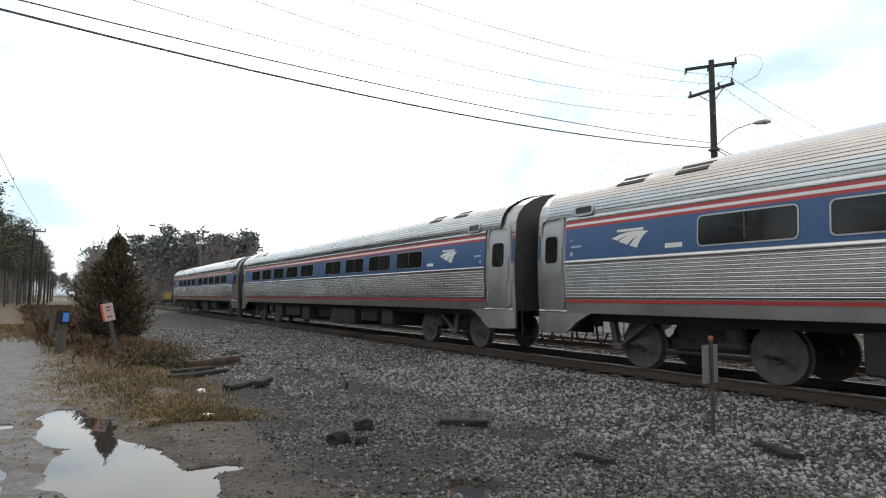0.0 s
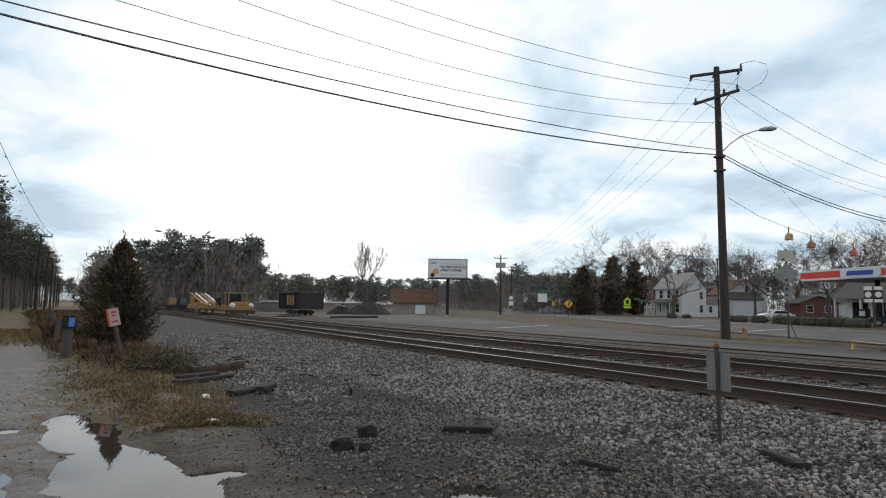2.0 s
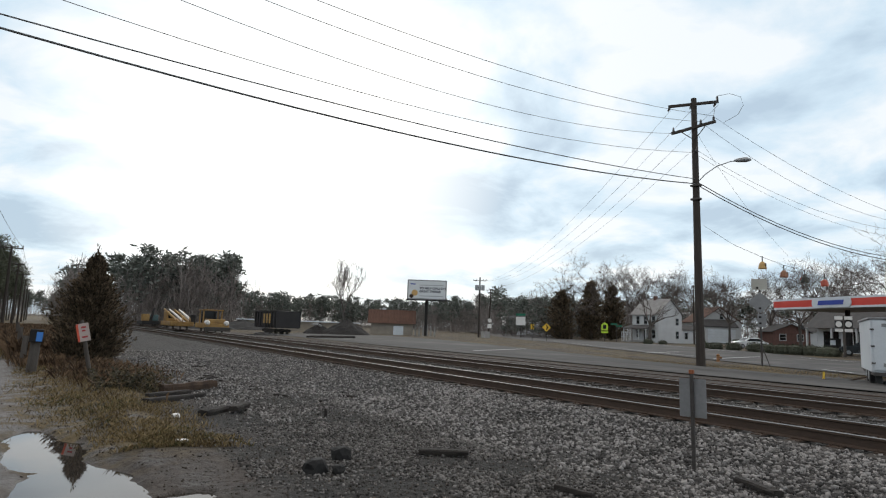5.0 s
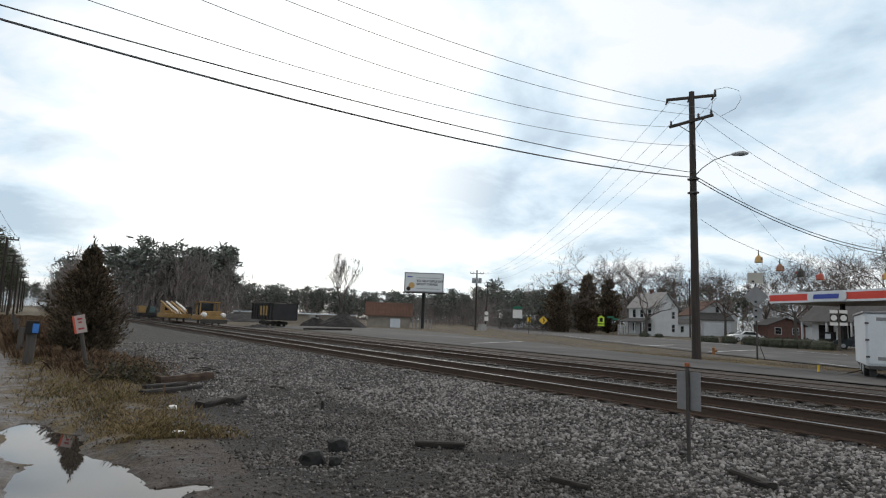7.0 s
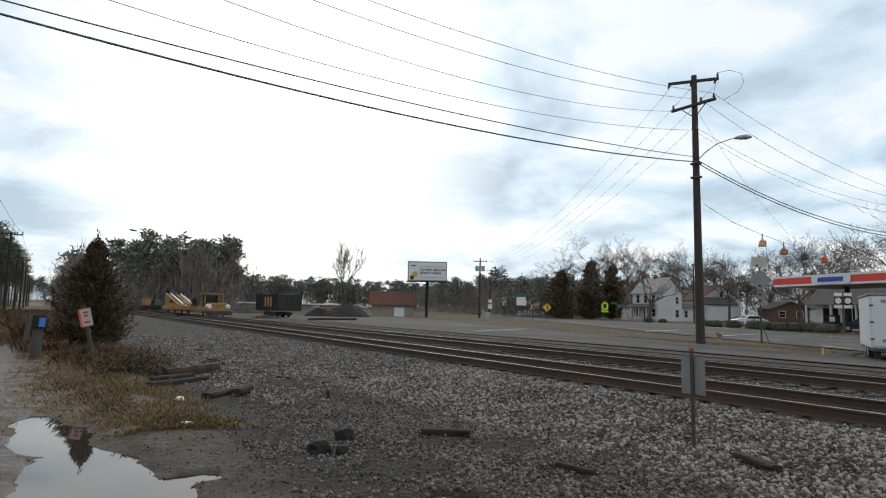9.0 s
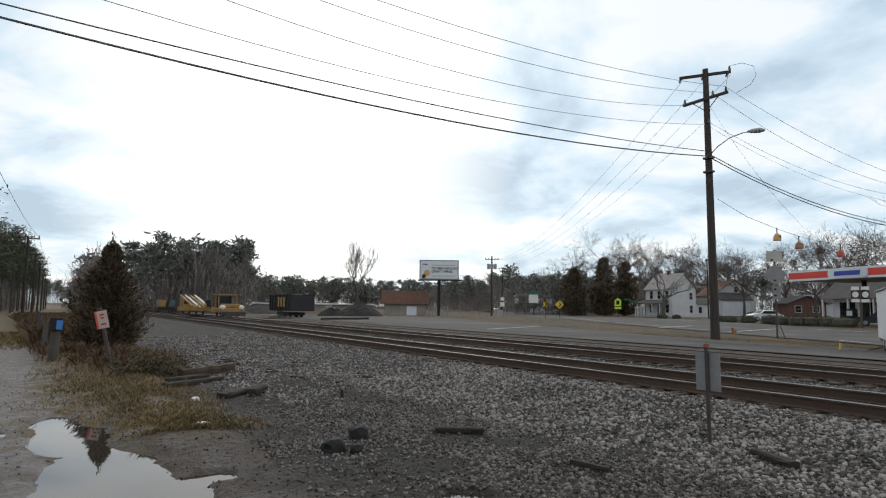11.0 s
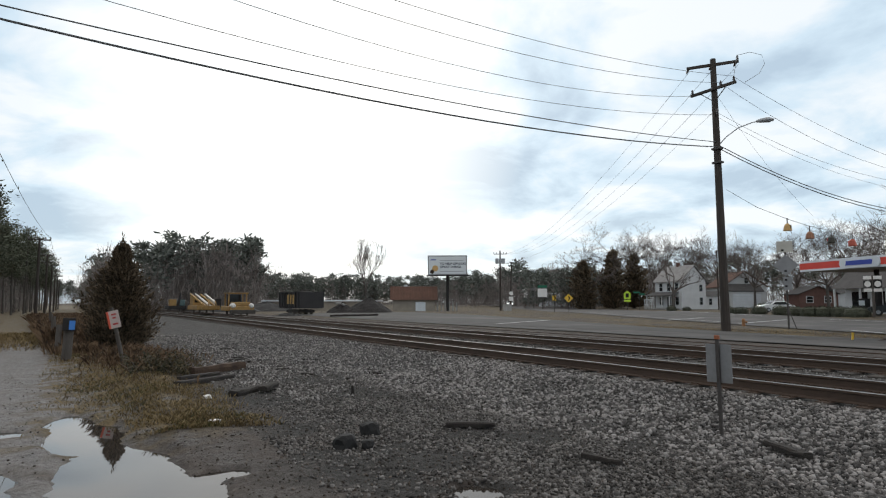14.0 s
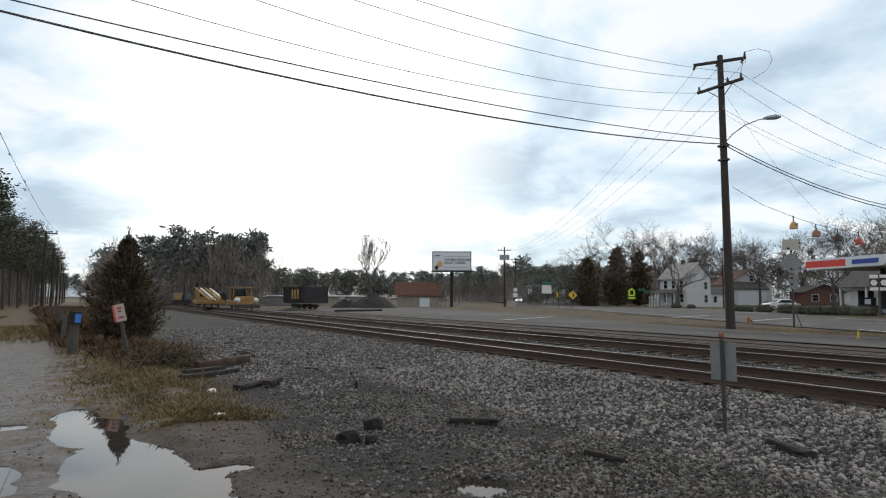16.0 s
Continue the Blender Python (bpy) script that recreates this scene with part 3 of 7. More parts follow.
    # trucks with frames inside the wheels
    for c, k in ((4.0, -1), (CAR - 4.0, 1)):
        o = 1.25 if k > 0 else 0.0
        me = Mesh()
        for s in (-1, 1):
            x = s * 0.47
            me.box(x - 0.09, x + 0.09, c - 1.6, c + 1.6, 0.40, 0.60, 0.03)
            me.box(x - 0.12, x + 0.12, c - 0.7, c + 0.7, 0.58, 0.88, 0.04)
        me.box(-0.6, 0.6, c - 0.35, c + 0.35, 0.45, 0.85, 0.04)
        tk = part("truck", me, TRUCK, car, "grimy steel truck frame")
        for s in (-1, 1):
            me = Mesh()
            x = s * 1.02
            for p, q, w in (((c + o - k * 0.42, 0.97), (c + o + k * 0.40, 0.40), 0.055), ((c + o + k * 0.60, 0.97), (c + o + k * 0.47, 0.40), 0.06)):
                me.grid([[(x + dx, y + dy, z) for dx, dy in ((-0.06, -w), (0.06, -w), (0.06, w), (-0.06, w))] for y, z in (p, q)], True, True)
            me.box(x - 0.07, x + 0.07, min(c + o - k * 0.55, c + o + k * 0.7), max(c + o - k * 0.55, c + o + k * 0.7), 0.93, 1.0, 0.02)
            me.box(x - 0.09, x + 0.09, c + o + k * 0.43 - 0.12, c + o + k * 0.43 + 0.12, 0.32, 0.46, 0.03)
            part("traction_bracket", me, BRACKET, tk, "grey triangular strut bracket")
            me = Mesh()
            me.tube([(s * 0.80, c - k * 0.60, 0.56), (s * 0.80, c - k * 0.60, 0.92)], [0.17, 0.17], 12)
            me.box(min(s * 0.6, s * 0.98), max(s * 0.6, s * 0.98), c - k * 0.6 - 0.24, c - k * 0.6 + 0.24, 0.50, 0.60, 0.03)
            me.tube([(s * 0.92, c - k * 0.6, 0.86), (s * 0.92, c - k * 0.25, 0.82)], 0.05, 8)
            part("air_spring", me, TRUCK, tk)
            me = Mesh()
            me.tube([(s * 0.75, c - 0.8, 0.36), (s * 0.75, c + 0.8, 0.36)], 0.035, 8)
            part("brake_rod", me, TRUCK, tk)
        for a in (c - 1.295, c + 1.295):
            for s in (-1, 1):
                me = Mesh()
                me.tube([(s * 0.69, a, 0.457), (s * 0.715, a, 0.457), (s * 0.72, a, 0.457), (s * 0.80, a, 0.457), (s * 0.835, a, 0.457), (s * 0.832, a, 0.457), (s * 0.80, a, 0.457), (s * 0.785, a, 0.457), (s * 0.80, a, 0.457), (s * 0.87, a, 0.457), (s * 0.87, a, 0.457)],
                        [0.48, 0.485, 0.459, 0.457, 0.45, 0.40, 0.385, 0.28, 0.16, 0.13, 0.03], 32)
                part("wheel", me, WHEEL, tk, "worn steel wheel", smooth=False)
            me = Mesh()
            me.tube([(-0.83, a, 0.457), (0.83, a, 0.457)], 0.085, 12)
            part("axle", me, WHEEL, tk)
    # gear slung under the floor
    me = Mesh()
    me.box(-1.2, 1.2, 1.3, CAR - 1.3, 0.86, 1.03)
    part("underframe", me, GRIME, car)
    rnd = random.Random(5)
    for a, w, x0, x1, z0 in ((6.7, 0.8, -1.38, 1.3, 0.42), (8.1, 1.3, -1.25, -0.3, 0.5), (9.7, 2.2, -1.38, 0.2, 0.34), (12.4, 1.6, -1.1, 1.1, 0.5), (14.4, 0.9, -1.38, -0.4, 0.36), (15.9, 1.9, -1.3, 1.3, 0.46), (18.2, 1.1, -1.38, 1.2, 0.33)):
        for s in (1, -1):
            me = Mesh()
            xa, xb = (x0, x1) if s == 1 else (-x1, -x0)
            if s == 1 or x1 < 0:
                me.box(xa, xb, a, a + w, z0, 0.9, 0.03)
                if w > 1.5:
                    me.box(xa - 0.02 if s == 1 else xb - 0.01, xa + 0.01 if s == 1 else xb + 0.02, a + 0.15, a + w - 0.15, z0 + 0.1, 0.8, 0.005)
                part("equipment_box", me, GRIME, car, "grimy underfloor equipment box")
    me = Mesh()
    me.tube([(-0.9, 11.2, 0.72), (-0.9, 11.3, 0.72), (-0.9, 12.9, 0.72), (-0.9, 13.0, 0.72)], [0.12, 0.22, 0.22, 0.12], 14)
    part("air_tank", me, TRUCK, car, smooth=True)
    return car


SPEED, START = 32.75, 10.40
CARS = []
c0 = build_car("stainless steel fluted passenger car with a blue window band", 1)
CARS.append((c0, START - CAR + 0.14))
c1 = build_car("stainless steel fluted passenger car coupled in the middle of the train", 0)
CARS.append((c1, START + 0.05))
c2 = build_car("rearmost stainless steel passenger car with an open gangway end", 1)
CARS.append((c2, START + CAR + 0.2))

# ---- trees ----
BARK = mat("grey_bark", ((0.045, 0.038, 0.032), (0.11, 0.098, 0.088)), 8, 0.9, 0, 0.5, 40)
TWIG = mat("twig_bark", ((0.075, 0.060, 0.053), (0.145, 0.120, 0.108)), 4, 0.9, 0, 0.2, 40)
PINE = mat("pine_needles", ((0.045, 0.05, 0.034), (0.085, 0.093, 0.064), (0.14, 0.148, 0.105)), 0.6, 0.85, 0, 0, 20, island=0.5, spec=0.2)
# needles of the far stands, paled and greyed to paint in distance haze
HAZEPINE = mat("hazed_pine_needles", ((0.088, 0.096, 0.083), (0.138, 0.148, 0.130), (0.195, 0.206, 0.182)), 0.2, 0.9, 0, 0, 6, island=0.5, spec=0.1)
CEDAR = mat("winter_cedar_foliage", ((0.042, 0.033, 0.023), (0.098, 0.074, 0.050), (0.185, 0.138, 0.092)), 1.2, 0.85, 0, 0, 20, island=0.6, spec=0.2)
BRUSH = mat("dry_brush", ((0.045, 0.03, 0.02), (0.11, 0.07, 0.042), (0.18, 0.12, 0.075)), 1.5, 0.9, 0, 0, 20, island=0.5, spec=0.2)
DRY = mat("dry_grass", ((0.07, 0.05, 0.024), (0.18, 0.13, 0.062), (0.31, 0.23, 0.118)), 0.9, 0.85, 0, 0, 20, island=0.5, spec=0.2)
GREEN = mat("green_grass", ((0.03, 0.038, 0.014), (0.068, 0.070, 0.027), (0.125, 0.11, 0.048)), 1.5, 0.85, 0, 0, 20, island=0.5, spec=0.2)
# dry grey wood, its colour lifted further to stand for aerial haze
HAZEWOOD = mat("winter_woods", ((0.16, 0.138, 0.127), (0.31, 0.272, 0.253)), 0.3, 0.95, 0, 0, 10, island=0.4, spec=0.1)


def limb(me, rnd, p, d, length, r, depth, spread, n=4, up=0.25, wander=0.25):
    """A limb of a bare tree that forks into finer ones."""
    pts, rad = [p], [r]
    q, v = p.copy(), d.copy()
    k = 3 if depth > 1 else 2
    for i in range(k):
        v = (v + Vector((rnd.gauss(0, wander), rnd.gauss(0, wander), rnd.gauss(0, wander * 0.6) + up * 0.2))).normalized()
        q = q + v * (length / k)
        pts.append(q.copy())
        rad.append(r * (1 - 0.42 * (i + 1) / k))
    me.tube(pts, [max(q_, 0.013) for q_ in rad], n if depth > 2 else 3, False)
    if depth == 0:
        return
    for i in range(3 if depth > 2 else rnd.choice((3, 4))):
        t = rnd.uniform(0.35, 1.0) if i else 1.0
        j = min(int(t * k), k - 1)
        base = pts[j].lerp(pts[j + 1], t * k - j) if t < 1 else pts[-1]
        w = (v + Vector((rnd.gauss(0, spread), rnd.gauss(0, spread), rnd.gauss(0, spread * 0.5) + up))).normalized()
        limb(me, rnd, base, w, length * rnd.uniform(0.55, 0.8), r * rnd.uniform(0.4, 0.58), depth - 1, spread, n, up, wander)


def bare_tree(seed, h, depth=5, spread=0.55, up=0.35, r=None, trunk=0.22, fork=5):
    rnd = random.Random(seed)
    r = r or h * 0.018
    tk, cr = Mesh(), Mesh()
    top = Vector((rnd.gauss(0, 0.02) * h, rnd.gauss(0, 0.02) * h, h * trunk))
    tk.tube([(0, 0, -0.3), (0, 0, 0.1), tuple(top * 0.5), tuple(top), tuple(top + Vector((0, 0, h * 0.06)))], [r * 1.5, r * 1.25, r, r * 0.92, r * 0.7], 8)
    for i in range(fork):
        a = 2 * math.pi * (i + rnd.random() * 0.6) / fork
        d = Vector((math.cos(a) * spread, math.sin(a) * spread, 1.0)).normalized()
        limb(cr, rnd, top * rnd.uniform(0.8, 1.02), d, h * rnd.uniform(0.24, 0.34), r * 0.62, depth - 1, spread, 4, up)
    return tk, cr


def spray(me, rnd, c, size, n, droop=0.0, flat=0.5, long=2.2):
    """A tuft of small leaf blades round a place."""
    for _ in range(n):
        d = Vector((rnd.gauss(0, 1), rnd.gauss(0, 1), rnd.gauss(0, flat) - droop))
        d = d.normalized() if d.length > 1e-6 else Vector((0, 0, 1))
        p = c + d * (size * rnd.uniform(0.2, 1.0))
        u = d.cross(Vector((rnd.gauss(0, 1), rnd.gauss(0, 1), rnd.gauss(0, 1)))).normalized()
        L, w = size * rnd.uniform(0.35, 0.7), size * rnd.uniform(0.35, 0.7) / long
        me.face([p - d * L * 0.5, p + u * w, p + d * L, p - u * w])


def sheaf(name, corners, material):
    """One mesh of separate little faces, from an array of faces by corners by xyz."""
    n, k = corners.shape[:2]
    me = bpy.data.meshes.new(name)
    me.vertices.add(n * k)
    me.vertices.foreach_set("co", corners.reshape(-1))
    me.loops.add(n * k)
    me.loops.foreach_set("vertex_index", np.arange(n * k))
    me.polygons.add(n)
    me.polygons.foreach_set("loop_start", np.arange(0, n * k, k))
    me.materials.append(material)
    me.update(calc_edges=True)
    return me


def unit(v):
    return v / np.maximum(np.linalg.norm(v, axis=-1, keepdims=True), 1e-9)


def leaflets(g, p, d, length, width):
    """Diamond blades that start at p and point along d."""
    d = unit(d)
    u = unit(np.cross(d, g.normal(size=d.shape))) * np.asarray(width).reshape(-1, 1)
    e = d * np.asarray(length).reshape(-1, 1)
    return np.stack([p, p + e * 0.45 + u, p + e, p + e * 0.45 - u], 1)


def pine_crown(g, h, low, wide, clumps, each, size, blade=0.05):
    """Needles of a pine: irregular flat clumps on a rounded, broken crown."""
    t = g.random(clumps) ** 0.8
    a = g.uniform(0, 2 * math.pi, clumps)
    r = h * wide * (0.45 + 0.55 * np.sin(math.pi * np.clip((t + 0.12) / 1.22, 0, 1))) * np.sqrt(g.uniform(0.05, 1.0, clumps)) * np.where(t > 0.9, 0.45, 1.0)
    c = np.stack([np.cos(a) * r, np.sin(a) * r, h * (low + (0.98 - low) * t)], 1)
    n = clumps * each
    p = np.repeat(c, each, 0) + g.normal(size=(n, 3)) * h * size * np.array([1.0, 1.0, 0.5])
    d = g.normal(size=(n, 3)) * np.array([1, 1, 0.6]) + np.array([0, 0, 0.35])
    return leaflets(g, p, d, h * blade * g.uniform(0.6, 1.2, n), h * blade * g.uniform(0.10, 0.22, n))


def twig_crown(g, h, limbs, each):
    """A far bare tree: limbs that fan out of the trunk and a haze of fine upright twigs."""
    a = g.uniform(0, 2 * math.pi, limbs)
    t = g.uniform(0.28, 0.62, limbs)
    base = np.stack([np.zeros(limbs), np.zeros(limbs), h * t], 1)
    out = h * g.uniform(0.06, 0.24, limbs)
    tip = base + np.stack([np.cos(a) * out, np.sin(a) * out, h * g.uniform(0.18, 0.36, limbs)], 1)
    tip[:, 2] = np.minimum(tip[:, 2], h * (0.97 - 0.5 * (out / h / 0.24) ** 2 * 0.35))
    u = unit(np.cross(tip - base, g.normal(size=(limbs, 3)))) * h * 0.0042
    big = np.stack([base - u, base + u, tip], 1)
    n = limbs * each
    k = np.repeat(np.arange(limbs), each)
    f = g.uniform(0.3, 1.0, (n, 1))
    p = base[k] * (1 - f) + tip[k] * f
    d = unit(tip - base)[k] + g.normal(size=(n, 3)) * 0.42 + np.array([0, 0, 0.25])
    e = unit(d) * h * g.uniform(0.05, 0.15, (n, 1))
    u = unit(np.cross(e, g.normal(size=(n, 3)))) * h * g.uniform(0.0010, 0.0022, (n, 1))
    return np.concatenate([big, np.stack([p - u, p + u, p + e], 1)])


def stem(g, h, r):
    """A thin three-sided trunk."""
    ang = np.array([0, 2.094, 4.189]) + g.uniform(0, 6)
    ring = np.stack([np.cos(ang), np.sin(ang), np.zeros(3)], 1)
    lo, hi = ring * r + np.array([0, 0, -0.3]), ring * r * 0.25 + np.array([g.normal() * 0.02 * h, g.normal() * 0.02 * h, h * 0.93])
    return np.stack([np.stack([lo[i], lo[(i + 1) % 3], hi[(i + 1) % 3]]) for i in range(3)] + [np.stack([lo[i], hi[(i + 1) % 3], hi[i]]) for i in range(3)])


def plume_tree(seed, h, profile, branches, each, size):
    """A dense cedar: boughs that sweep out and up, feathered to the ground, with loose leaders."""
    g = np.random.default_rng(seed)
    tk = Mesh()
    tk.tube([(0, 0, -0.2), (0, 0, h * 0.4), (0, 0, h * 0.95)], [h * 0.022, h * 0.014, h * 0.003], 7)
    t = g.random(branches) ** 1.25 * 0.93
    a = g.uniform(0, 2 * math.pi, branches)
    r = np.interp(t, [q[0] for q in profile], [q[1] for q in profile])
    lobe = 1 + 0.13 * np.sin(3 * a + 9 * t + seed) + 0.10 * np.sin(5 * a - 17 * t)
    r = r * lobe * g.uniform(0.55, 1.12, branches)
    rise = 0.38 * r
    base = np.stack([0 * a, 0 * a, h * t * 0.97], 1)
    tip = np.stack([np.cos(a) * r, np.sin(a) * r, np.minimum(h * t * 0.97 + rise, h * 1.0)], 1)
    top = max(6, branches // 45)
    b2 = np.stack([g.normal(size=top) * 0.02 * h, g.normal(size=top) * 0.02 * h, h * g.uniform(0.72, 0.86, top)], 1)
    t2 = b2 + np.stack([g.normal(size=top) * 0.05 * h, g.normal(size=top) * 0.05 * h, h * g.uniform(0.08, 0.15, top)], 1)
    b2[:, :2] *= 0.6
    t2[:, :2] = b2[:, :2] * 2.6
    t2[0] = (0, 0, h * 1.02)
    base, tip = np.concatenate([base, b2]), np.concatenate([tip, t2])
    m = len(base)
    k = np.repeat(np.arange(m), each)
    n = m * each
    f = g.uniform(0.15, 1.0, (n, 1))
    sag = np.array([0, 0, -1.0]) * (np.linalg.norm(tip - base, axis=1)[k] * 0.18)[:, None] * np.sin(math.pi * f)
    p = base[k] * (1 - f) + tip[k] * f + sag + g.normal(size=(n, 3)) * size * 0.55 * (1.25 - f)
    d = unit(tip - base)[k] * 0.9 + np.array([0, 0, 0.55]) + g.normal(size=(n, 3)) * 0.38
    v = leaflets(g, p, d, size * g.uniform(0.7, 1.6, n), size * g.uniform(0.09, 0.21, n))
    v[..., 2] = np.maximum(v[..., 2], 0.02)
    return tk, v


def place_tree(name, label, meshes, mats, x, y, rz=0, z=None, group=""):
    t = thing(name, label, "tree", pose(x, y, level(x, y) if z is None else z, 0, 0, rz), group)
    part("trunk", meshes[0], mats[0], t)
    part("crown", meshes[1] if isinstance(meshes[1], Mesh) else sheaf("crown", meshes[1], mats[1]), mats[1], t)
    return t


# young cedar beside the lane
place_tree("cedar_tree", "dark bushy young cedar growing beside the muddy lane", plume_tree(3, 4.02, ((0, 0.98), (0.1, 1.12), (0.25, 1.20), (0.45, 0.98), (0.62, 0.66), (0.78, 0.36), (0.9, 0.19), (1.0, 0.05)), 900, 54, 0.12), (BARK, CEDAR), 1.50, 24.6, 40)

# tall pines along the lane
rnd = random.Random(21)
kinds = []
for i in range(5):
    g = np.random.default_rng(30 + i)
    tk = Mesh()
    lean = Vector((rnd.gauss(0, 0.025), rnd.gauss(0, 0.025), 1))
    tk.tube([tuple(lean * z) for z in (-0.3, 0.2, 6.5, 13.2)], [0.20, 0.16, 0.12, 0.03], 7)
    for _ in range(9):
        z, a = rnd.uniform(4.2, 9.5), rnd.uniform(0, 6.283)
        tk.tube([tuple(lean * z), tuple(lean * (z + 0.5) + Vector((math.cos(a), math.sin(a), 0)) * rnd.uniform(0.8, 2.0))], [0.04, 0.015], 4, False)
    kinds.append((tk.data("trunk", BARK), sheaf("crown", pine_crown(g, 13.6, 0.44 + 0.03 * (i % 3), 0.165, 50, 64, 0.042, 0.032), PINE)))
for i in range(44):
    y = 47 + i * 3.7 + rnd.uniform(-1.5, 1.5)
    x = -6.6 - rnd.uniform(0, 1.6) - (i % 3) * 2.5 + 0.012 * (y - 60)
    k = kinds[i % 5]
    t = thing("pine_tree", "tall pine with a bare trunk at the edge of the lane", "tree", pose(x, y, 0, 0, 0, i * 77), "roadside pines")
    t.scale = (0.95, 0.95, rnd.uniform(0.80, 1.02))
    part("trunk", k[0], None, t)
    part("crown", k[1], None, t)


def woods(name, label, spots, seed, tall, conifer, thick=200, low=(0.2, 0.5), wide=0.15):
    """A stand of far trees: trunks and crowns joined, as nobody could count them."""
    g = np.random.default_rng(seed)
    wood, leaf = [], []
    for x, y in spots:
        h = tall * g.uniform(0.72, 1.08)
        o = np.array([x, y, level(x, y)])
        wood.append(stem(g, h, h * 0.011) + o)
        if g.random() < conifer:
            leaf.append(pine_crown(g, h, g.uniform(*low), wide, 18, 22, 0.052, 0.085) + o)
        else:
            wood.append(twig_crown(g, h, 16, 22) + o)
        # saplings and brush that fill the stand from the ground up
        b = np.stack([g.normal(size=thick) * h * 0.17, g.normal(size=thick) * h * 0.17, h * 0.62 * g.random(thick) ** 1.25], 1)
        d = unit(g.normal(size=(thick, 3)) * 0.36 + np.array([0, 0, 1])) * h * g.uniform(0.06, 0.2, (thick, 1))
        u = unit(np.cross(d, g.normal(size=(thick, 3)))) * h * g.uniform(0.0016, 0.0045, (thick, 1))
        wood.append(np.stack([b - u, b + u, b + d], 1) + o)
    t = thing(name, label, "woods", kind="stuff")
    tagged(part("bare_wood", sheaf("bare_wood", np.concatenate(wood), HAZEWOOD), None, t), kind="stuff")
    if leaf:
        tagged(part("needles", sheaf("needles", np.concatenate(leaf), HAZEPINE), None, t), kind="stuff")
    return t


rnd = random.Random(4)
woods("pine_woods", "dense pine and bare winter woods beside the lane", [(-10.5 - rnd.random() * 13, 46 + i * 1.9 + rnd.uniform(-3, 3)) for i in range(120)], 7, 11.5, 0.45, 420)
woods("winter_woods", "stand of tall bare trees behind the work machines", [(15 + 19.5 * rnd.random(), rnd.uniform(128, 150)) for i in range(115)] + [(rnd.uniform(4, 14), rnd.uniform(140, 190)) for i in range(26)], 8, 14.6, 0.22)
woods("pine_woods", "tall dark pines that rise over the bare stand", [(16.2, 139), (14.4, 141), (18.3, 141), (22.3, 139), (31.7, 137), (33.6, 138), (35.2, 139), (36.2, 142), (13.0, 145)], 18, 15.9, 1.0, 60, (0.35, 0.55), 0.13)
woods("far_woods", "low dark line of far pine woods beyond the yard", [(62 + i * 0.49 + rnd.uniform(-3, 3), 282 - i * 0.12 + rnd.uniform(-14, 14)) for i in range(265)], 9, 13.8, 0.85, 110, (0.08, 0.3), 0.24)
woods("far_woods", "hazy far woods along the line of the track", [(-10 + rnd.uniform(-8, 60), rnd.uniform(420, 520)) for i in range(80)], 10, 16, 0.7, 120)
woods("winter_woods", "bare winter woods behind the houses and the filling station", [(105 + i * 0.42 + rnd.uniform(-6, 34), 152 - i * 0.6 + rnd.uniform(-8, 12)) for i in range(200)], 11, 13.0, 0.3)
woods("dark_evergreens", "dark evergreens beside the white house", [(91 + rnd.uniform(0, 24), 106 + rnd.uniform(-6, 14)) for i in range(30)], 12, 9.5, 1.0, 200, (0.05, 0.2), 0.2)
woods("winter_woods", "pines and bare trees beyond the road", [(112 + i * 0.6 + rnd.uniform(-4, 4), 178 - i * 0.35 + rnd.uniform(-8, 16)) for i in range(100)], 14, 12, 0.6)
woods("winter_woods", "woods behind the lane, mirrored in the train", [(-16 - rnd.random() * 14, -46 + i * 1.9 + rnd.uniform(-2, 2)) for i in range(50)], 13, 13, 0.5)

bares = [bare_tree(50 + i, 18, 6, 0.70, 0.20, 0.27, 0.27, 5) for i in range(3)]
bares = [(a.data("trunk", BARK), b.data("crown", TWIG)) for a, b in bares]
# bare trees round the houses: place and height
for i, (x, y, h) in enumerate(((97.2, 95.5, 17.0), (111.5, 97, 20.5), (118.5, 96, 19.5), (123, 90, 18), (128.7, 95, 19.5), (130, 80, 17), (122, 74, 16), (138.5, 94, 19), (131, 70, 18), (127, 62, 17), (124, 55, 18.5), (116, 47, 17), (112, 40, 19), (116, 34, 20), (108, 31, 20), (112, 26, 21), (140, 64, 18))):
    k = bares[i % 3]
    t = thing("bare_tree", "tall leafless winter tree near the houses", "tree", pose(x, y, level(x, y), 0, 0, i * 67), "bare trees")
    t.scale = (h / 18,) * 3
    part("trunk", k[0], None, t)
    part("crown", k[1], None, t)
# crooked tree before the white house, and the one behind the heap of soil
place_tree("bare_tree", "crooked leafless tree before the white house", bare_tree(77, 11.5, 5, 0.75, 0.25, 0.30, 0.3, 3), (BARK, TWIG), 93.5, 72.3, 0, group="bare trees")
place_tree("bare_tree", "slender many-stemmed leafless tree behind the heap of soil", bare_tree(81, 11.0, 5, 0.36, 0.55, 0.14, 0.30, 6), (BARK, TWIG), 39.3, 86.9, 0)
BROAD = ((0, 2.6), (0.25, 3.6), (0.55, 2.9), (0.8, 1.3), (1.0, 0.3))
place_tree("cedar_tree", "broad dark cedar behind the filling station", plume_tree(91, 12, BROAD, 260, 34, 0.55), (BARK, CEDAR), 101, 31.5)
place_tree("cedar_tree", "broad dark cedar beside the white house", plume_tree(92, 13.4, BROAD, 260, 34, 0.6), (BARK, CEDAR), 102.8, 95)
place_tree("cedar_tree", "dark pointed cedar beside the white house", plume_tree(93, 12.6, BROAD, 260, 34, 0.6), (BARK, CEDAR), 110.2, 95.5)
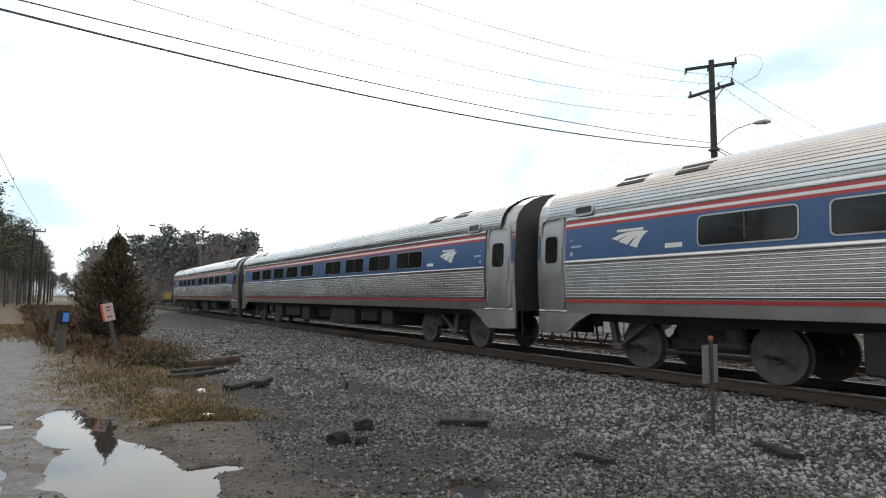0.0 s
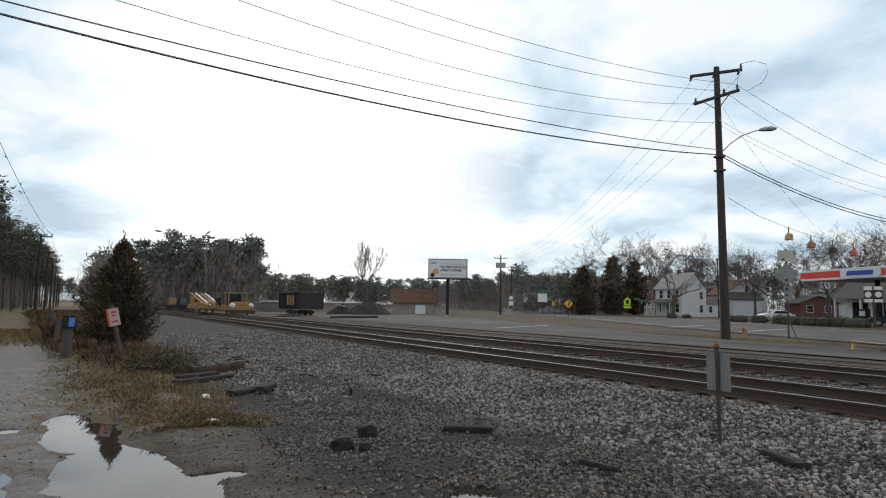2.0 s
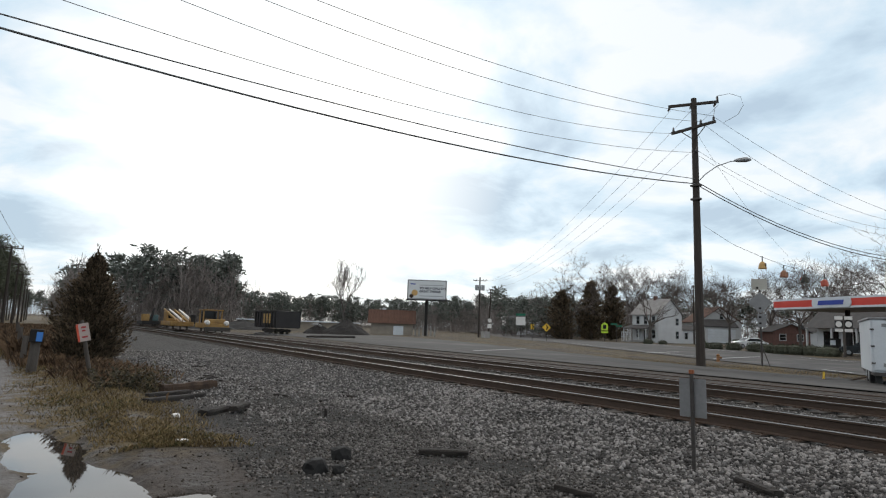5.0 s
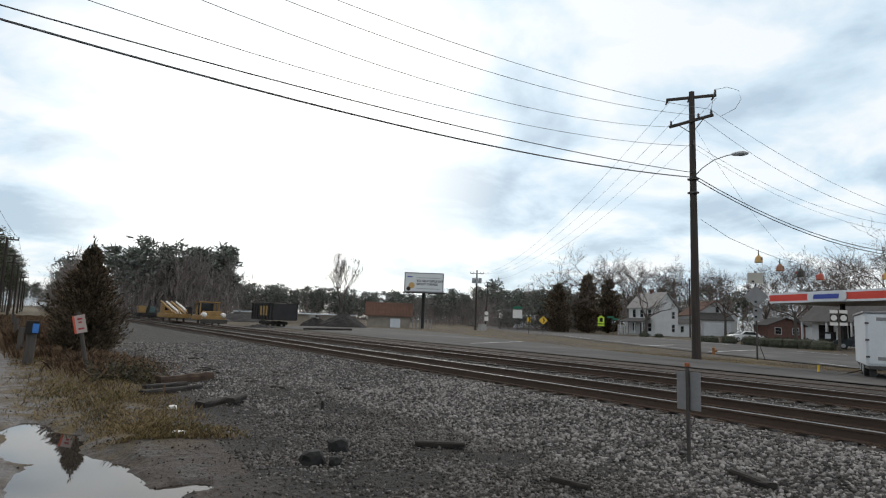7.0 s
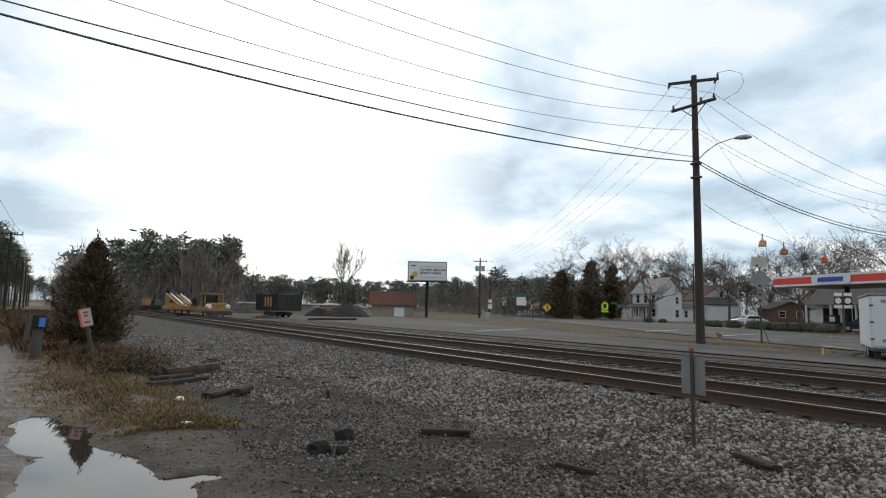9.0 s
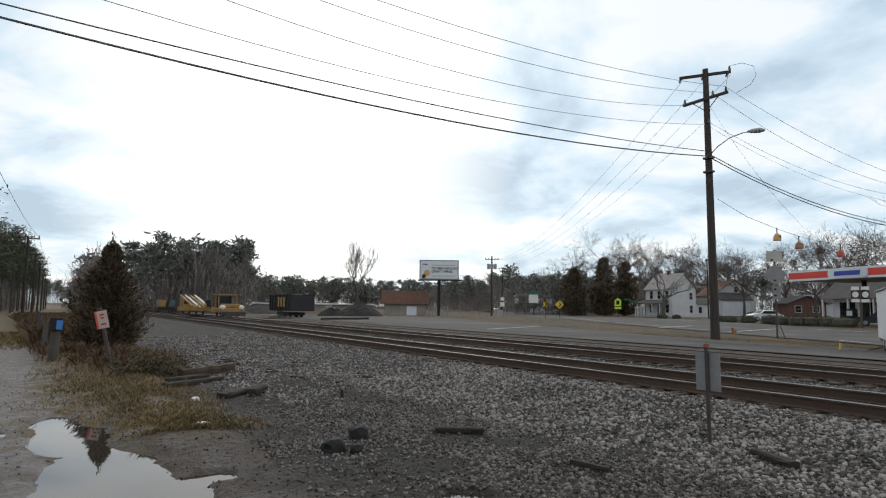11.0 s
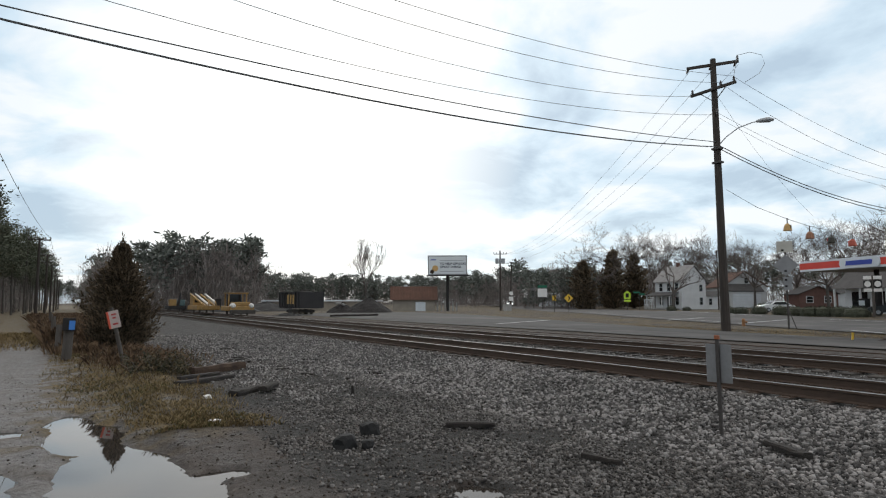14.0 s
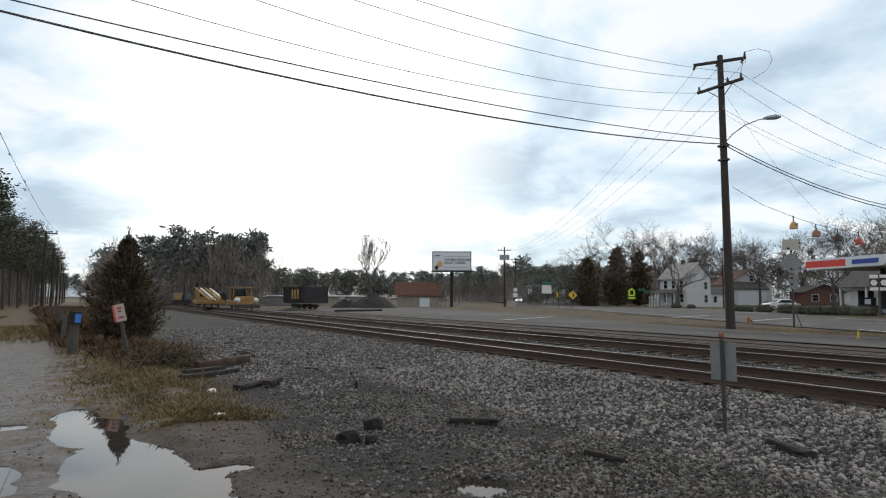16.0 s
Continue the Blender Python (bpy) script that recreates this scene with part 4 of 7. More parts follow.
place_tree("cedar_tree", "dark pointed cedar beside the white house", plume_tree(94, 10.8, BROAD, 220, 34, 0.55), (BARK, CEDAR), 93.4, 95)


# ---- verge: grass, brush, stones ----
def blades(name, label, count, seed, where, h, w, material, lie=0.45):
    rnd = random.Random(seed)
    me = Mesh()
    n = 0
    while n < count:
        q = where(rnd)
        if q is None:
            continue
        x, y = q
        n += 1
        b = Vector((x, y, ground_z(x, y) - 0.01))
        hh = h * rnd.uniform(0.4, 1.2)
        a = rnd.uniform(0, 2 * math.pi)
        s = Vector((math.cos(a), math.sin(a), 0)) * w * rnd.uniform(0.6, 1.4)
        lean = Vector((rnd.gauss(0, lie), rnd.gauss(0, lie), 1)) * hh
        me.face([b - s, b + s, b + lean * 0.6 + s * 0.6, b + lean + Vector((rnd.gauss(0, 0.12), rnd.gauss(0, 0.12), -0.15)) * hh])
    return single(name, me, material, label, "grass", kind="stuff")


def verge(rnd):
    y = 8.2 + 26 * rnd.random() ** 1.6
    c = 1.35 if y < 13 else (1.0 if y < 20 else 0.4)
    x = rnd.gauss(c, 0.5 + 0.012 * y)
    if noise.noise(Vector((x * 1.7, y * 0.9, 4))) < -0.3 or x > 2.5 or wet(x, y) > 0.15 or x < -0.5:
        return None
    return x, y


blades("dry_grass", "matted dry straw-coloured grass on the lane's verge", 22000, 1, verge, 0.09, 0.003, DRY)
blades("green_grass", "thin green grass on the verge", 6000, 2, lambda r: (lambda q: q if q and noise.noise(Vector((q[0], q[1] * 0.7, 8))) > 0.1 else None)(verge(r)), 0.07, 0.0035, GREEN)


def brush(rnd):
    y = rnd.uniform(22.5, 70)
    x = rnd.gauss(0.3 - 0.02 * (y - 17), 0.3 + 0.012 * (y - 17))
    return None if x < -0.5 - (y - 17) * 0.025 or x > 3.6 else (x, y)


blades("tall_brush", "tall reddish dry weeds along the fence posts", 20000, 3, brush, 0.42, 0.0028, BRUSH, 0.3)
blades("tall_brush", "dry weeds round the foot of the cedar", 2600, 5, lambda r: (r.gauss(1.7, 0.6), r.gauss(19.5, 1.8)), 0.30, 0.003, BRUSH)
blades("roadside_grass", "dry grass strip across the lane", 7000, 4, lambda r: (-4.6 - abs(r.gauss(0, 1.6)), r.uniform(16, 60)), 0.16, 0.006, DRY)
blades("roadside_grass", "dry and green grass between the tracks and the road", 9000, 6, lambda r: (lambda x, y: (x, y))(29.8 + 0.03 * (20 - 8) + r.gauss(0, 1.1), r.uniform(6, 27)), 0.07, 0.007, DRY)


blades("tall_brush", "tall rusty-brown dry weeds beside the fence posts", 15000, 15, lambda r: (lambda y: (r.uniform(-0.6 - (y - 24) * 0.06, 0.9), y))(27 + 46 * r.random() ** 1.3), 0.8, 0.005, BRUSH, 0.25)
blades("dry_grass", "rough dry grass at the end of the lane", 9000, 16, lambda r: (r.uniform(-5.5, 0.3), 25 + 14 * r.random() ** 0.7), 0.2, 0.005, DRY)


def build_bush():
    rnd = random.Random(9)
    b = thing("bush", "low tangled brown and green bush by the timbers", "bush", pose(1.95, 15.3, 0))
    st, lf = Mesh(), Mesh()
    for i in range(60):
        a, l = rnd.uniform(0, 6.28), rnd.uniform(0.35, 0.85)
        d = Vector((math.cos(a) * 0.8, math.sin(a) * 0.8, rnd.uniform(0.5, 1.4))).normalized()
        p0 = Vector((rnd.gauss(0, 0.3), rnd.gauss(0, 0.3), -0.05))
        p1 = p0 + d * l
        st.tube([tuple(p0), tuple(p0.lerp(p1, 0.5) + Vector((0, 0, 0.05))), tuple(p1)], [0.008, 0.006, 0.003], 4, False)
        for k in range(18):
            spray(lf, rnd, p0.lerp(p1, rnd.uniform(0.3, 1.0)), 0.10, 2, 0.1, 0.7, 3)
    part("stems", st, BARK, b)
    part("leaves", lf, mat("bush_leaves", ((0.025, 0.026, 0.012), (0.06, 0.052, 0.024), (0.11, 0.08, 0.04)), 3, 0.8, 0, 0, 20, island=0.6), b)


build_bush()

STONE = mat("ballast_stone", ((0.046, 0.043, 0.0415), (0.140, 0.131, 0.126), (0.305, 0.289, 0.278)), 1.0, 0.9, 0, 0.4, 45, island=0.62, spec=0.25)


GRAVEL = mat("dirty_gravel", ((0.038, 0.035, 0.033), (0.095, 0.088, 0.083), (0.20, 0.188, 0.178)), 1.0, 0.9, 0, 0.4, 45, island=0.62, spec=0.25)
CLOD = mat("mud_clod", ((0.022, 0.017, 0.013), (0.055, 0.043, 0.035), (0.13, 0.11, 0.095)), 1.5, 0.9, 0, 0.3, 40, island=0.6, spec=0.25)


def stones(name, label, pts, seed, lo, hi, material=None):
    """Broken stone, each piece a crooked eight-cornered block."""
    g = np.random.default_rng(seed)
    n = len(pts)
    base = np.array([(x, y, z) for z in (-1, 1) for x, y in ((-1, -1), (1, -1), (1, 1), (-1, 1))], float)
    c = base[None] * g.uniform(0.45, 1.0, (n, 8, 3))
    size = (lo + (hi - lo) * g.random((n, 1, 1)) ** 2) * g.uniform(0.55, 1.1, (n, 1, 3)) * np.array([1, 1, 0.72])
    c = c * size
    ax = g.normal(size=(n, 3))
    ax /= np.linalg.norm(ax, axis=1)[:, None]
    an = g.uniform(0, math.pi, n)[:, None, None]
    k = ax[:, None, :]
    c = c * np.cos(an) + np.cross(np.broadcast_to(k, c.shape), c) * np.sin(an) + k * (c * k).sum(2, keepdims=True) * (1 - np.cos(an))
    p = np.array(pts)
    v = (c + p[:, None, :]).reshape(-1, 3)
    quad = np.array([(0, 3, 2, 1), (4, 5, 6, 7), (0, 1, 5, 4), (1, 2, 6, 5), (2, 3, 7, 6), (3, 0, 4, 7)])
    f = (quad[None] + 8 * np.arange(n)[:, None, None]).reshape(-1)
    me = bpy.data.meshes.new(name)
    me.vertices.add(len(v))
    me.vertices.foreach_set("co", v.ravel())
    me.loops.add(len(f))
    me.loops.foreach_set("vertex_index", f)
    me.polygons.add(len(f) // 4)
    me.polygons.foreach_set("loop_start", np.arange(0, len(f), 4))
    me.materials.append(material or STONE)
    me.update(calc_edges=True)
    return tagged(new(name, me), label, "gravel", kind="stuff")


def scatter(seed, n, area, keep, lift=0.006):
    rnd = random.Random(seed)
    out = []
    while len(out) < n:
        x, y = area(rnd)
        if rnd.random() < keep(x, y):
            out.append((x, y, ground_z(x, y) + lift * rnd.uniform(-0.8, 1.6)))
    return out


def bed(x, y):
    edge = 2.0 + 0.9 * noise.noise(Vector((x * 0.6, y * 0.4, 1))) + 0.03 * y
    return step(edge - 0.7, edge + 1.2, x) * (1.0 if x > 6.8 else 1.0 - 0.9 * dirt(x, y)) * (1 - wet(x, y))


stones("ballast", "small grey broken stones and dirt beside the lane", scatter(1, 36000, lambda r: (r.uniform(2.0, 5.8), 2.6 + 10.1 * r.random() ** 1.3), bed), 1, 0.006, 0.029, GRAVEL)
stones("ballast", "grey broken ballast stones beside the track", scatter(11, 27000, lambda r: (r.uniform(5.4, 9.3), 2.2 + 10.5 * r.random() ** 1.3), bed), 11, 0.011, 0.043)
stones("ballast", "grey ballast stones along the bed further off", scatter(2, 24000, lambda r: (r.uniform(2.5, 9.3), 10 + 24 * r.random() ** 1.4), bed), 2, 0.013, 0.042)
stones("ballast", "ballast stones between the rails", scatter(3, 10500, lambda r: (r.uniform(9.5, 16.6), 0.5 + 45 * r.random() ** 1.6), lambda x, y: 1.0, 0.02), 3, 0.014, 0.04)
stones("grit", "loose grit and clods on the muddy lane", scatter(4, 13000, lambda r: (r.uniform(-3.2, 6.0), 3.2 + 14 * r.random() ** 1.4), lambda x, y: (1 - wet(x, y)) * (0.25 if x < 0 else 1.0), 0.002), 4, 0.005, 0.02, CLOD)

# ---- wood, rubbish and small signs beside the track ----
OLDTIE = mat("rotten_tie_wood", ((0.010, 0.008, 0.007), (0.04, 0.033, 0.028)), 3, 0.95, 0, 0.9, 30, stretch=(0.4, 3, 3))
LOG = mat("rotten_log", ((0.03, 0.018, 0.012), (0.09, 0.055, 0.036)), 4, 0.95, 0, 0.9, 25)
COAL = mat("black_lump", ((0.004, 0.004, 0.004), (0.018, 0.017, 0.017)), 8, 0.85, 0, 0.6, 40)
GREYWOOD = mat("weathered_post", ((0.045, 0.038, 0.032), (0.115, 0.10, 0.088)), 3, 0.9, 0, 0.6, 40, stretch=(3, 3, 0.4))
ALU = mat("sign_back_aluminium", ((0.20, 0.20, 0.205), (0.29, 0.29, 0.295)), 2.5, 0.55, 0.35, 0.1, 30)
POSTSTEEL = mat("sign_post_steel", ((0.05, 0.045, 0.042), (0.10, 0.09, 0.085)), 4, 0.7, 0.4, 0.3, 40)


def lump(name, label, category, x, y, sx, sy, sz, material, seed, rz=0):
    g = random.Random(seed)
    bm = bmesh.new()
    bmesh.ops.create_icosphere(bm, subdivisions=2, radius=1.0)
    for v in bm.verts:
        k = 1 + 0.5 * noise.noise(v.co * 1.5 + Vector((seed, 0, 0))) + g.uniform(-0.16, 0.16)
        c = v.co * k
        v.co = Vector((max(-0.8, min(0.8, c.x)) * sx, max(-0.8, min(0.8, c.y)) * sy, max(-0.75, min(0.75, c.z)) * sz))
    me = bpy.data.meshes.new(name)
    bm.to_mesh(me)
    bm.free()
    me.materials.append(material)
    ob = tagged(new(name, me), label, category)
    ob.matrix_basis = pose(x, y, ground_z(x, y) + sz * 0.45, 0, 0, rz)
    return ob


lump("black_lump", "broken black lump of asphalt on the gravel", "rubble", 2.74, 6.60, 0.17, 0.12, 0.13, COAL, 1, 20)
lump("black_lump", "small black lump of asphalt on the gravel", "rubble", 2.97, 6.50, 0.11, 0.08, 0.08, COAL, 2, 50)
lump("black_lump", "broken black lump of asphalt on the gravel", "rubble", 3.27, 7.10, 0.15, 0.11, 0.12, COAL, 3, -15)
lump("litter", "crumpled white plastic litter on the dirt", "litter", 1.66, 8.43, 0.10, 0.07, 0.04, WHITE, 4, 10)
lump("litter", "crumpled white plastic litter on the dirt", "litter", 2.04, 10.98, 0.10, 0.08, 0.05, WHITE, 5, 60)


def timber(name, label, p0, p1, w, h, material, seed, lift=0.0):
    """A rough squared or split timber lying on the ground."""
    g = random.Random(seed)
    a, c = Vector((p0[0], p0[1], ground_z(*p0) + h * 0.35 + lift)), Vector((p1[0], p1[1], ground_z(*p1) + h * 0.35 + lift))
    d = (c - a).normalized()
    u = d.cross(Vector((0, 0, 1))).normalized()
    me = Mesh()
    rings = []
    for i in range(7):
        p = a.lerp(c, i / 6)
        s = 1.0 - (0.3 * g.random() if i in (0, 6) else 0.12 * g.random())
        rings.append([p + u * (w / 2 * s * x + g.gauss(0, w * 0.03)) + Vector((0, 0, h / 2 * s * z + g.gauss(0, h * 0.04))) for x, z in ((-1, -1), (1, -1), (1.05, 0.3), (0.8, 1), (-0.75, 1), (-1.05, 0.4))])
    me.grid(rings, True, True)
    return single(name, me, material, label, "timber")


timber("old_tie", "rotten discarded railway tie lying by the bush", (1.8, 12.6), (3.1, 13.9), 0.17, 0.10, OLDTIE, 1)
timber("old_tie", "rotten discarded railway tie lying by the bush", (1.95, 13.5), (2.9, 14.4), 0.15, 0.09, OLDTIE, 2, 0.03)
timber("rotten_log", "reddish rotten log beside the track bed", (2.4, 14.8), (3.75, 15.7), 0.22, 0.2, LOG, 3)
timber("old_tie", "broken black tie end on the gravel", (2.5, 11.1), (3.1, 11.65), 0.22, 0.12, OLDTIE, 4)
timber("old_tie", "splintered tie board on the gravel", (3.0, 11.1), (3.35, 11.6), 0.2, 0.10, OLDTIE, 5, 0.06)
timber("plank", "thin dark plank half buried in gravel", (4.25, 6.86), (4.75, 6.46), 0.12, 0.07, OLDTIE, 6, 0.035)
timber("plank", "short dark board lying on the ballast", (6.78, 4.05), (6.58, 3.5), 0.12, 0.07, OLDTIE, 7, 0.03)
timber("stick", "dark stick lying on the gravel", (4.62, 4.75), (4.72, 4.32), 0.07, 0.05, OLDTIE, 8, 0.03)
for i in range(14):
    g = random.Random(i + 40)
    x, y, a = g.uniform(3.2, 6.2), g.uniform(12, 24), g.uniform(0, 3)
    timber("wood_scrap", "dark scrap of splintered wood on the stones", (x, y), (x + 0.35 * math.cos(a), y + 0.35 * math.sin(a)), 0.10, 0.05, OLDTIE, i + 9)
me = Mesh()
me.tube([(4.38, 10.25, -0.05), (4.385, 10.25, 0.10), (4.37, 10.24, 0.17)], [0.03, 0.028, 0.02], 7)
single("wooden_stake", me, OLDTIE, "short broken wooden stake in the gravel", "stake")


def signpost():
    z = ground_z(6.85, 4.66)
    s = thing("track_sign", "grey back of a narrow sign on a steel post", "sign", pose(6.85, 4.66, z, 0, -0.6, -85))
    me = Mesh()
    me.box(-0.022, 0.022, -0.012, 0.018, -0.2, 1.17, 0.004)
    part("post", me, POSTSTEEL, s)
    me = Mesh()
    me.box(-0.165, 0.165, 0.020, 0.026, 0.64, 1.11, 0.002)
    part("plate", me, ALU, s, "grey aluminium sign plate")
    me = Mesh()
    me.box(-0.03, 0.03, -0.016, 0.024, 1.17, 1.22, 0.006)
    part("cap", me, mat("rust_orange", ((0.22, 0.07, 0.03), (0.36, 0.13, 0.06)), 6, 0.8), s, "rusty orange post cap")
    for h in (0.72, 1.02):
        me = Mesh()
        me.disc((0, -0.016, h), (0, 1, 0), 0.014, 0.01, 8)
        part("bolt", me, POSTSTEEL, s)
    return s


TRACK_SIGN = signpost()


def lane_signs():
    s = thing("warning_post", "leaning wooden post with a red and white marker sign", "sign", pose(1.17, 16.6, ground_z(1.17, 16.6), 0, -13, -5))
    me = Mesh()
    me.tube([(0, 0, -0.2), (0, 0, 0.7), (0, 0, 1.5)], [0.05, 0.046, 0.042], 8)
    part("post", me, GREYWOOD, s)
    me = Mesh()
    me.box(-0.13, 0.13, -0.068, -0.055, 1.0, 1.42, 0.004)
    pl = part("plate", me, mat("faded_pink_plate", ((0.40, 0.31, 0.28), (0.52, 0.44, 0.41)), 5, 0.6), s, "weathered pale plate with a red edge")
    me = Mesh()
    me.box(-0.13, -0.085, -0.073, -0.0695, 1.005, 1.415)
    part("red_edge", me, mat("orange_red_paint", ((0.55, 0.06, 0.03), (0.7, 0.12, 0.06)), 4, 0.5), pl)
    for i, (x0, x1, z) in enumerate(((-0.03, 0.07, 1.33), (-0.02, 0.05, 1.25), (-0.04, 0.08, 1.10))):
        me = Mesh()
        me.box(x0, x1, -0.073, -0.0695, z - 0.02, z + 0.02)
        part("writing_bar", me, RED, pl)
    b = thing("marker_post", "thick grey wooden post with a blue plate", "post", pose(-0.05, 20.6, ground_z(-0.05, 20.6), 0, 2, 0))
    me = Mesh()
    me.tube([(0, 0, -0.2), (0.01, 0, 0.6), (0, 0, 1.16)], [0.13, 0.125, 0.12], 10)
    part("post", me, GREYWOOD, b)
    me = Mesh()
    me.box(-0.16, 0.16, -0.2, 0.14, 0.86, 1.22, 0.02)
    part("cap_box", me, GRIME, b, "dark box on the post")
    me = Mesh()
    me.box(0.0, 0.15, -0.212, -0.203, 0.89, 1.15, 0.003)
    part("plate", me, mat("blue_plate", ((0.03, 0.16, 0.52), (0.06, 0.24, 0.65)), 5, 0.5), b, "bright blue plate")
    for i, (x, y, h) in enumerate(((-0.32, 23.5, 0.95), (-0.5, 27.5, 1.0), (-0.65, 33, 1.05), (-0.85, 39, 1.05), (-1.1, 46, 1.1))):
        me = Mesh()
        me.tube([(x, y, -0.2), (x + 0.03 * (-1) ** i, y, h)], [0.09, 0.08], 8)
        single("fence_post", me, GREYWOOD, "weathered grey wooden fence post in the weeds", "post", "fence posts")


lane_signs()

# ---- utility poles and wires ----
POLEWOOD = mat("creosoted_pole", ((0.022, 0.017, 0.014), (0.06, 0.047, 0.04)), 2, 0.85, 0, 0.5, 30, stretch=(4, 4, 0.4))
CERAMIC = mat("insulator", ((0.06, 0.05, 0.05), (0.12, 0.11, 0.11)), 5, 0.3)
WIRE = mat("wire", ((0.05, 0.05, 0.05), (0.11, 0.11, 0.11)), 5, 0.45, 0.5, 0)
LAMPGREY = mat("street_lamp_grey", ((0.25, 0.26, 0.27), (0.38, 0.39, 0.40)), 3, 0.5, 0.5, 0.1)
P = Vector((28.94, 19.18, 0.14))
E_LEFT, E_RIGHT, P_FAR = Vector((-10, 16, 0)), Vector((60, 12, 0.3)), Vector((68.9, 91.6, 0.1))


def arm(me, a, b, w=0.06, h=0.07):
    a, b = Vector(a), Vector(b)
    d = (b - a).normalized()
    u = Vector((-d.y, d.x, 0)) * w
    me.grid([[p + u + Vector((0, 0, h)), p - u + Vector((0, 0, h)), p - u - Vector((0, 0, h)), p + u - Vector((0, 0, h))] for p in (a, b)], True, True)


def insulator(parent, p, down=False, n=(0, 0, 1)):
    me = Mesh()
    n = Vector(n).normalized() * (-1 if down else 1)
    p = Vector(p)
    me.tube([p + n * q for q in (0, 0.05, 0.06, 0.12, 0.13, 0.2, 0.22, 0.27)], [0.03, 0.03, 0.07, 0.07, 0.04, 0.065, 0.04, 0.03], 8)
    part("insulator", me, CERAMIC, parent)


def main_pole():
    po = thing("utility_pole", "tall dark creosoted utility pole with two crossarms", "utility pole")
    me = Mesh()
    me.tube([tuple(P + Vector((0.0, 0.0, -0.5))), tuple(P + Vector((-0.02, 0.03, 5))), tuple(P + Vector((-0.05, 0.08, 14.55)))], [0.24, 0.2, 0.145], 12)
    part("pole", me, POLEWOOD, po)
    me = Mesh()
    arm(me, (28.13, 20.34, 14.36), (29.55, 18.20, 14.36))
    part("crossarm", me, POLEWOOD, po, "wooden crossarm with strain insulators")
    me = Mesh()
    arm(me, (28.72, 20.55, 12.98), (28.72, 17.90, 12.98))
    part("crossarm", me, POLEWOOD, po)
    for s in (-0.75, 0.75):
        me = Mesh()
        me.tube([(28.72, 19.2 + s, 12.92), (28.80, 19.2, 12.3)], 0.025, 6)
        part("arm_brace", me, POSTSTEEL, po)
    for q in ((28.18, 20.27, 14.3), (28.78, 19.3, 14.3), (29.45, 18.3, 14.3)):
        insulator(po, q, True, (-0.45, -0.85, 0.55))
    for q in ((29.5, 18.25, 14.42), (28.72, 20.45, 13.04), (28.72, 18.75, 13.04), (28.72, 18.0, 13.04), (28.75, 19.05, 11.6)):
        insulator(po, q)
    # street lamp on its bracket
    me = Mesh()
    me.tube([(28.95, 19.1, 10.0), (29.1, 18.8, 10.35), (29.4, 18.3, 10.75), (29.75, 17.75, 10.95), (29.95, 17.45, 10.98)], 0.028, 8)
    lp = part("lamp_arm", me, LAMPGREY, po, "curved grey lamp bracket")
    me = Mesh()
    me.tube([(29.85, 17.6, 10.98), (29.95, 17.42, 10.99), (30.15, 17.1, 10.99), (30.28, 16.9, 10.97)], [0.05, 0.11, 0.14, 0.05], 10)
    part("lamp_head", me, LAMPGREY, lp, "grey street lamp head")
    for h in (9.0, 9.75):
        me = Mesh()
        me.box(P.x - 0.28, P.x + 0.05, P.y - 0.25, P.y + 0.25, h - 0.05, h + 0.05, 0.01)
        part("bracket", me, POSTSTEEL, po)


main_pole()


def plain_pole(x, y, h, label, arms=(), tank=False, r=0.15, rz=0.0, lean=0.0, group="utility poles"):
    po = thing("utility_pole", label, "utility pole", pose(x, y, level(x, y), 0, lean, rz), group)
    me = Mesh()
    me.tube([(0, 0, -0.4), (0, 0, h * 0.5), (0, 0, h)], [r, r * 0.85, r * 0.62], 9)
    part("pole", me, POLEWOOD, po)
    for z, w in arms:
        me = Mesh()
        arm(me, (-w, 0, z), (w, 0, z), 0.05, 0.06)
        part("crossarm", me, POLEWOOD, po)
        for s in (-0.95, -0.5, 0.5, 0.95):
            insulator(po, (w * s, 0, z + 0.06))
    if tank:
        for s in (-0.62, 0.0, 0.62):
            me = Mesh()
            me.disc((s, -0.3, h - 2.0), (0, 0, 1), 0.3, 1.0, 14, 0.06)
            part("transformer", me, LAMPGREY, po, "grey transformer drum")
    return po


plain_pole(68.9, 91.6, 11.3, "utility pole with three transformer drums beside the far road", ((10.65, 1.25),), True, 0.2, -37)
plain_pole(71.5, 92.0, 9.3, "leaning bare utility pole beside the road", (), False, 0.17, 0, 2.5)
plain_pole(-10, 16, 13.0, "utility pole beside the lane that holds the crossing wires", ((12.6, 1.2),), rz=80)
plain_pole(60, 12, 13.6, "utility pole beside the road that holds the wires", ((13.2, 1.2),), rz=30)
for i, (y, h) in enumerate(((71.5, 7.9), (95, 7.9), (119, 7.9), (143, 7.9), (168, 7.9), (194, 7.9))):
    plain_pole(-2.9, y, h + 0.2, "dark utility pole with a crossarm beside the lane", ((h, 0.95),) if i % 2 == 0 else ((h, 0.7), (h - 0.9, 0.6)), rz=0, r=0.16, group="lane poles")
plain_pole(-3.9, 24, 8.6, "utility pole beside the lane", ((8.1, 0.95),), r=0.16, group="lane poles")
plain_pole(112.5, 75.5, 13.2, "thin street pole beside the houses", ((12.2, 0.9),), rz=50)
plain_pole(98.5, 66.5, 10.6, "street pole before the white house", ((10.3, 1.0),), rz=50)


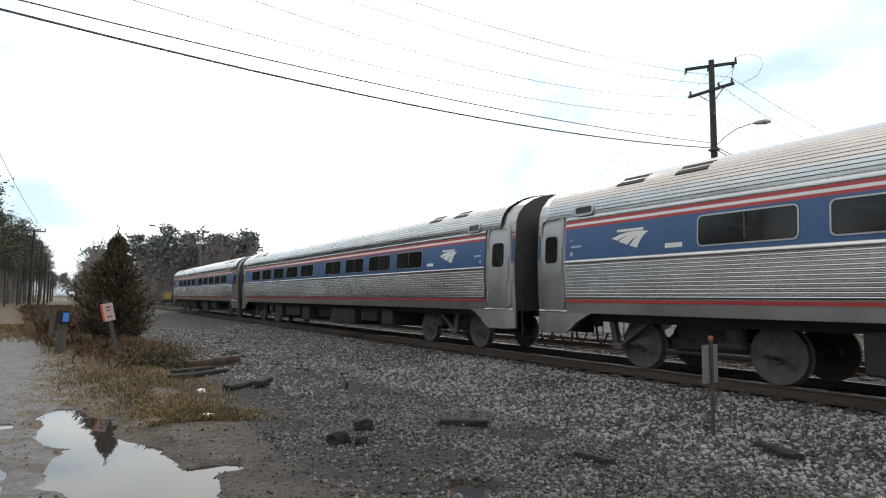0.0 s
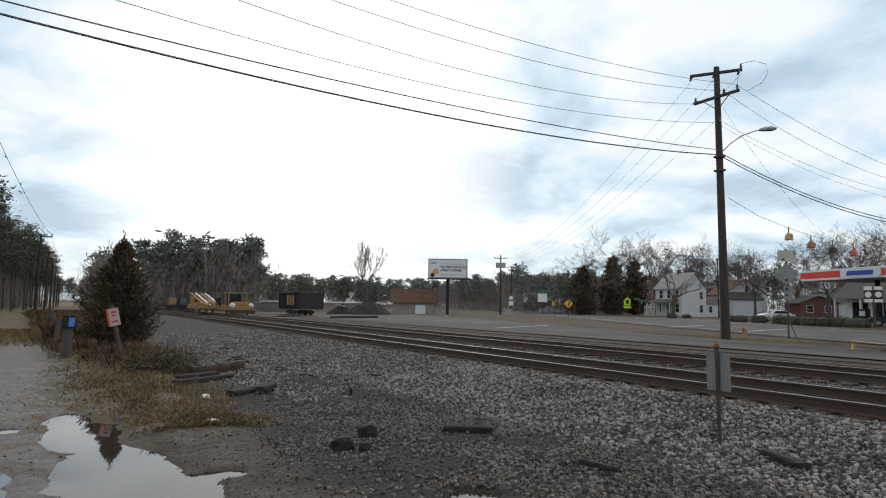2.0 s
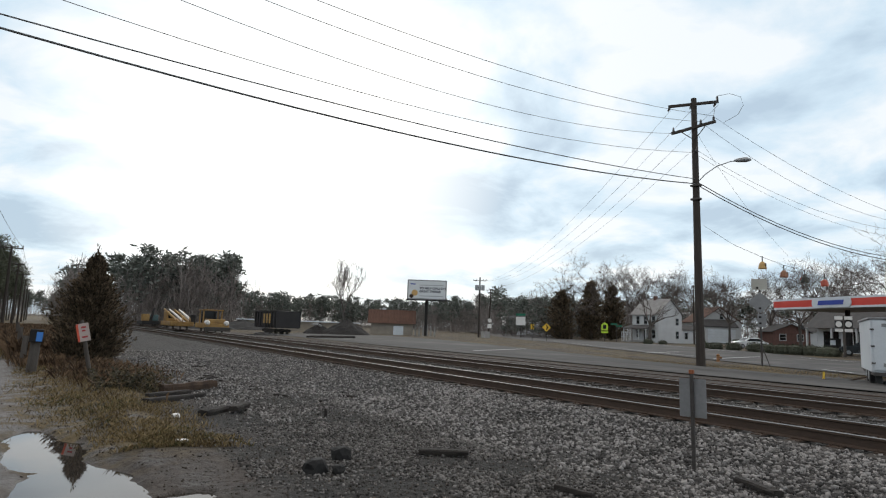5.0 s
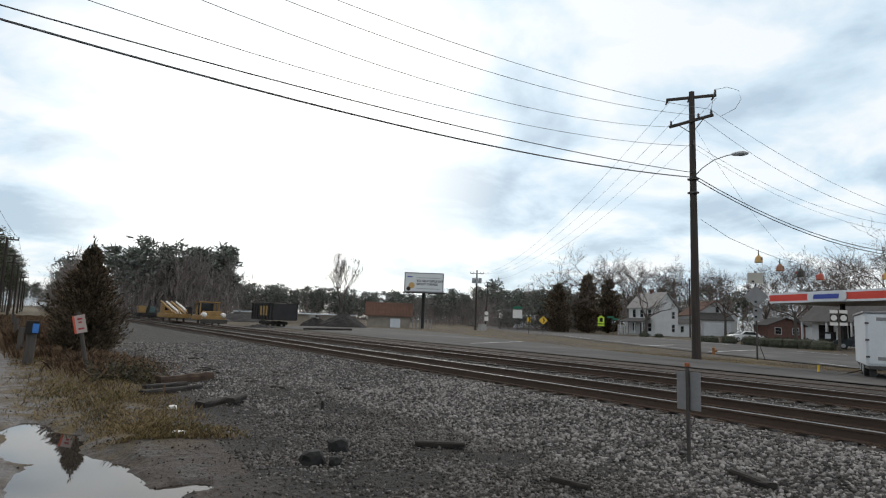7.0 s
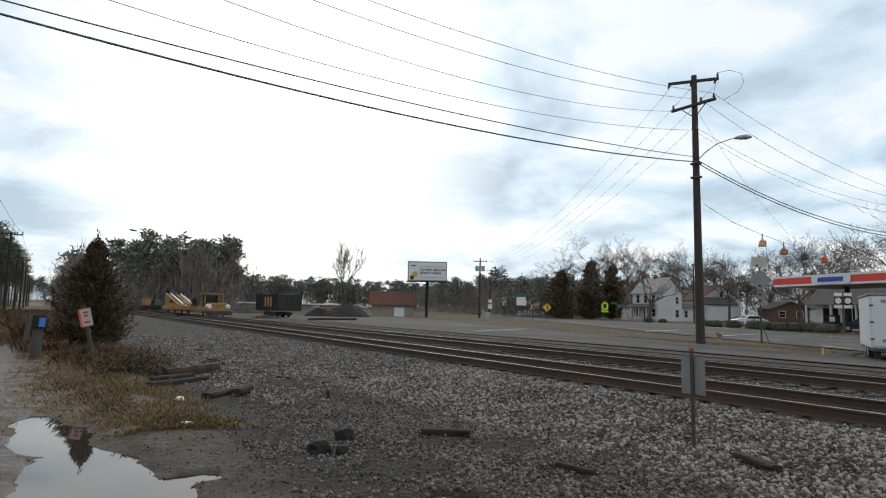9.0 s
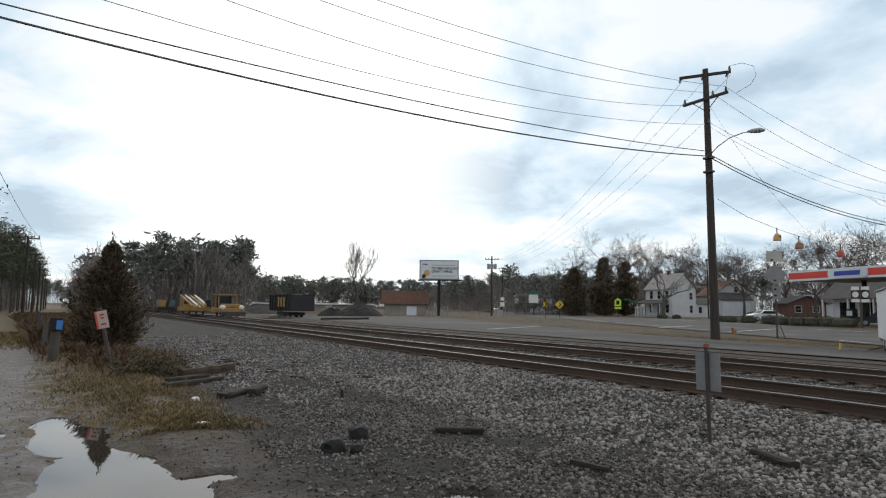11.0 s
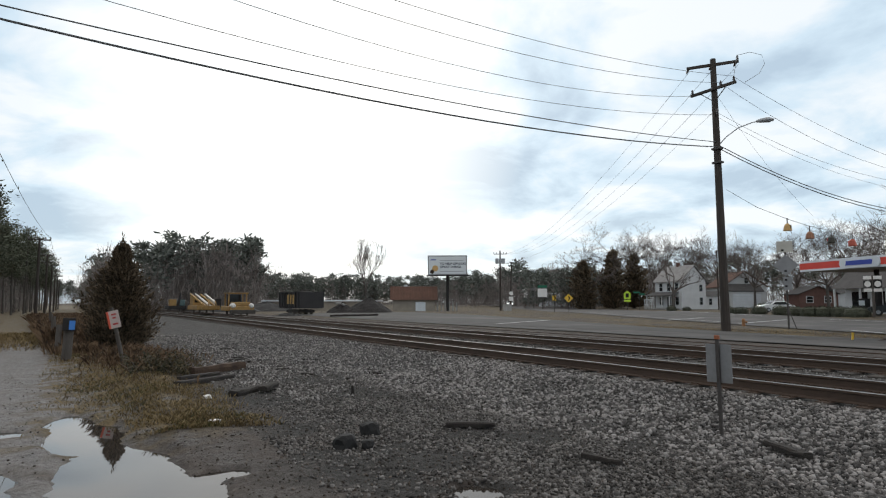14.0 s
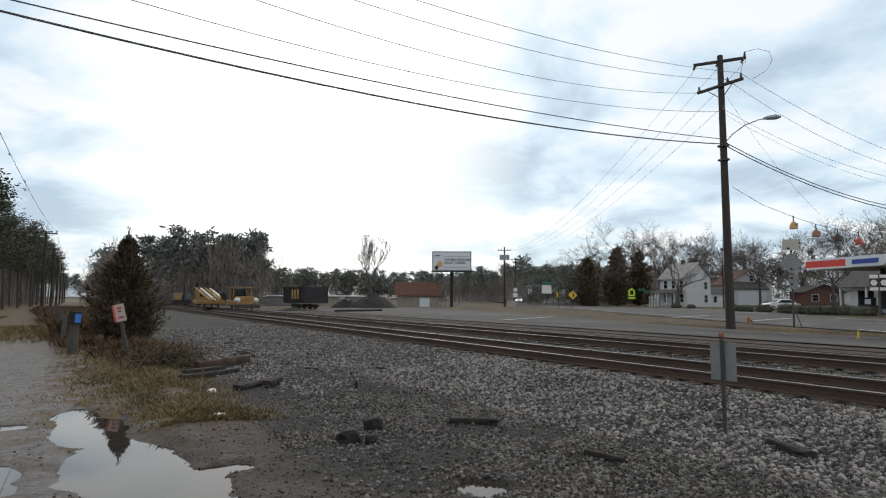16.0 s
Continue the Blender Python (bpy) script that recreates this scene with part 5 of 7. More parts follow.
def wire(a, b, sag, r=0.013, n=22, label="thin black overhead wire between utility poles"):
    a, b = Vector(a), Vector(b)
    pts = [a.lerp(b, i / n) - Vector((0, 0, 4 * sag * (i / n) * (1 - i / n))) for i in range(n + 1)]
    me = Mesh()
    me.tube([tuple(p) for p in pts], r, 5, False)
    return single("overhead_wire", me, WIRE, label, "wire", "overhead wires")


def span(za, E, zb, a, r, off=(0, 0), label="thin black overhead wire between utility poles"):
    L = (Vector((E.x, E.y)) - Vector((P.x, P.y))).length
    wire((P.x + off[0], P.y + off[1], za), (E.x, E.y, zb), a * L * L / 4, r, label=label)


span(9.87, E_LEFT, 8.51, 0.00253, 0.030, label="thick black overhead cable crossing the tracks")
span(10.13, E_LEFT, 8.60, 0.00176, 0.020, label="thick black overhead cable crossing the tracks")
span(11.62, E_LEFT, 9.99, 0.0040, 0.0105)
span(12.95, E_LEFT, 11.85, 0.0052, 0.0105, (-0.22, 1.2))
span(13.2, E_LEFT, 12.5, 0.0047, 0.0105, (-0.22, -0.4))
span(13.3, E_LEFT, 12.75, 0.0040, 0.0105, (-0.22, -1.2))
span(13.25, E_RIGHT, 9.6, 0.0079, 0.010, (-0.2, -1.2))
span(13.2, E_RIGHT, 12.0, 0.0135, 0.010, (-0.2, -0.4))
span(11.75, E_RIGHT, 11.7, 0.0118, 0.009)
span(11.5, E_RIGHT, 11.0, 0.0118, 0.007)
span(9.97, E_RIGHT, 9.7, 0.0113, 0.024)
span(9.80, E_RIGHT, 9.3, 0.0110, 0.026)
for i, (x, y, z) in enumerate(((28.05, 20.1, 14.1), (28.7, 19.1, 14.1), (29.35, 18.1, 14.1))):
    wire((x, y, z), (P_FAR.x + 1.0 * (i - 1) * 0.8, P_FAR.y - 1.0 * (i - 1) * 0.6, 10.9), 3.0, 0.009)
wire((28.9, 19.2, 11.9), (P_FAR.x, P_FAR.y, 9.6), 2.6, 0.008)
# loops at the pole's head
wire((29.5, 18.25, 14.7), (28.72, 18.0, 13.3), -0.0, 0.012, 4)
me = Mesh()
me.tube([(29.5, 18.25, 14.68), (29.85, 17.75, 14.75), (30.15, 17.3, 14.5), (30.2, 17.2, 14.0), (30.0, 17.4, 13.5), (29.5, 17.9, 13.1)], 0.012, 5, False)
single("jumper_wire", me, WIRE, "loose looped jumper wire at the pole's head", "wire", "overhead wires")
# service drop to the signals' span wire
wire((28.95, 19.1, 12.6), (33.6, 16.9, 6.2), 0.4, 0.006)
for i in range(7):
    ya, yb = ((24, 71.5), (71.5, 95), (95, 119), (119, 143), (143, 168), (168, 194), (24, -30))[i]
    xa = -3.9 if ya == 24 else -2.9
    xb = -2.9 if yb > 60 else -5.5
    for s in (-0.9, 0.9):
        wire((xa + s, ya, 8.3 if ya == 24 else 8.05), (xb + s, yb, 8.05), 0.55 if yb - ya > 30 else 0.25, 0.012, 12)

# ---- flashing beacons on their span wire ----
AMBER = mat("beacon_housing", ((0.42, 0.24, 0.07), (0.58, 0.36, 0.13)), 3, 0.5, 0, 0.05)
RDIR = (E_RIGHT - P).normalized()
me = Mesh()
zs = [(0.4, 7.6), (2.4, 6.75), (4.5, 6.2), (6.1, 5.86), (7.7, 5.66), (9.3, 5.55), (12, 5.6), (15, 5.95), (21, 7.2), (31.5, 9.0)]
me.tube([(P.x + RDIR.x * s, P.y + RDIR.y * s, z) for s, z in zs], 0.012, 5, False)
single("span_wire", me, WIRE, "sagging span wire that carries the beacons", "wire", "overhead wires")
HOUSINGS = (AMBER, mat("faded_red_housing", ((0.22, 0.09, 0.05), (0.34, 0.16, 0.09)), 3, 0.6), mat("black_housing", ((0.015, 0.015, 0.014), (0.05, 0.045, 0.03)), 3, 0.6), mat("red_housing", ((0.36, 0.05, 0.03), (0.48, 0.10, 0.05)), 3, 0.5), AMBER)
COLOURS = ("amber", "faded red", "black", "red", "amber")
LENS_RED = mat("red_lens", ((0.35, 0.02, 0.015), (0.5, 0.04, 0.03)), 5, 0.25)
for i, (s, z) in enumerate(((4.5, 5.74), (6.1, 5.36), (7.7, 5.16), (9.3, 5.04), (15.0, 5.42))):
    x, y = P.x + RDIR.x * s, P.y + RDIR.y * s
    b = thing("traffic_beacon", COLOURS[i] + " four-way flashing beacon hanging from a span wire", "traffic signal", pose(x, y, z, 0, 0, 20 + 25 * i), "hanging beacons")
    me = Mesh()
    me.tube([(0, 0, -0.2), (0, 0, -0.17), (0, 0, 0.08), (0, 0, 0.2)], [0.2, 0.22, 0.17, 0.08], 10)
    part("housing", me, HOUSINGS[i], b)
    me = Mesh()
    me.tube([(0, 0, 0.16), (0, 0, 0.52)], 0.03, 6)
    part("hanger", me, POSTSTEEL, b)
    for a in range(2):
        m = pose(0, 0, 0, 0, 0, 90 * a)
        me = Mesh()
        me.disc((0, -0.175, 0.0), (0, 1, 0), 0.13, 0.02, 14)
        part("lens", me.move(m), LENS_RED if a % 2 else DARKGLASS, b)

# ---- road, yard and beyond ----
YARD = mat("broken_yard_asphalt", ((0.014, 0.0128, 0.012), (0.040, 0.0365, 0.034), (0.115, 0.107, 0.10)), 0.16, 0.85, 0, 0.4, 1.1, stretch=(0.9, 0.35, 1))
ASPHALT = mat("worn_asphalt", ((0.016, 0.0148, 0.014), (0.055, 0.051, 0.048), (0.125, 0.118, 0.111)), 0.3, 0.85, 0, 0.3, 1.6, space="Object")
ROADMARK = mat("road_paint", ((0.38, 0.38, 0.37), (0.55, 0.55, 0.54)), 1.5, 0.7, 0, 0.1, 20)
CONCRETE = mat("pale_concrete", ((0.26, 0.25, 0.24), (0.36, 0.35, 0.335)), 0.8, 0.85, 0, 0.2, 20)
SIDING = mat("white_siding", ((0.44, 0.445, 0.45), (0.56, 0.565, 0.57)), 0.8, 0.6, 0, 0.05, 20)
SHINGLE = mat("grey_shingles", ((0.18, 0.17, 0.165), (0.30, 0.29, 0.28)), 1.5, 0.9, 0, 0.3, 20)
DARKSHINGLE = mat("dark_shingles", ((0.045, 0.042, 0.042), (0.09, 0.085, 0.083)), 1.5, 0.9, 0, 0.3, 20)
BROWNROOF = mat("brown_roof", ((0.09, 0.045, 0.032), (0.16, 0.085, 0.06)), 1.0, 0.85, 0, 0.3, 12)
BRICKM = mat("red_brick", ((0.085, 0.042, 0.033), (0.15, 0.078, 0.062)), 2, 0.85, 0, 0.2, 25)
YELLOW = mat("machine_yellow", ((0.16, 0.09, 0.03), (0.42, 0.25, 0.07)), 1.4, 0.55, 0, 0.2, 20)
MARK = mat("faded_yellow_mark", ((0.22, 0.13, 0.04), (0.48, 0.30, 0.09)), 2, 0.7, 0, 0.2, 12)
BLACKPAINT = mat("black_car_paint", ((0.012, 0.011, 0.012), (0.035, 0.032, 0.032)), 0.8, 0.75, 0, 0.3, 20)
TYRE = mat("tyre_rubber", ((0.012, 0.012, 0.012), (0.03, 0.03, 0.03)), 5, 0.85, 0, 0.2)
SOIL = mat("dark_soil", ((0.008, 0.007, 0.0065), (0.032, 0.028, 0.026)), 1.5, 0.95, 0, 0.8, 8, dist=0.1)
PANEWHITE = mat("box_white_paint", ((0.52, 0.55, 0.58), (0.66, 0.69, 0.72)), 0.8, 0.5, 0, 0.05, 20)
FASCIA_RED = mat("fascia_red", ((0.55, 0.035, 0.02), (0.68, 0.06, 0.035)), 0.8, 0.4, 0, 0.02, 20)
SIGNBLUE = mat("sign_blue", ((0.02, 0.04, 0.28), (0.03, 0.06, 0.36)), 2, 0.4, 0, 0.0)
SIGNGREEN = mat("street_sign_green", ((0.01, 0.12, 0.07), (0.02, 0.18, 0.10)), 2, 0.5, 0, 0)
LIME = mat("fluorescent_sign", ((0.42, 0.62, 0.02), (0.55, 0.75, 0.05)), 2, 0.5, 0, 0)
AMBERSIGN = mat("yellow_sign", ((0.62, 0.38, 0.02), (0.75, 0.48, 0.05)), 2, 0.5, 0, 0)
BUMPER = mat("chrome", ((0.5, 0.5, 0.5), (0.6, 0.6, 0.6)), 3, 0.2, 1.0, 0)


def sheet(name, near, far, lift, material, label, cuts=10, fine=6):
    """A strip of paving between two edge lines that follows the ground."""
    def dense(line):
        out = []
        for (a, b), (c, d) in zip(line, line[1:]):
            out += [(a + (c - a) * i / fine, b + (d - b) * i / fine) for i in range(fine)]
        return out + [line[-1]]
    n, f = dense(near), dense(far)
    rings = []
    for (a, b), (c, d) in zip(n, f):
        row = [(a + (c - a) * i / cuts, b + (d - b) * i / cuts) for i in range(cuts + 1)]
        rings.append([(x, y, level(x, y) + lift) for x, y in row])
    me = Mesh()
    me.grid(rings[::-1], False)
    return single(name, me, material, label, "paving", kind="structure")


NEAR = [(31, -60), (31, 5), (31.8, 13), (34.2, 18), (39.4, 27.5), (52.5, 50), (66.5, 76), (100, 130), (180, 255), (330, 480)]
FAR = [(56, -60), (55.5, 10), (54.8, 24), (61.5, 35), (70, 46), (84, 68), (97, 99), (143, 172), (225, 290), (380, 510)]
sheet("road", NEAR, FAR, 0.045, ASPHALT, "wide worn grey asphalt road")
sheet("yard_paving", [(21.6, -60), (21.6, 6), (21.8, 14), (22, 24), (22, 40), (23, 60), (24, 84)], [(29.5, -60), (28.2, 6), (27.2, 14), (29.5, 24), (36, 43), (42, 62), (46, 84)], 0.045, YARD, "cracked grey asphalt yard beside the tracks")


def stripe(a, b, w, label="white painted road line", material=None):
    me = Mesh()
    d = Vector((b[0] - a[0], b[1] - a[1], 0)).normalized()
    u = Vector((-d.y, d.x, 0)) * w / 2
    n = 8
    rings = []
    for i in range(n + 1):
        p = Vector((a[0] + (b[0] - a[0]) * i / n, a[1] + (b[1] - a[1]) * i / n, 0))
        rings.append([(q.x, q.y, level(q.x, q.y) + 0.085) for q in (p - u, p + u)])
    me.grid(rings, False)
    single("road_line", me, material or ROADMARK, label, "road line", kind="structure")


stripe((40.9, 32.1), (49.8, 35.3), 0.3)
stripe((38.7, 24.6), (49.6, 27.5), 0.3)
stripe((33.6, 15.4), (32.2, 13.4), 0.2)
stripe((52.8, 25.8), (50.5, 20.9), 0.2)
stripe((40.5, 27), (66, 71), 0.14)
stripe((58, 34.5), (82, 67.5), 0.14)
stripe((33, 10), (33, -30), 0.14)
stripe((24.5, 33), (33, 37.5), 0.25, "worn pale patch line on the yard")

stripe((23.6, 62), (24.2, 26), 0.22, "dark groove of a rail sunk in the yard", GRIME)
stripe((24.2, 26), (26.2, 8), 0.22, "dark groove of a rail sunk in the yard", GRIME)
stripe((25.6, 62), (26.0, 34), 0.16, "dark crack in the yard's asphalt", GRIME)


# ---- houses ----
def windowed(parent, w, h, m, cross=True):
    """A sash window: frame, two panes and a sill, facing local -y at m."""
    me = Mesh()
    t = 0.09
    for a in ((-w / 2 - t, -w / 2, -t, h + t), (w / 2, w / 2 + t, -t, h + t)):
        me.box(a[0], a[1], -0.06, 0.02, a[2], a[3])
    me.box(-w / 2, w / 2, -0.06, 0.02, h, h + t)
    me.box(-w / 2, w / 2, -0.06, 0.02, -t, 0)
    me.box(-w / 2, w / 2, -0.05, 0.0, h * 0.48, h * 0.52)
    fr = part("window", me.move(m), SIDING, parent, "sash window")
    for z0, z1 in ((0, h * 0.48), (h * 0.52, h)):
        me = Mesh()
        me.box(-w / 2, w / 2, -0.03, -0.01, z0, z1)
        part("pane", me.move(m), DARKGLASS, fr)


def gabled(parent, w, d, eave, ridge, wall, roof, over=0.35):
    """Walls and a pitched roof, with the gable towards local -y; the corner of the walls at the origin."""
    me = Mesh()
    g = [(0, 0), (w, 0), (w, eave), (w / 2, ridge), (0, eave)]
    me.grid([[(x, y, z) for x, z in g] for y in (0, d)], True, True)
    part("wall", me, wall, parent, "white clapboard walls" if wall == SIDING else "")
    me = Mesh()
    k = (ridge - eave) / (w / 2)
    for s in (-1, 1):
        x0, x1 = w / 2, (0 - over if s < 0 else w + over)
        z1 = eave - over * k
        ring = [[(x0, y, ridge + 0.16), (x1, y, z1 + 0.16), (x1, y, z1 + 0.03), (x0, y, ridge + 0.03)] for y in (-over, d + over)]
        me.grid(ring, True, True)
    part("roof", me, roof, parent)
    n = int(eave / 0.3)
    return n


def white_house():
    x, y = 99.7, 75.0
    h = thing("house", "white two-storey clapboard house with a front porch", "house", pose(x, y, level(x, y) - 0.05, 0, 0, -8))
    w, d, ev, ri = 6.2, 7.0, 5.6, 8.5
    gabled(h, w, d, ev, ri, SIDING, SHINGLE)
    for yy_ in (1.2, 3.3, 5.4):
        windowed(h, 0.85, 1.5, pose(0, yy_, 3.6, 0, 0, -90))
    for yy_ in (1.2, 5.4):
        windowed(h, 0.85, 1.5, pose(0, yy_, 0.9, 0, 0, -90))
    windowed(h, 0.8, 1.3, pose(4.9, 0, 3.5))
    windowed(h, 0.8, 1.4, pose(4.9, 0, 0.9))
    me = Mesh()
    me.box(-0.06, 0.02, 2.9, 3.8, 0.3, 2.4)
    part("door", me, DARKSHINGLE, h, "dark front door")
    # porch
    me = Mesh()
    me.grid([[(-2.4, q, 2.75), (0.0, q, 3.4), (0.0, q, 3.28), (-2.4, q, 2.6)] for q in (0.8, 7.3)], True, True)
    part("porch_roof", me, DARKSHINGLE, h, "dark porch roof")
    me = Mesh()
    me.box(-2.3, 0, 0.9, 7.2, 0.0, 0.35)
    part("porch_floor", me, CONCRETE, h)
    for q in (1.0, 3.0, 5.1, 7.1):
        me = Mesh()
        me.box(-2.28, -2.12, q - 0.08, q + 0.08, 0.35, 2.65, 0.01)
        part("porch_post", me, SIDING, h)
    me = Mesh()
    me.box(w / 2 - 0.3, w / 2 + 0.3, d * 0.5, d * 0.5 + 0.5, ri - 0.5, ri + 0.8)
    part("chimney", me, BRICKM, h)
    # low wing beside it
    me = Mesh()
    me.box(w, w + 6.5, 1.0, 5.0, 0, 2.6)
    part("wing", me, SIDING, h)
    me = Mesh()
    me.grid([[(w, 0.7, 2.6), (w, 3.0, 3.7), (w, 5.3, 2.6)], [(w + 6.7, 0.7, 2.6), (w + 6.7, 3.0, 3.7), (w + 6.7, 5.3, 2.6)]], True, True)
    part("wing_roof", me, DARKSHINGLE, h)
    windowed(h, 0.8, 1.2, pose(w + 2.2, 1.0, 0.9))
    lattice = Mesh()
    for q in range(6):
        lattice.box(-4.6 + q * 0.4, -4.5 + q * 0.4, 5.0, 5.1, 0, 1.9)
    lattice.box(-4.7, -2.4, 5.0, 5.1, 1.8, 1.95)
    lattice.box(-4.7, -2.4, 5.0, 5.1, 0.9, 1.0)
    part("trellis", lattice, SIDING, h)


def garage_house():
    x, y = 124.0, 82.5
    h = thing("house", "white gabled house with a dark lean-to over the garage door", "house", pose(x, y, level(x, y) - 0.05, 0, 0, -32))
    gabled(h, 9.6, 9.0, 4.7, 8.0, SIDING, BROWNROOF)
    windowed(h, 0.8, 1.2, pose(5.2, 0, 5.4))
    me = Mesh()
    me.grid([[(q, 0.0, 5.3), (q, -2.4, 3.7), (q, -2.4, 3.5), (q, 0.0, 5.0)] for q in (0.3, 7.9)], True, True)
    part("porch_roof", me, DARKSHINGLE, h, "dark shingled lean-to roof")
    me = Mesh()
    me.box(0.6, 7.6, -2.2, -0.01, 0.0, 3.5)
    part("garage_wall", me, SIDING, h)
    me = Mesh()
    for i in range(5):
        me.box(1.0, 7.2, -2.24, -2.203, 0.08 + i * 0.6, 0.64 + i * 0.6, 0.01)
    part("garage_door", me, PANEWHITE, h, "white panelled garage door")


def brick_house():
    x, y = 124.0, 66.0
    h = thing("house", "low red brick house with a gabled porch", "house", pose(x, y, level(x, y), 0, 0, -35))
    gabled(h, 7.5, 6.0, 2.7, 4.2, BRICKM, DARKSHINGLE)
    windowed(h, 1.2, 1.2, pose(2.0, 0, 1.0))
    windowed(h, 1.2, 1.2, pose(5.5, 0, 1.0))
    me = Mesh()
    me.grid([[(q, -0.2, 2.9), (q, 3.0, 4.4), (q, 6.2, 2.9)] for q in (7.5, 15.5)], True, True)
    part("wing_roof", me, DARKSHINGLE, h)
    me = Mesh()
    me.box(7.5, 15.3, 0.2, 5.8, 0, 2.9)
    part("wing", me, SIDING, h)
    windowed(h, 1.0, 1.1, pose(9.5, 0.2, 1.0))
    windowed(h, 1.0, 1.1, pose(13, 0.2, 1.0))


white_house()
garage_house()
brick_house()


# ---- filling station ----
CAN = Matrix(((-0.36, 0.933, 0, 67.2), (-0.933, -0.36, 0, 35.5), (0, 0, 1, 0.3), (0, 0, 0, 1)))


def station():
    c = thing("station_canopy", "flat filling station canopy with a red and white fascia", "canopy", CAN)
    L, D, z0, z1 = 27.0, 8.5, 4.6, 5.68
    me = Mesh()
    me.box(0.05, L - 0.05, 0.05, D - 0.05, z0 + 0.02, z1 - 0.05)
    part("deck", me, CONCRETE, c)
    for nm, m_, a, b in (("fascia_white", PANEWHITE, z0, z0 + 0.2), ("fascia_red", FASCIA_RED, z0 + 0.2, z1 - 0.2), ("fascia_white", PANEWHITE, z1 - 0.2, z1)):
        me = Mesh()
        me.box(0, L, -0.05, 0.06, a, b)
        me.box(0, L, D - 0.06, D + 0.05, a, b)
        me.box(-0.05, 0.06, 0.06, D - 0.06, a, b)
        me.box(L - 0.06, L + 0.05, 0.06, D - 0.06, a, b)
        part(nm, me, m_, c)
    me = Mesh()
    pts = rounded(5.3, 9.85, z0 + 0.06, z1 - 0.06, 0.4, 6)
    me.grid([[(x, y, z) for x, z in pts] for y in (-0.16, -0.06)], True, True)
    b = part("sign_panel", me, PANEWHITE, c, "white rounded name panel")
    me = Mesh()
    pts = [(6.05, z0 + 0.32), (9.0, z0 + 0.32), (9.1, z1 - 0.32), (6.15, z1 - 0.32)]
    me.grid([[(x, y, z) for x, z in pts] for y in (-0.2, -0.165)], True, True)
    part("name_shape", me, SIGNBLUE, b, "plain dark blue name bar")
    for x in (5.2, 13.2, 21.2):
        me = Mesh()
        me.box(x - 0.17, x + 0.17, D / 2 - 0.17, D / 2 + 0.17, 0, z0 + 0.02, 0.01)
        part("column", me, GRIME, c, "dark steel column")
    for x in (3.6, 11.4):
        p = thing("fuel_pump", "dark fuel pump with a pale panel under the canopy", "fuel pump", CAN @ pose(x, 4.2, 0), "fuel pumps")
        me = Mesh()
        me.box(-0.45, 0.45, -0.3, 0.3, 0, 1.7, 0.04)
        part("cabinet", me, GRIME, p)
        me = Mesh()
        me.box(-0.35, 0.35, -0.32, -0.305, 1.0, 1.5, 0.005)
        part("panel", me, PANEWHITE, p)
        me = Mesh()
        me.tube([(0.46, -0.1, 1.3), (0.62, -0.2, 0.7), (0.55, -0.15, 0.4), (0.47, 0, 0.9)], 0.025, 6)
        part("hose", me, TYRE, p)
    s = thing("shop", "white filling station shop with a grey mansard roof", "shop", CAN @ pose(-8.8, 14.0, 0))
    me = Mesh()
    me.box(0, 22, 0, 9, 0, 3.1)
    part("wall", me, SIDING, s)
    me = Mesh()
    me.grid([[(-0.6, -1.5, 3.0), (-0.6, 1.0, 5.2), (-0.6, 9, 5.2), (-0.6, 9, 3.0)], [(10.5, -1.5, 3.0), (10.5, 1.0, 5.2), (10.5, 9, 5.2), (10.5, 9, 3.0)]], True, True)
    part("mansard", me, DARKSHINGLE, s, "grey shingled mansard")
    me = Mesh()
    me.box(-1.5, 24, 9.1, 17, 0, 7.0)
    part("back_building", me, SIDING, s, "plain pale taller building part")
    for x in (1.0, 4.2, 7.4):
        me = Mesh()
        me.box(x, x + 2.2, -0.06, -0.01, 0.5, 2.6)
        w = part("shop_window", me, DARKGLASS, s)
        me = Mesh()
        me.box(x + 1.05, x + 1.15, -0.1, -0.062, 0.5, 2.6)
        part("mullion", me, SIDING, w)
    for x in (-0.3, 3.5, 7.0, 10.3):
        me = Mesh()
        me.box(x - 0.1, x + 0.1, -1.4, -1.2, 0, 3.0)
        part("porch_post", me, SIDING, s)


station()


SHRUB = mat("clipped_leaves", ((0.03, 0.032, 0.022), (0.06, 0.064, 0.045), (0.10, 0.105, 0.078)), 2, 0.85, 0, 0, 20, island=0.5, spec=0.2)


def clipped_bush(x, y, r, h, seed):
    g = random.Random(seed)
    b = thing("clipped_bush", "rounded dark clipped evergreen bush along the road", "bush", pose(x, y, level(x, y)), "clipped bushes")
    me = Mesh()
    for _ in range(700):
        a, t = g.uniform(0, 6.283), g.random()
        z = t * h
        rr = r * (1 - max(0.0, (t - 0.35) / 0.65) ** 2.6) ** 0.5 * g.uniform(0.86, 1.03) * (0.9 + 0.1 * min(1, t * 5))
        p = Vector((math.cos(a) * rr, math.sin(a) * rr, z))
        n = Vector((math.cos(a), math.sin(a), 0.5)).normalized()
        spray(me, g, p, 0.13, 1, 0, 1, 1.6)
    part("leaves", me, SHRUB, b)
    me = Mesh()
    me.tube([(0, 0, -0.05), (0, 0, h * 0.3), (0, 0, h * 0.75), (0, 0, h * 0.93)], [r * 0.8, r * 0.9, r * 0.78, r * 0.3], 12)
    part("core", me, SHRUB, b)


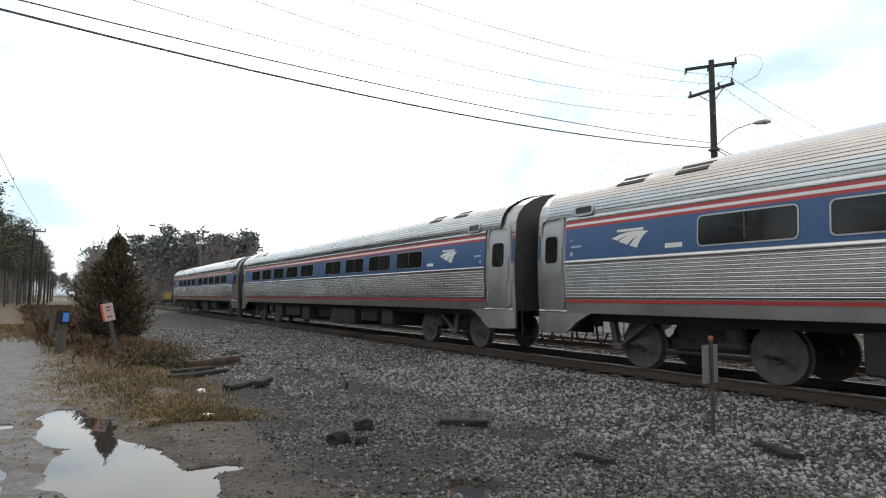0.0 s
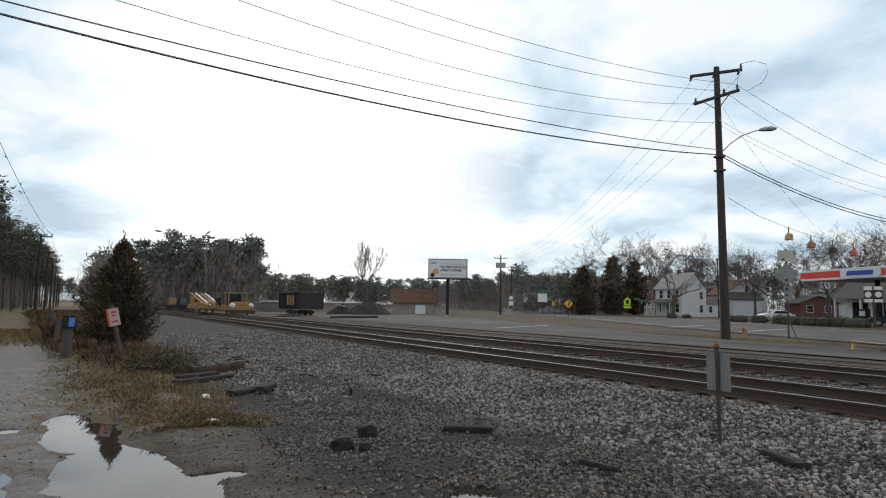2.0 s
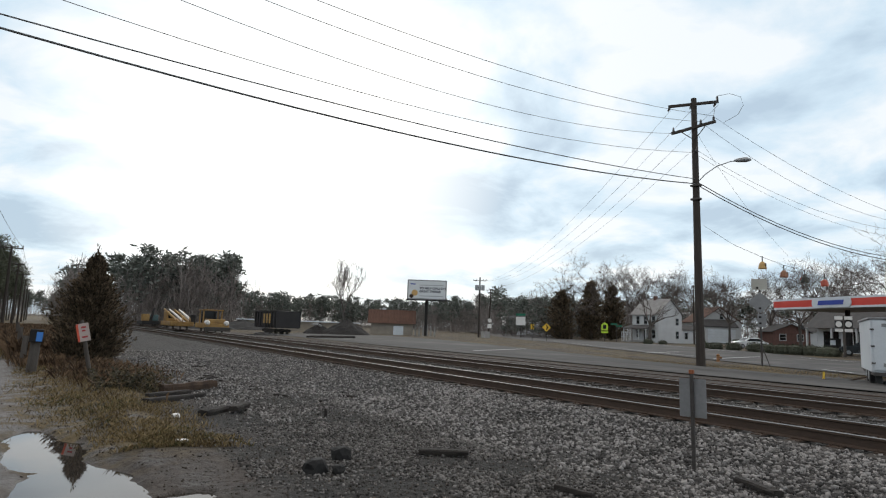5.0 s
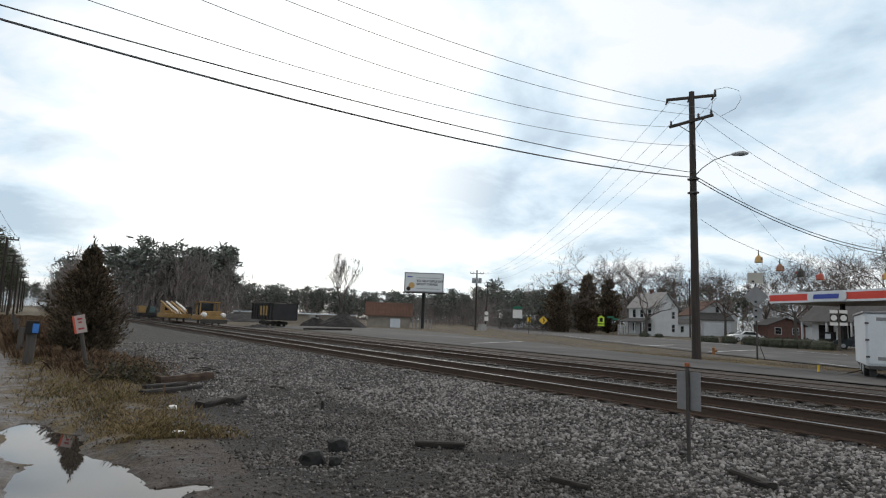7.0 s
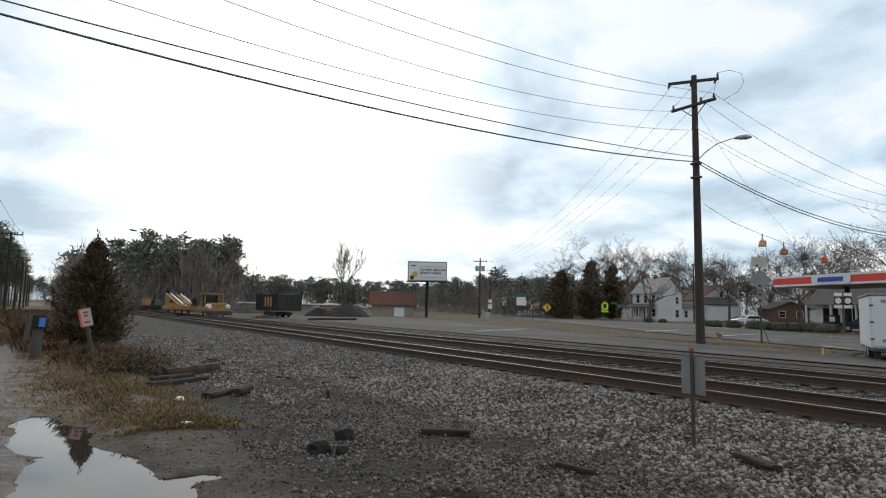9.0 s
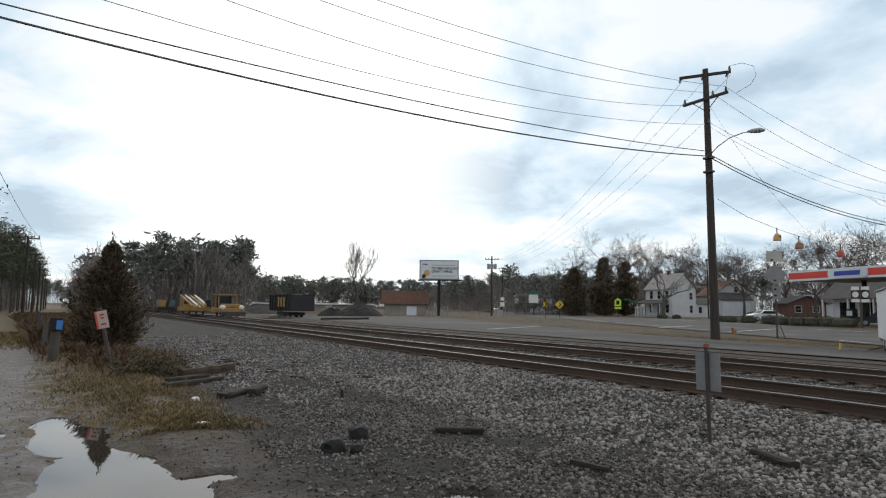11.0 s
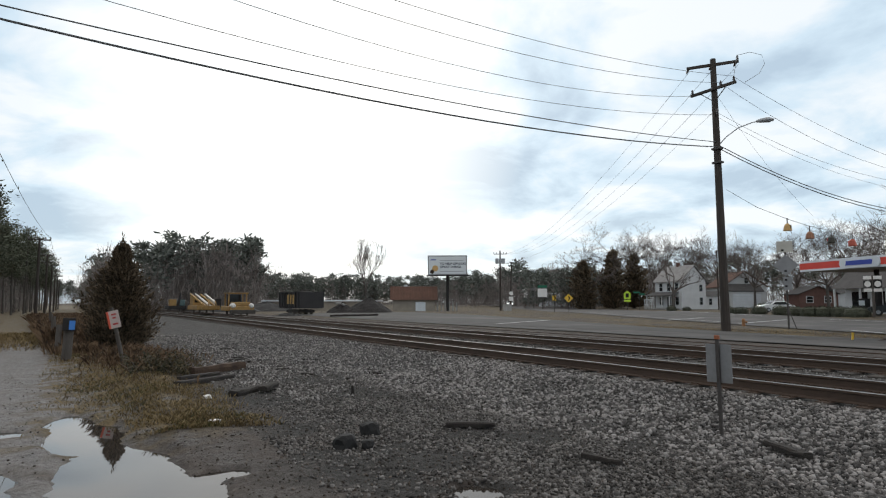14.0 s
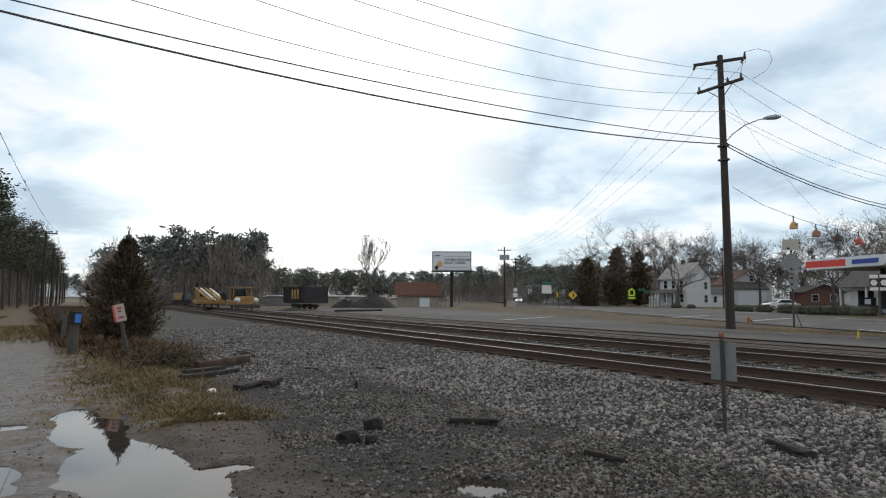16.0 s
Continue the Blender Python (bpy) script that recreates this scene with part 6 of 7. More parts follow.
for i, (x, y, r, h) in enumerate(((67.0, 44.0, 0.85, 0.75), (64.7, 41.0, 0.85, 0.75), (64.6, 38.8, 0.85, 0.92), (62.9, 35.4, 0.85, 0.95), (61.2, 33.1, 0.85, 0.95), (61.0, 31.6, 0.9, 0.95), (61.3, 30.4, 0.9, 0.95), (61.5, 29.1, 0.9, 0.95), (61.1, 27.5, 1.15, 0.9), (86, 66.8, 0.8, 0.85), (87.5, 65.0, 0.7, 0.6), (101, 60, 0.9, 1.0))):
    clipped_bush(x, y, r, h, i)


# ---- vehicles ----
def car(label, x, y, rz, paint, group="parked cars", lamps=False):
    c = thing("car", label, "car", pose(x, y, level(x, y) + 0.05, 0, 0, rz), group)
    prof = [(-2.25, 0.35), (-2.3, 0.62), (-2.15, 0.86), (-1.75, 0.93), (-1.1, 1.36), (-0.5, 1.45), (0.4, 1.42), (1.05, 0.98), (2.0, 0.86), (2.25, 0.65), (2.28, 0.38), (2.1, 0.25), (-2.1, 0.25)]
    me = Mesh()
    rings = []
    for q, k in ((-0.88, 0.92), (-0.82, 1.0), (0.82, 1.0), (0.88, 0.92)):
        rings.append([(a * (0.985 if k < 1 else 1), q * (0.82 if b > 1.2 else 1.0), 0.25 + (b - 0.25) * (1 if b < 1 else k * 0.3 + 0.7)) for a, b in prof])
    me.grid(rings, True, True)
    body = part("body", me, paint, c)
    for s in (-1, 1):
        me = Mesh()
        y0 = s * 0.80
        me.grid([[(-1.5, s * 0.87, 0.96), (0.85, s * 0.87, 0.98), (0.35, y0, 1.34), (-0.95, y0, 1.34)], [(-1.5, s * 0.885, 0.96), (0.85, s * 0.885, 0.98), (0.35, y0 + s * 0.02, 1.34), (-0.95, y0 + s * 0.02, 1.34)]], True, True)
        part("side_window", me, DARKGLASS, body)
        for a in (-1.4, 1.4):
            me = Mesh()
            me.disc((a, s * 0.8, 0.30), (0, 1, 0), 0.32, 0.2, 18, 0.03)
            w = part("wheel", me, TYRE, c)
            me = Mesh()
            me.disc((a, s * 0.905, 0.30), (0, 1, 0), 0.2, 0.02, 12)
            part("rim", me, LAMPGREY, w)
        me = Mesh()
        me.box(2.2, 2.29, s * 0.66 - 0.16, s * 0.66 + 0.16, 0.6, 0.74, 0.02)
        part("headlight", me, LAMPS if lamps else BUMPER, body)
        me = Mesh()
        me.box(-2.31, -2.22, s * 0.66 - 0.16, s * 0.66 + 0.16, 0.62, 0.78, 0.02)
        part("tail_light", me, LENS_RED, body)
    for pts in (((0.42, 1.39), (1.02, 1.0)), ((-1.14, 1.34), (-1.72, 0.96))):
        me = Mesh()
        (a, b), (e, f) = pts
        o = 0.012 if e > 0 else -0.012
        me.face([(a + o, -0.62, b + 0.012), (a + o, 0.62, b + 0.012), (e + o, 0.74, f + 0.012), (e + o, -0.74, f + 0.012)] if e < 0 else [(a + o, 0.62, b + 0.012), (a + o, -0.62, b + 0.012), (e + o, -0.74, f + 0.012), (e + o, 0.74, f + 0.012)])
        part("windscreen", me, DARKGLASS, body)
    return c


def glow(name, col, k):
    m = bpy.data.materials.new(name)
    m.use_nodes = True
    b = m.node_tree.nodes["Principled BSDF"]
    b.inputs["Emission Color"].default_value = (*col, 1)
    b.inputs["Emission Strength"].default_value = k
    return m


LAMPS = glow("headlight_glow", (1, 0.95, 0.85), 4.0)
PAINT_W = mat("white_car_paint", ((0.55, 0.56, 0.57), (0.68, 0.69, 0.70)), 1, 0.3, 0, 0)
PAINT_D = mat("dark_car_paint", ((0.02, 0.025, 0.03), (0.05, 0.055, 0.06)), 1, 0.25, 0.3, 0)
PAINT_R = mat("red_car_paint", ((0.30, 0.02, 0.015), (0.42, 0.035, 0.03)), 1, 0.3, 0, 0)
car("white sedan parked behind the clipped bushes", 79.5, 45.5, 150, PAINT_W)
car("dark car standing at the fuel pumps", 69.0, 27.5, 110, PAINT_D)
car("red car standing beside the filling station", 60.5, 22.0, 60, PAINT_R)
car("pale car parked under the far trees", 106, 113, 20, PAINT_W)
CAR_A, CAR_B = (184.1, 249.5), (92.8, 117.8)
FARCAR = car("pale car with its headlights on along the far road", CAR_B[0], CAR_B[1], 234, PAINT_W, "traffic", True)


def trailer():
    T = thing("cargo_trailer", "white box trailer with double rear doors", "trailer", pose(25.36, 8.82, level(25, 9.5), 0, 0, -64))
    me = Mesh()
    me.box(-1.05, 1.05, 0, 4.6, 0.48, 2.36, 0.03)
    body = part("box", me, PANEWHITE, T, "white box body")
    me = Mesh()
    me.box(-1.1, 1.1, -0.05, 4.65, 2.363, 2.43, 0.01)
    part("roof_rim", me, ALU, body)
    for s in (-1, 1):
        me = Mesh()
        me.box(min(s * 0.02, s * 0.98), max(s * 0.02, s * 0.98), -0.035, -0.003, 0.56, 2.3, 0.008)
        d = part("door", me, PANEWHITE, body, "white rear door leaf")
        for z in (0.75, 2.15):
            me = Mesh()
            me.box(s * 0.55 - 0.16, s * 0.55 + 0.16, -0.05, -0.036, z - 0.06, z + 0.06, 0.003)
            part("vent", me, ALU, d)
        for z in (0.8, 1.4, 2.0):
            me = Mesh()
            me.box(s * 1.0 - 0.06, s * 1.0 + 0.06, -0.06, -0.036, z - 0.03, z + 0.03)
            part("hinge", me, POSTSTEEL, d)
        me = Mesh()
        me.box(s * 0.12 - 0.05, s * 0.12 + 0.05, -0.07, -0.036, 1.3, 1.5, 0.005)
        part("latch", me, POSTSTEEL, d)
        for y in (1.6, 2.5):
            me = Mesh()
            me.disc((s * 0.92, y, 0.33), (1, 0, 0), 0.34, 0.22, 18, 0.03)
            w = part("wheel", me, TYRE, T)
            me = Mesh()
            me.disc((s * 1.035, y, 0.33), (1, 0, 0), 0.19, 0.02, 12)
            part("rim", me, LAMPGREY, w)
        me = Mesh()
        me.box(s * 0.85 - 0.1, s * 0.85 + 0.1, 0.1, 0.2, 0.1, 0.47)
        part("mud_flap", me, TYRE, T)
    me = Mesh()
    me.box(-1.0, 1.0, -0.06, 4.5, 0.36, 0.475, 0.01)
    part("chassis", me, POSTSTEEL, T)


trailer()


def gondola():
    m = thing("gondola_wagon", "black steel gondola wagon with rusty yellow marks", "railway wagon", pose(25.9, 74.0, 0.0))
    L = 8.6
    me = Mesh()
    me.box(-1.5, 1.5, 0, L, 0.95, 1.15)
    for s in (-1, 1):
        me.box(s * 1.5 - 0.06, s * 1.5 + 0.06, 0, L, 1.15, 3.0)
    for y in (0.05, L - 0.05):
        me.box(-1.44, 1.44, y - 0.06, y + 0.06, 1.15, 3.0)
    body = part("body", me, BLACKPAINT, m)
    for s in (-1, 1):
        for i in range(8):
            me = Mesh()
            me.box(s * 1.64 - 0.07, s * 1.64 + 0.07, 0.2 + i * 1.13, 0.35 + i * 1.13, 1.0, 2.98)
            part("rib", me, BLACKPAINT, body)
        for i in range(3):
            me = Mesh()
            me.box(s * 1.725 - 0.012, s * 1.725 + 0.012, 1.6 + i * 1.13, 2.2 + i * 1.13, 1.5, 2.7)
            part("yellow_patch", me, MARK, body, "faded yellow patch")
        me = Mesh()
        me.box(s * 1.55 - 0.12, s * 1.55 + 0.12, 0, L, 2.95, 3.08)
        part("top_rail", me, BLACKPAINT, body)
    for y in (2.2, 4.0, L - 4.0, L - 2.2):
        for s in (-1, 1):
            me = Mesh()
            me.disc((s * 0.75, y, 0.42), (1, 0, 0), 0.42, 0.13, 20)
            part("wheel", me, WHEEL, m)
    for y in (3.1, L - 3.1):
        me = Mesh()
        me.box(-1.1, 1.1, y - 1.3, y + 1.3, 0.4, 0.75, 0.05)
        part("truck_frame", me, TRUCK, m)
    lump2 = Mesh()
    rnd = random.Random(3)
    ring = []
    for i in range(12):
        y = 0.3 + i * (L - 0.6) / 11
        ring.append([(x, y, 2.75 + 0.45 * math.exp(-(x / 0.8) ** 2) * (0.6 + 0.4 * math.sin(i * 1.9)) + rnd.uniform(-0.05, 0.05)) for x in (-1.4, -0.8, -0.3, 0.3, 0.8, 1.4)])
    lump2.grid(ring[::-1], False)
    part("load", lump2, SOIL, m, "dark heaped load")


gondola()


def heap(label, x, y, r, h, seed, material, lumps=0):
    me = Mesh()
    n = 28
    rings = []
    for i in range(9):
        t = i / 8
        rings.append([(x + r * (1 - t) * (1 + 0.16 * noise.noise(Vector((math.cos(a) * 2, math.sin(a) * 2, t * 2 + seed)))) * math.cos(a) * 1.15,
                       y + r * (1 - t) * math.sin(a), level(x, y) - 0.1 + h * (t ** 0.85) + 0.18 * noise.noise(Vector((math.cos(a) * 4 + seed, math.sin(a) * 4, t * 5)))) for a in [2 * math.pi * j / n for j in range(n)]])
    me.grid(rings, True, True)
    ob = single("soil_mound", me, material, label, "heap")
    return ob


heap("large heap of dark soil and rubble in the yard", 38.9, 85.0, 3.55, 2.45, 1, SOIL)
heap("low bank of black spoil before the wagon", 21.4, 68.5, 1.7, 0.5, 6, COAL)
heap("low heap of black rubble beside the wagon", 35.4, 87.2, 2.2, 1.7, 2, SOIL)
heap("heap of black scrap behind the machines", 30.5, 111.5, 5.0, 1.9, 3, COAL)
heap("heap of black scrap behind the machines", 24.5, 108.0, 4.0, 1.5, 4, COAL)
rnd = random.Random(12)
for i in range(5):
    x, y = 35.2 + rnd.gauss(0, 0.7), 86.4 + rnd.gauss(0, 0.4)
    ob = lump("pale_rubble", "pale broken concrete lump on the heap", "rubble", x, y, 0.3, 0.25, 0.2, CONCRETE, i + 30, i * 50)
    ob.location.z = level(x, y) + 1.25 + rnd.uniform(-0.2, 0.35)
for i in range(4):
    timber("old_tie", "dark ties stacked beside the siding", (23.5 + i * 1.4, 61 + i * 0.5), (25.6 + i * 1.4, 61.3 + i * 0.5), 0.3, 0.3, OLDTIE, 60 + i)


def tamper():
    """Yellow track machines on the second line."""
    def wheels(m, ys, r=0.36):
        for y in ys:
            for s in (-1, 1):
                me = Mesh()
                me.disc((s * 0.75, y, r), (1, 0, 0), r, 0.12, 18, 0.01)
                part("wheel", me, WHEEL, m)
    a = thing("track_machine", "yellow track machine with an open cab on the rails", "rail machine", pose(TRACK_2 + 1.0, 66.3, HEAD - 0.1), "track machines")
    me = Mesh()
    me.box(-1.25, 1.25, 0, 4.8, 0.5, 1.0, 0.05)
    me.box(-0.9, 0.9, 0.2, 1.7, 1.0, 1.45, 0.08)
    body = part("body", me, YELLOW, a, "worn yellow steel body")
    for x in (-0.95, 0.95):
        for y in (2.2, 4.0):
            me = Mesh()
            me.box(x - 0.06, x + 0.06, y - 0.06, y + 0.06, 1.0, 2.35)
            part("cab_post", me, YELLOW, body)
    me = Mesh()
    me.box(-1.1, 1.1, 2.0, 4.2, 2.35, 2.47, 0.03)
    part("cab_roof", me, YELLOW, body)
    me = Mesh()
    me.box(-0.8, 0.8, 3.9, 3.95, 1.0, 2.3)
    part("cab_window", me, DARKGLASS, body)
    for s in (-1, 1):
        me = Mesh()
        me.tube([(s * 0.95, -0.15, 1.05), (s * 0.95, 0.0, 1.05), (s * 0.95, 0.7, 1.05), (s * 0.95, 0.85, 1.05)], [0.15, 0.26, 0.26, 0.15], 12)
        part("tank", me, WHITE, body, "white drum")
    me = Mesh()
    me.box(-1.3, 1.3, -0.5, 0.1, 0.2, 0.62, 0.05)
    part("bumper", me, TRUCK, body)
    wheels(a, (0.9, 3.8))
    b = thing("track_machine", "yellow track crane machine with raised booms", "rail machine", pose(TRACK_2 - 1.1, 73.5, HEAD), "track machines")
    me = Mesh()
    me.box(-1.25, 1.25, 0, 6.5, 0.45, 0.95, 0.05)
    me.box(-1.1, 0.9, 3.8, 5.8, 0.95, 2.1, 0.06)
    body = part("body", me, YELLOW, b, "worn yellow steel body")
    for i, (x, y) in enumerate(((-0.9, 0.6), (-0.3, 0.9), (0.3, 1.3), (0.9, 1.7))):
        me = Mesh()
        me.tube([(x + 0.75, y - 0.4, 0.75), (x, y + 0.5, 1.5), (x - 0.75, y + 1.6, 2.3)], [0.11, 0.14, 0.09], 6)
        part("boom", me, YELLOW if i % 2 == 0 else WHITE, body, "raised boom")
    me = Mesh()
    me.box(-0.9, 0.7, 3.76, 3.798, 1.3, 2.0)
    part("cab_window", me, DARKGLASS, body)
    me = Mesh()
    me.box(0.9, 1.45, 0.3, 1.2, 0.7, 1.75, 0.05)
    part("engine_guard", me, GRIME, body)
    for s in (-0.8, 0.0, 0.8):
        me = Mesh()
        me.tube([(s, -0.2, 0.6), (s, -0.1, 1.1), (s, 0.4, 1.4)], 0.08, 6)
        part("claw", me, YELLOW, body)
    wheels(b, (1.2, 5.2))
    c = thing("track_machine", "small machine with a yellow cab and dark boom", "rail machine", pose(TRACK_2 - 2.1, 90, HEAD), "track machines")
    me = Mesh()
    me.box(-1.1, 1.1, 0, 4.5, 0.4, 0.85, 0.05)
    body = part("body", me, GRIME, c)
    me = Mesh()
    me.box(-1.0, -0.1, 0.3, 1.4, 0.85, 1.75, 0.05)
    part("cab", me, YELLOW, body, "yellow cab")
    me = Mesh()
    me.tube([(0.1, 0.8, 0.8), (0.3, 0.9, 1.7), (0.5, 1.0, 2.6)], [0.2, 0.17, 0.1], 6)
    part("boom", me, GRIME, body)
    me = Mesh()
    me.box(0.35, 1.15, 1.3, 4.0, 0.85, 1.7, 0.1)
    part("tank", me, mat("faded_green", ((0.05, 0.09, 0.09), (0.09, 0.14, 0.14)), 2, 0.7), body)
    wheels(c, (0.9, 3.6))


tamper()


def low_building():
    b = thing("brick_building", "low tan building with a rusty brown metal roof", "building", pose(49.5, 98.0, 0.0, 0, 0, -28))
    w, d = 7.6, 6.0
    me = Mesh()
    me.box(0, w, 0, d, 0, 2.25)
    part("wall", me, mat("tan_block", ((0.20, 0.17, 0.14), (0.30, 0.265, 0.22)), 1, 0.85, 0, 0.2, 12), b)
    me = Mesh()
    me.grid([[(-0.5, -0.5, 2.15), (-0.5, 0.9, 4.6), (-0.5, d - 0.9, 4.6), (-0.5, d + 0.5, 2.15)], [(w + 0.5, -0.5, 2.15), (w + 0.5, 0.9, 4.6), (w + 0.5, d - 0.9, 4.6), (w + 0.5, d + 0.5, 2.15)]], True, True)
    rf = part("roof", me, BROWNROOF, b, "rusty brown metal roof")
    for i in range(17):
        me = Mesh()
        x = -0.45 + i * 0.53
        me.tube([(x, -0.52, 2.2), (x, 0.88, 4.62)], 0.03, 4)
        part("roof_seam", me, BROWNROOF, rf)
    me = Mesh()
    me.box(4.1, 5.9, -0.06, -0.01, 0.05, 1.75)
    part("door", me, PANEWHITE, b, "pale roller door")
    for i in range(6):
        me = Mesh()
        me.box(w + 0.4 + i * 0.7, w + 0.65 + i * 0.7, 0.8, 1.0, 0, 1.75)
        part("side_frame", me, CONCRETE, b)
    me = Mesh()
    me.box(2.0, 2.7, 1.2, 1.9, 4.6, 4.85)
    part("roof_vent", me, PANEWHITE, b)
    s = thing("shed_row", "long low pale shed at the far side of the yard", "building", pose(30, 112, 0.0, 0, 0, -14))
    me = Mesh()
    me.box(0, 22, 0, 5, 0, 1.9)
    part("wall", me, mat("tan_shed", ((0.22, 0.185, 0.15), (0.30, 0.26, 0.21)), 0.8, 0.85), s)
    me = Mesh()
    me.box(-0.3, 22.3, -0.4, 5.4, 1.902, 2.12, 0.02)
    part("roof", me, PANEWHITE, s, "flat white roof edge")
    w = thing("brick_building", "dark brick commercial building beside the far road", "building", pose(122, 150, 0.14, 0, 0, -35))
    me = Mesh()
    me.box(0, 16, 0, 8, 0, 6.0)
    part("wall", me, BRICKM, w)
    me = Mesh()
    me.box(-0.2, 16.2, -0.2, 8.2, 6.003, 6.3)
    part("roof", me, DARKSHINGLE, w)
    for i in range(4):
        windowed(w, 1.4, 1.6, pose(2 + i * 4, 0, 1.2))
    q = thing("white_building", "long low white building beside the far road", "building", pose(112, 131, 0.3, 0, 0, -40))
    me = Mesh()
    me.grid([[(0, 0, 0), (0, 0, 2.8), (0, 4, 4.2), (0, 8, 2.8), (0, 8, 0)], [(11, 0, 0), (11, 0, 2.8), (11, 4, 4.2), (11, 8, 2.8), (11, 8, 0)]], True, True)
    part("wall", me, PANEWHITE, q)


low_building()


# ---- billboard and road signs ----
def lettering(text, size, m, material, parent, name="lettering"):
    cu = bpy.data.curves.new(name, "FONT")
    cu.body, cu.size, cu.align_x, cu.extrude, cu.offset = text, size, "LEFT", 0.004, 0.02
    tmp = bpy.data.objects.new(name, cu)
    scene.collection.objects.link(tmp)
    me = bpy.data.meshes.new_from_object(tmp.evaluated_get(bpy.context.evaluated_depsgraph_get()))
    bpy.data.objects.remove(tmp)
    me.materials.clear()
    me.materials.append(material)
    ob = part(name, me, material, parent)
    ob.matrix_basis = m
    return ob


def billboard():
    b = thing("billboard", "white roadside billboard with dark lettering on one steel post", "billboard", pose(57.7, 92.5, -0.1, 0, 0, -34))
    me = Mesh()
    me.tube([(0.0, 0.42, -0.5), (0.0, 0.42, 9.0)], 0.26, 14)
    part("post", me, GRIME, b, "dark steel post")
    me = Mesh()
    me.box(-3.55, 3.55, -0.12, 0.12, 6.7, 10.25, 0.02)
    board = part("board", me, ALU, b, "grey framed board")
    me = Mesh()
    me.box(-3.35, 3.35, -0.15, -0.125, 6.9, 10.05)
    face = part("poster", me, mat("poster_paper", ((0.60, 0.62, 0.63), (0.68, 0.70, 0.71)), 0.5, 0.6, 0, 0), board, "white printed poster")
    me = Mesh()
    me.box(-3.7, 4.1, -0.9, 0.1, 6.5, 6.66)
    part("catwalk", me, GRIME, b, "dark catwalk under the board")
    INK = mat("poster_ink", ((0.03, 0.03, 0.05), (0.05, 0.05, 0.08)), 1, 0.6, 0, 0)
    PALE = mat("poster_grey_ink", ((0.32, 0.33, 0.34), (0.38, 0.39, 0.40)), 1, 0.6, 0, 0)
    lettering("TO HELP GIRLS DO", 0.55, pose(-1.35, -0.16, 8.55, 90), INK, face)
    lettering("GREAT THINGS", 0.55, pose(-1.35, -0.16, 7.98, 90), INK, face)
    for x0, x1, z in ((-1.35, 2.9, 9.3), (-1.35, 2.9, 7.35)):
        me = Mesh()
        me.box(x0, x1, -0.158, -0.152, z - 0.06, z + 0.06)
        part("writing_bar", me, PALE, face)
    me = Mesh()
    me.box(-3.0, -2.1, -0.158, -0.152, 9.35, 9.55)
    part("logo_shape", me, SIGNBLUE, face)
    for x, z, r, m_ in ((-2.2, 7.9, 0.55, mat("poster_gold", ((0.5, 0.3, 0.1), (0.6, 0.38, 0.15)), 1, 0.6, 0, 0)), (-2.75, 7.3, 0.38, LOG)):
        me = Mesh()
        me.disc((x, -0.156, z), (0, 1, 0), r, 0.012, 22)
        part("printed_disc", me, m_, face)


billboard()


def facing(x, y, extra=0.0):
    return -math.degrees(math.atan2(x, y)) + extra


def road_sign(label, x, y, plates, top, r=0.035, extra=0.0, post=POSTSTEEL, z=None):
    s = thing("road_sign", label, "road sign", pose(x, y, level(x, y) if z is None else z, 0, 0, facing(x, y, extra)), "road signs")
    me = Mesh()
    me.tube([(0, 0, -0.3), (0, 0, top)], r, 8)
    part("post", me, post, s)
    for shape, cx, cz, w, h, m_ in plates:
        me = Mesh()
        if shape == "diamond":
            pts = [(cx - w / 2, cz), (cx, cz - h / 2), (cx + w / 2, cz), (cx, cz + h / 2)]
        elif shape == "school":
            pts = [(cx - w / 2, cz - h / 2), (cx + w / 2, cz - h / 2), (cx + w / 2, cz + h * 0.2), (cx, cz + h / 2), (cx - w / 2, cz + h * 0.2)]
        elif shape == "round":
            pts = [(cx + w / 2 * math.cos(2 * math.pi * k / 16), cz + h / 2 * math.sin(2 * math.pi * k / 16)) for k in range(16)]
        else:
            pts = [(cx - w / 2, cz - h / 2), (cx + w / 2, cz - h / 2), (cx + w / 2, cz + h / 2), (cx - w / 2, cz + h / 2)]
        me.grid([[(a, y_, c) for a, c in pts] for y_ in (-r - 0.012, -r - 0.002)], True, True)
        part("plate", me, m_, s)
    return s


CREAM = mat("sign_back_cream", ((0.42, 0.40, 0.35), (0.52, 0.50, 0.45)), 2, 0.6, 0.2, 0.05)
d = road_sign("grey back of a diamond road sign with small plates", 34.2, 18.85, [("diamond", 0, 3.58, 1.28, 1.22, ALU), ("box", -0.02, 4.62, 0.80, 0.62, CREAM), ("box", 0.05, 2.55, 0.42, 0.75, ALU)], 5.0, 0.05)
for q in ((-0.13, 4.42), (-0.02, 3.25), (-0.02, 2.75), (-0.02, 2.4)):
    me = Mesh()
    me.box(q[0] - 0.06, q[0] + 0.06, -0.09, -0.064, q[1] - 0.05, q[1] + 0.05)
    part("clamp", me, GRIME, d)
me = Mesh()
me.tube([(0.0, 0.03, 1.2), (0.42, -0.1, -0.1)], 0.025, 6)
part("brace", me, POSTSTEEL, d)
r = road_sign("pair of white route marker plates on a wooden post", 61.0, 26.0, [(k, cx, cz, 0.62, h, m_) for cx in (-0.37, 0.37) for k, cz, h, m_ in (("box", 3.62, 0.30, WHITE), ("box", 3.05, 0.62, GRIME), ("box", 2.5, 0.28, WHITE))], 3.8, 0.12, post=GREYWOOD, z=0.2)
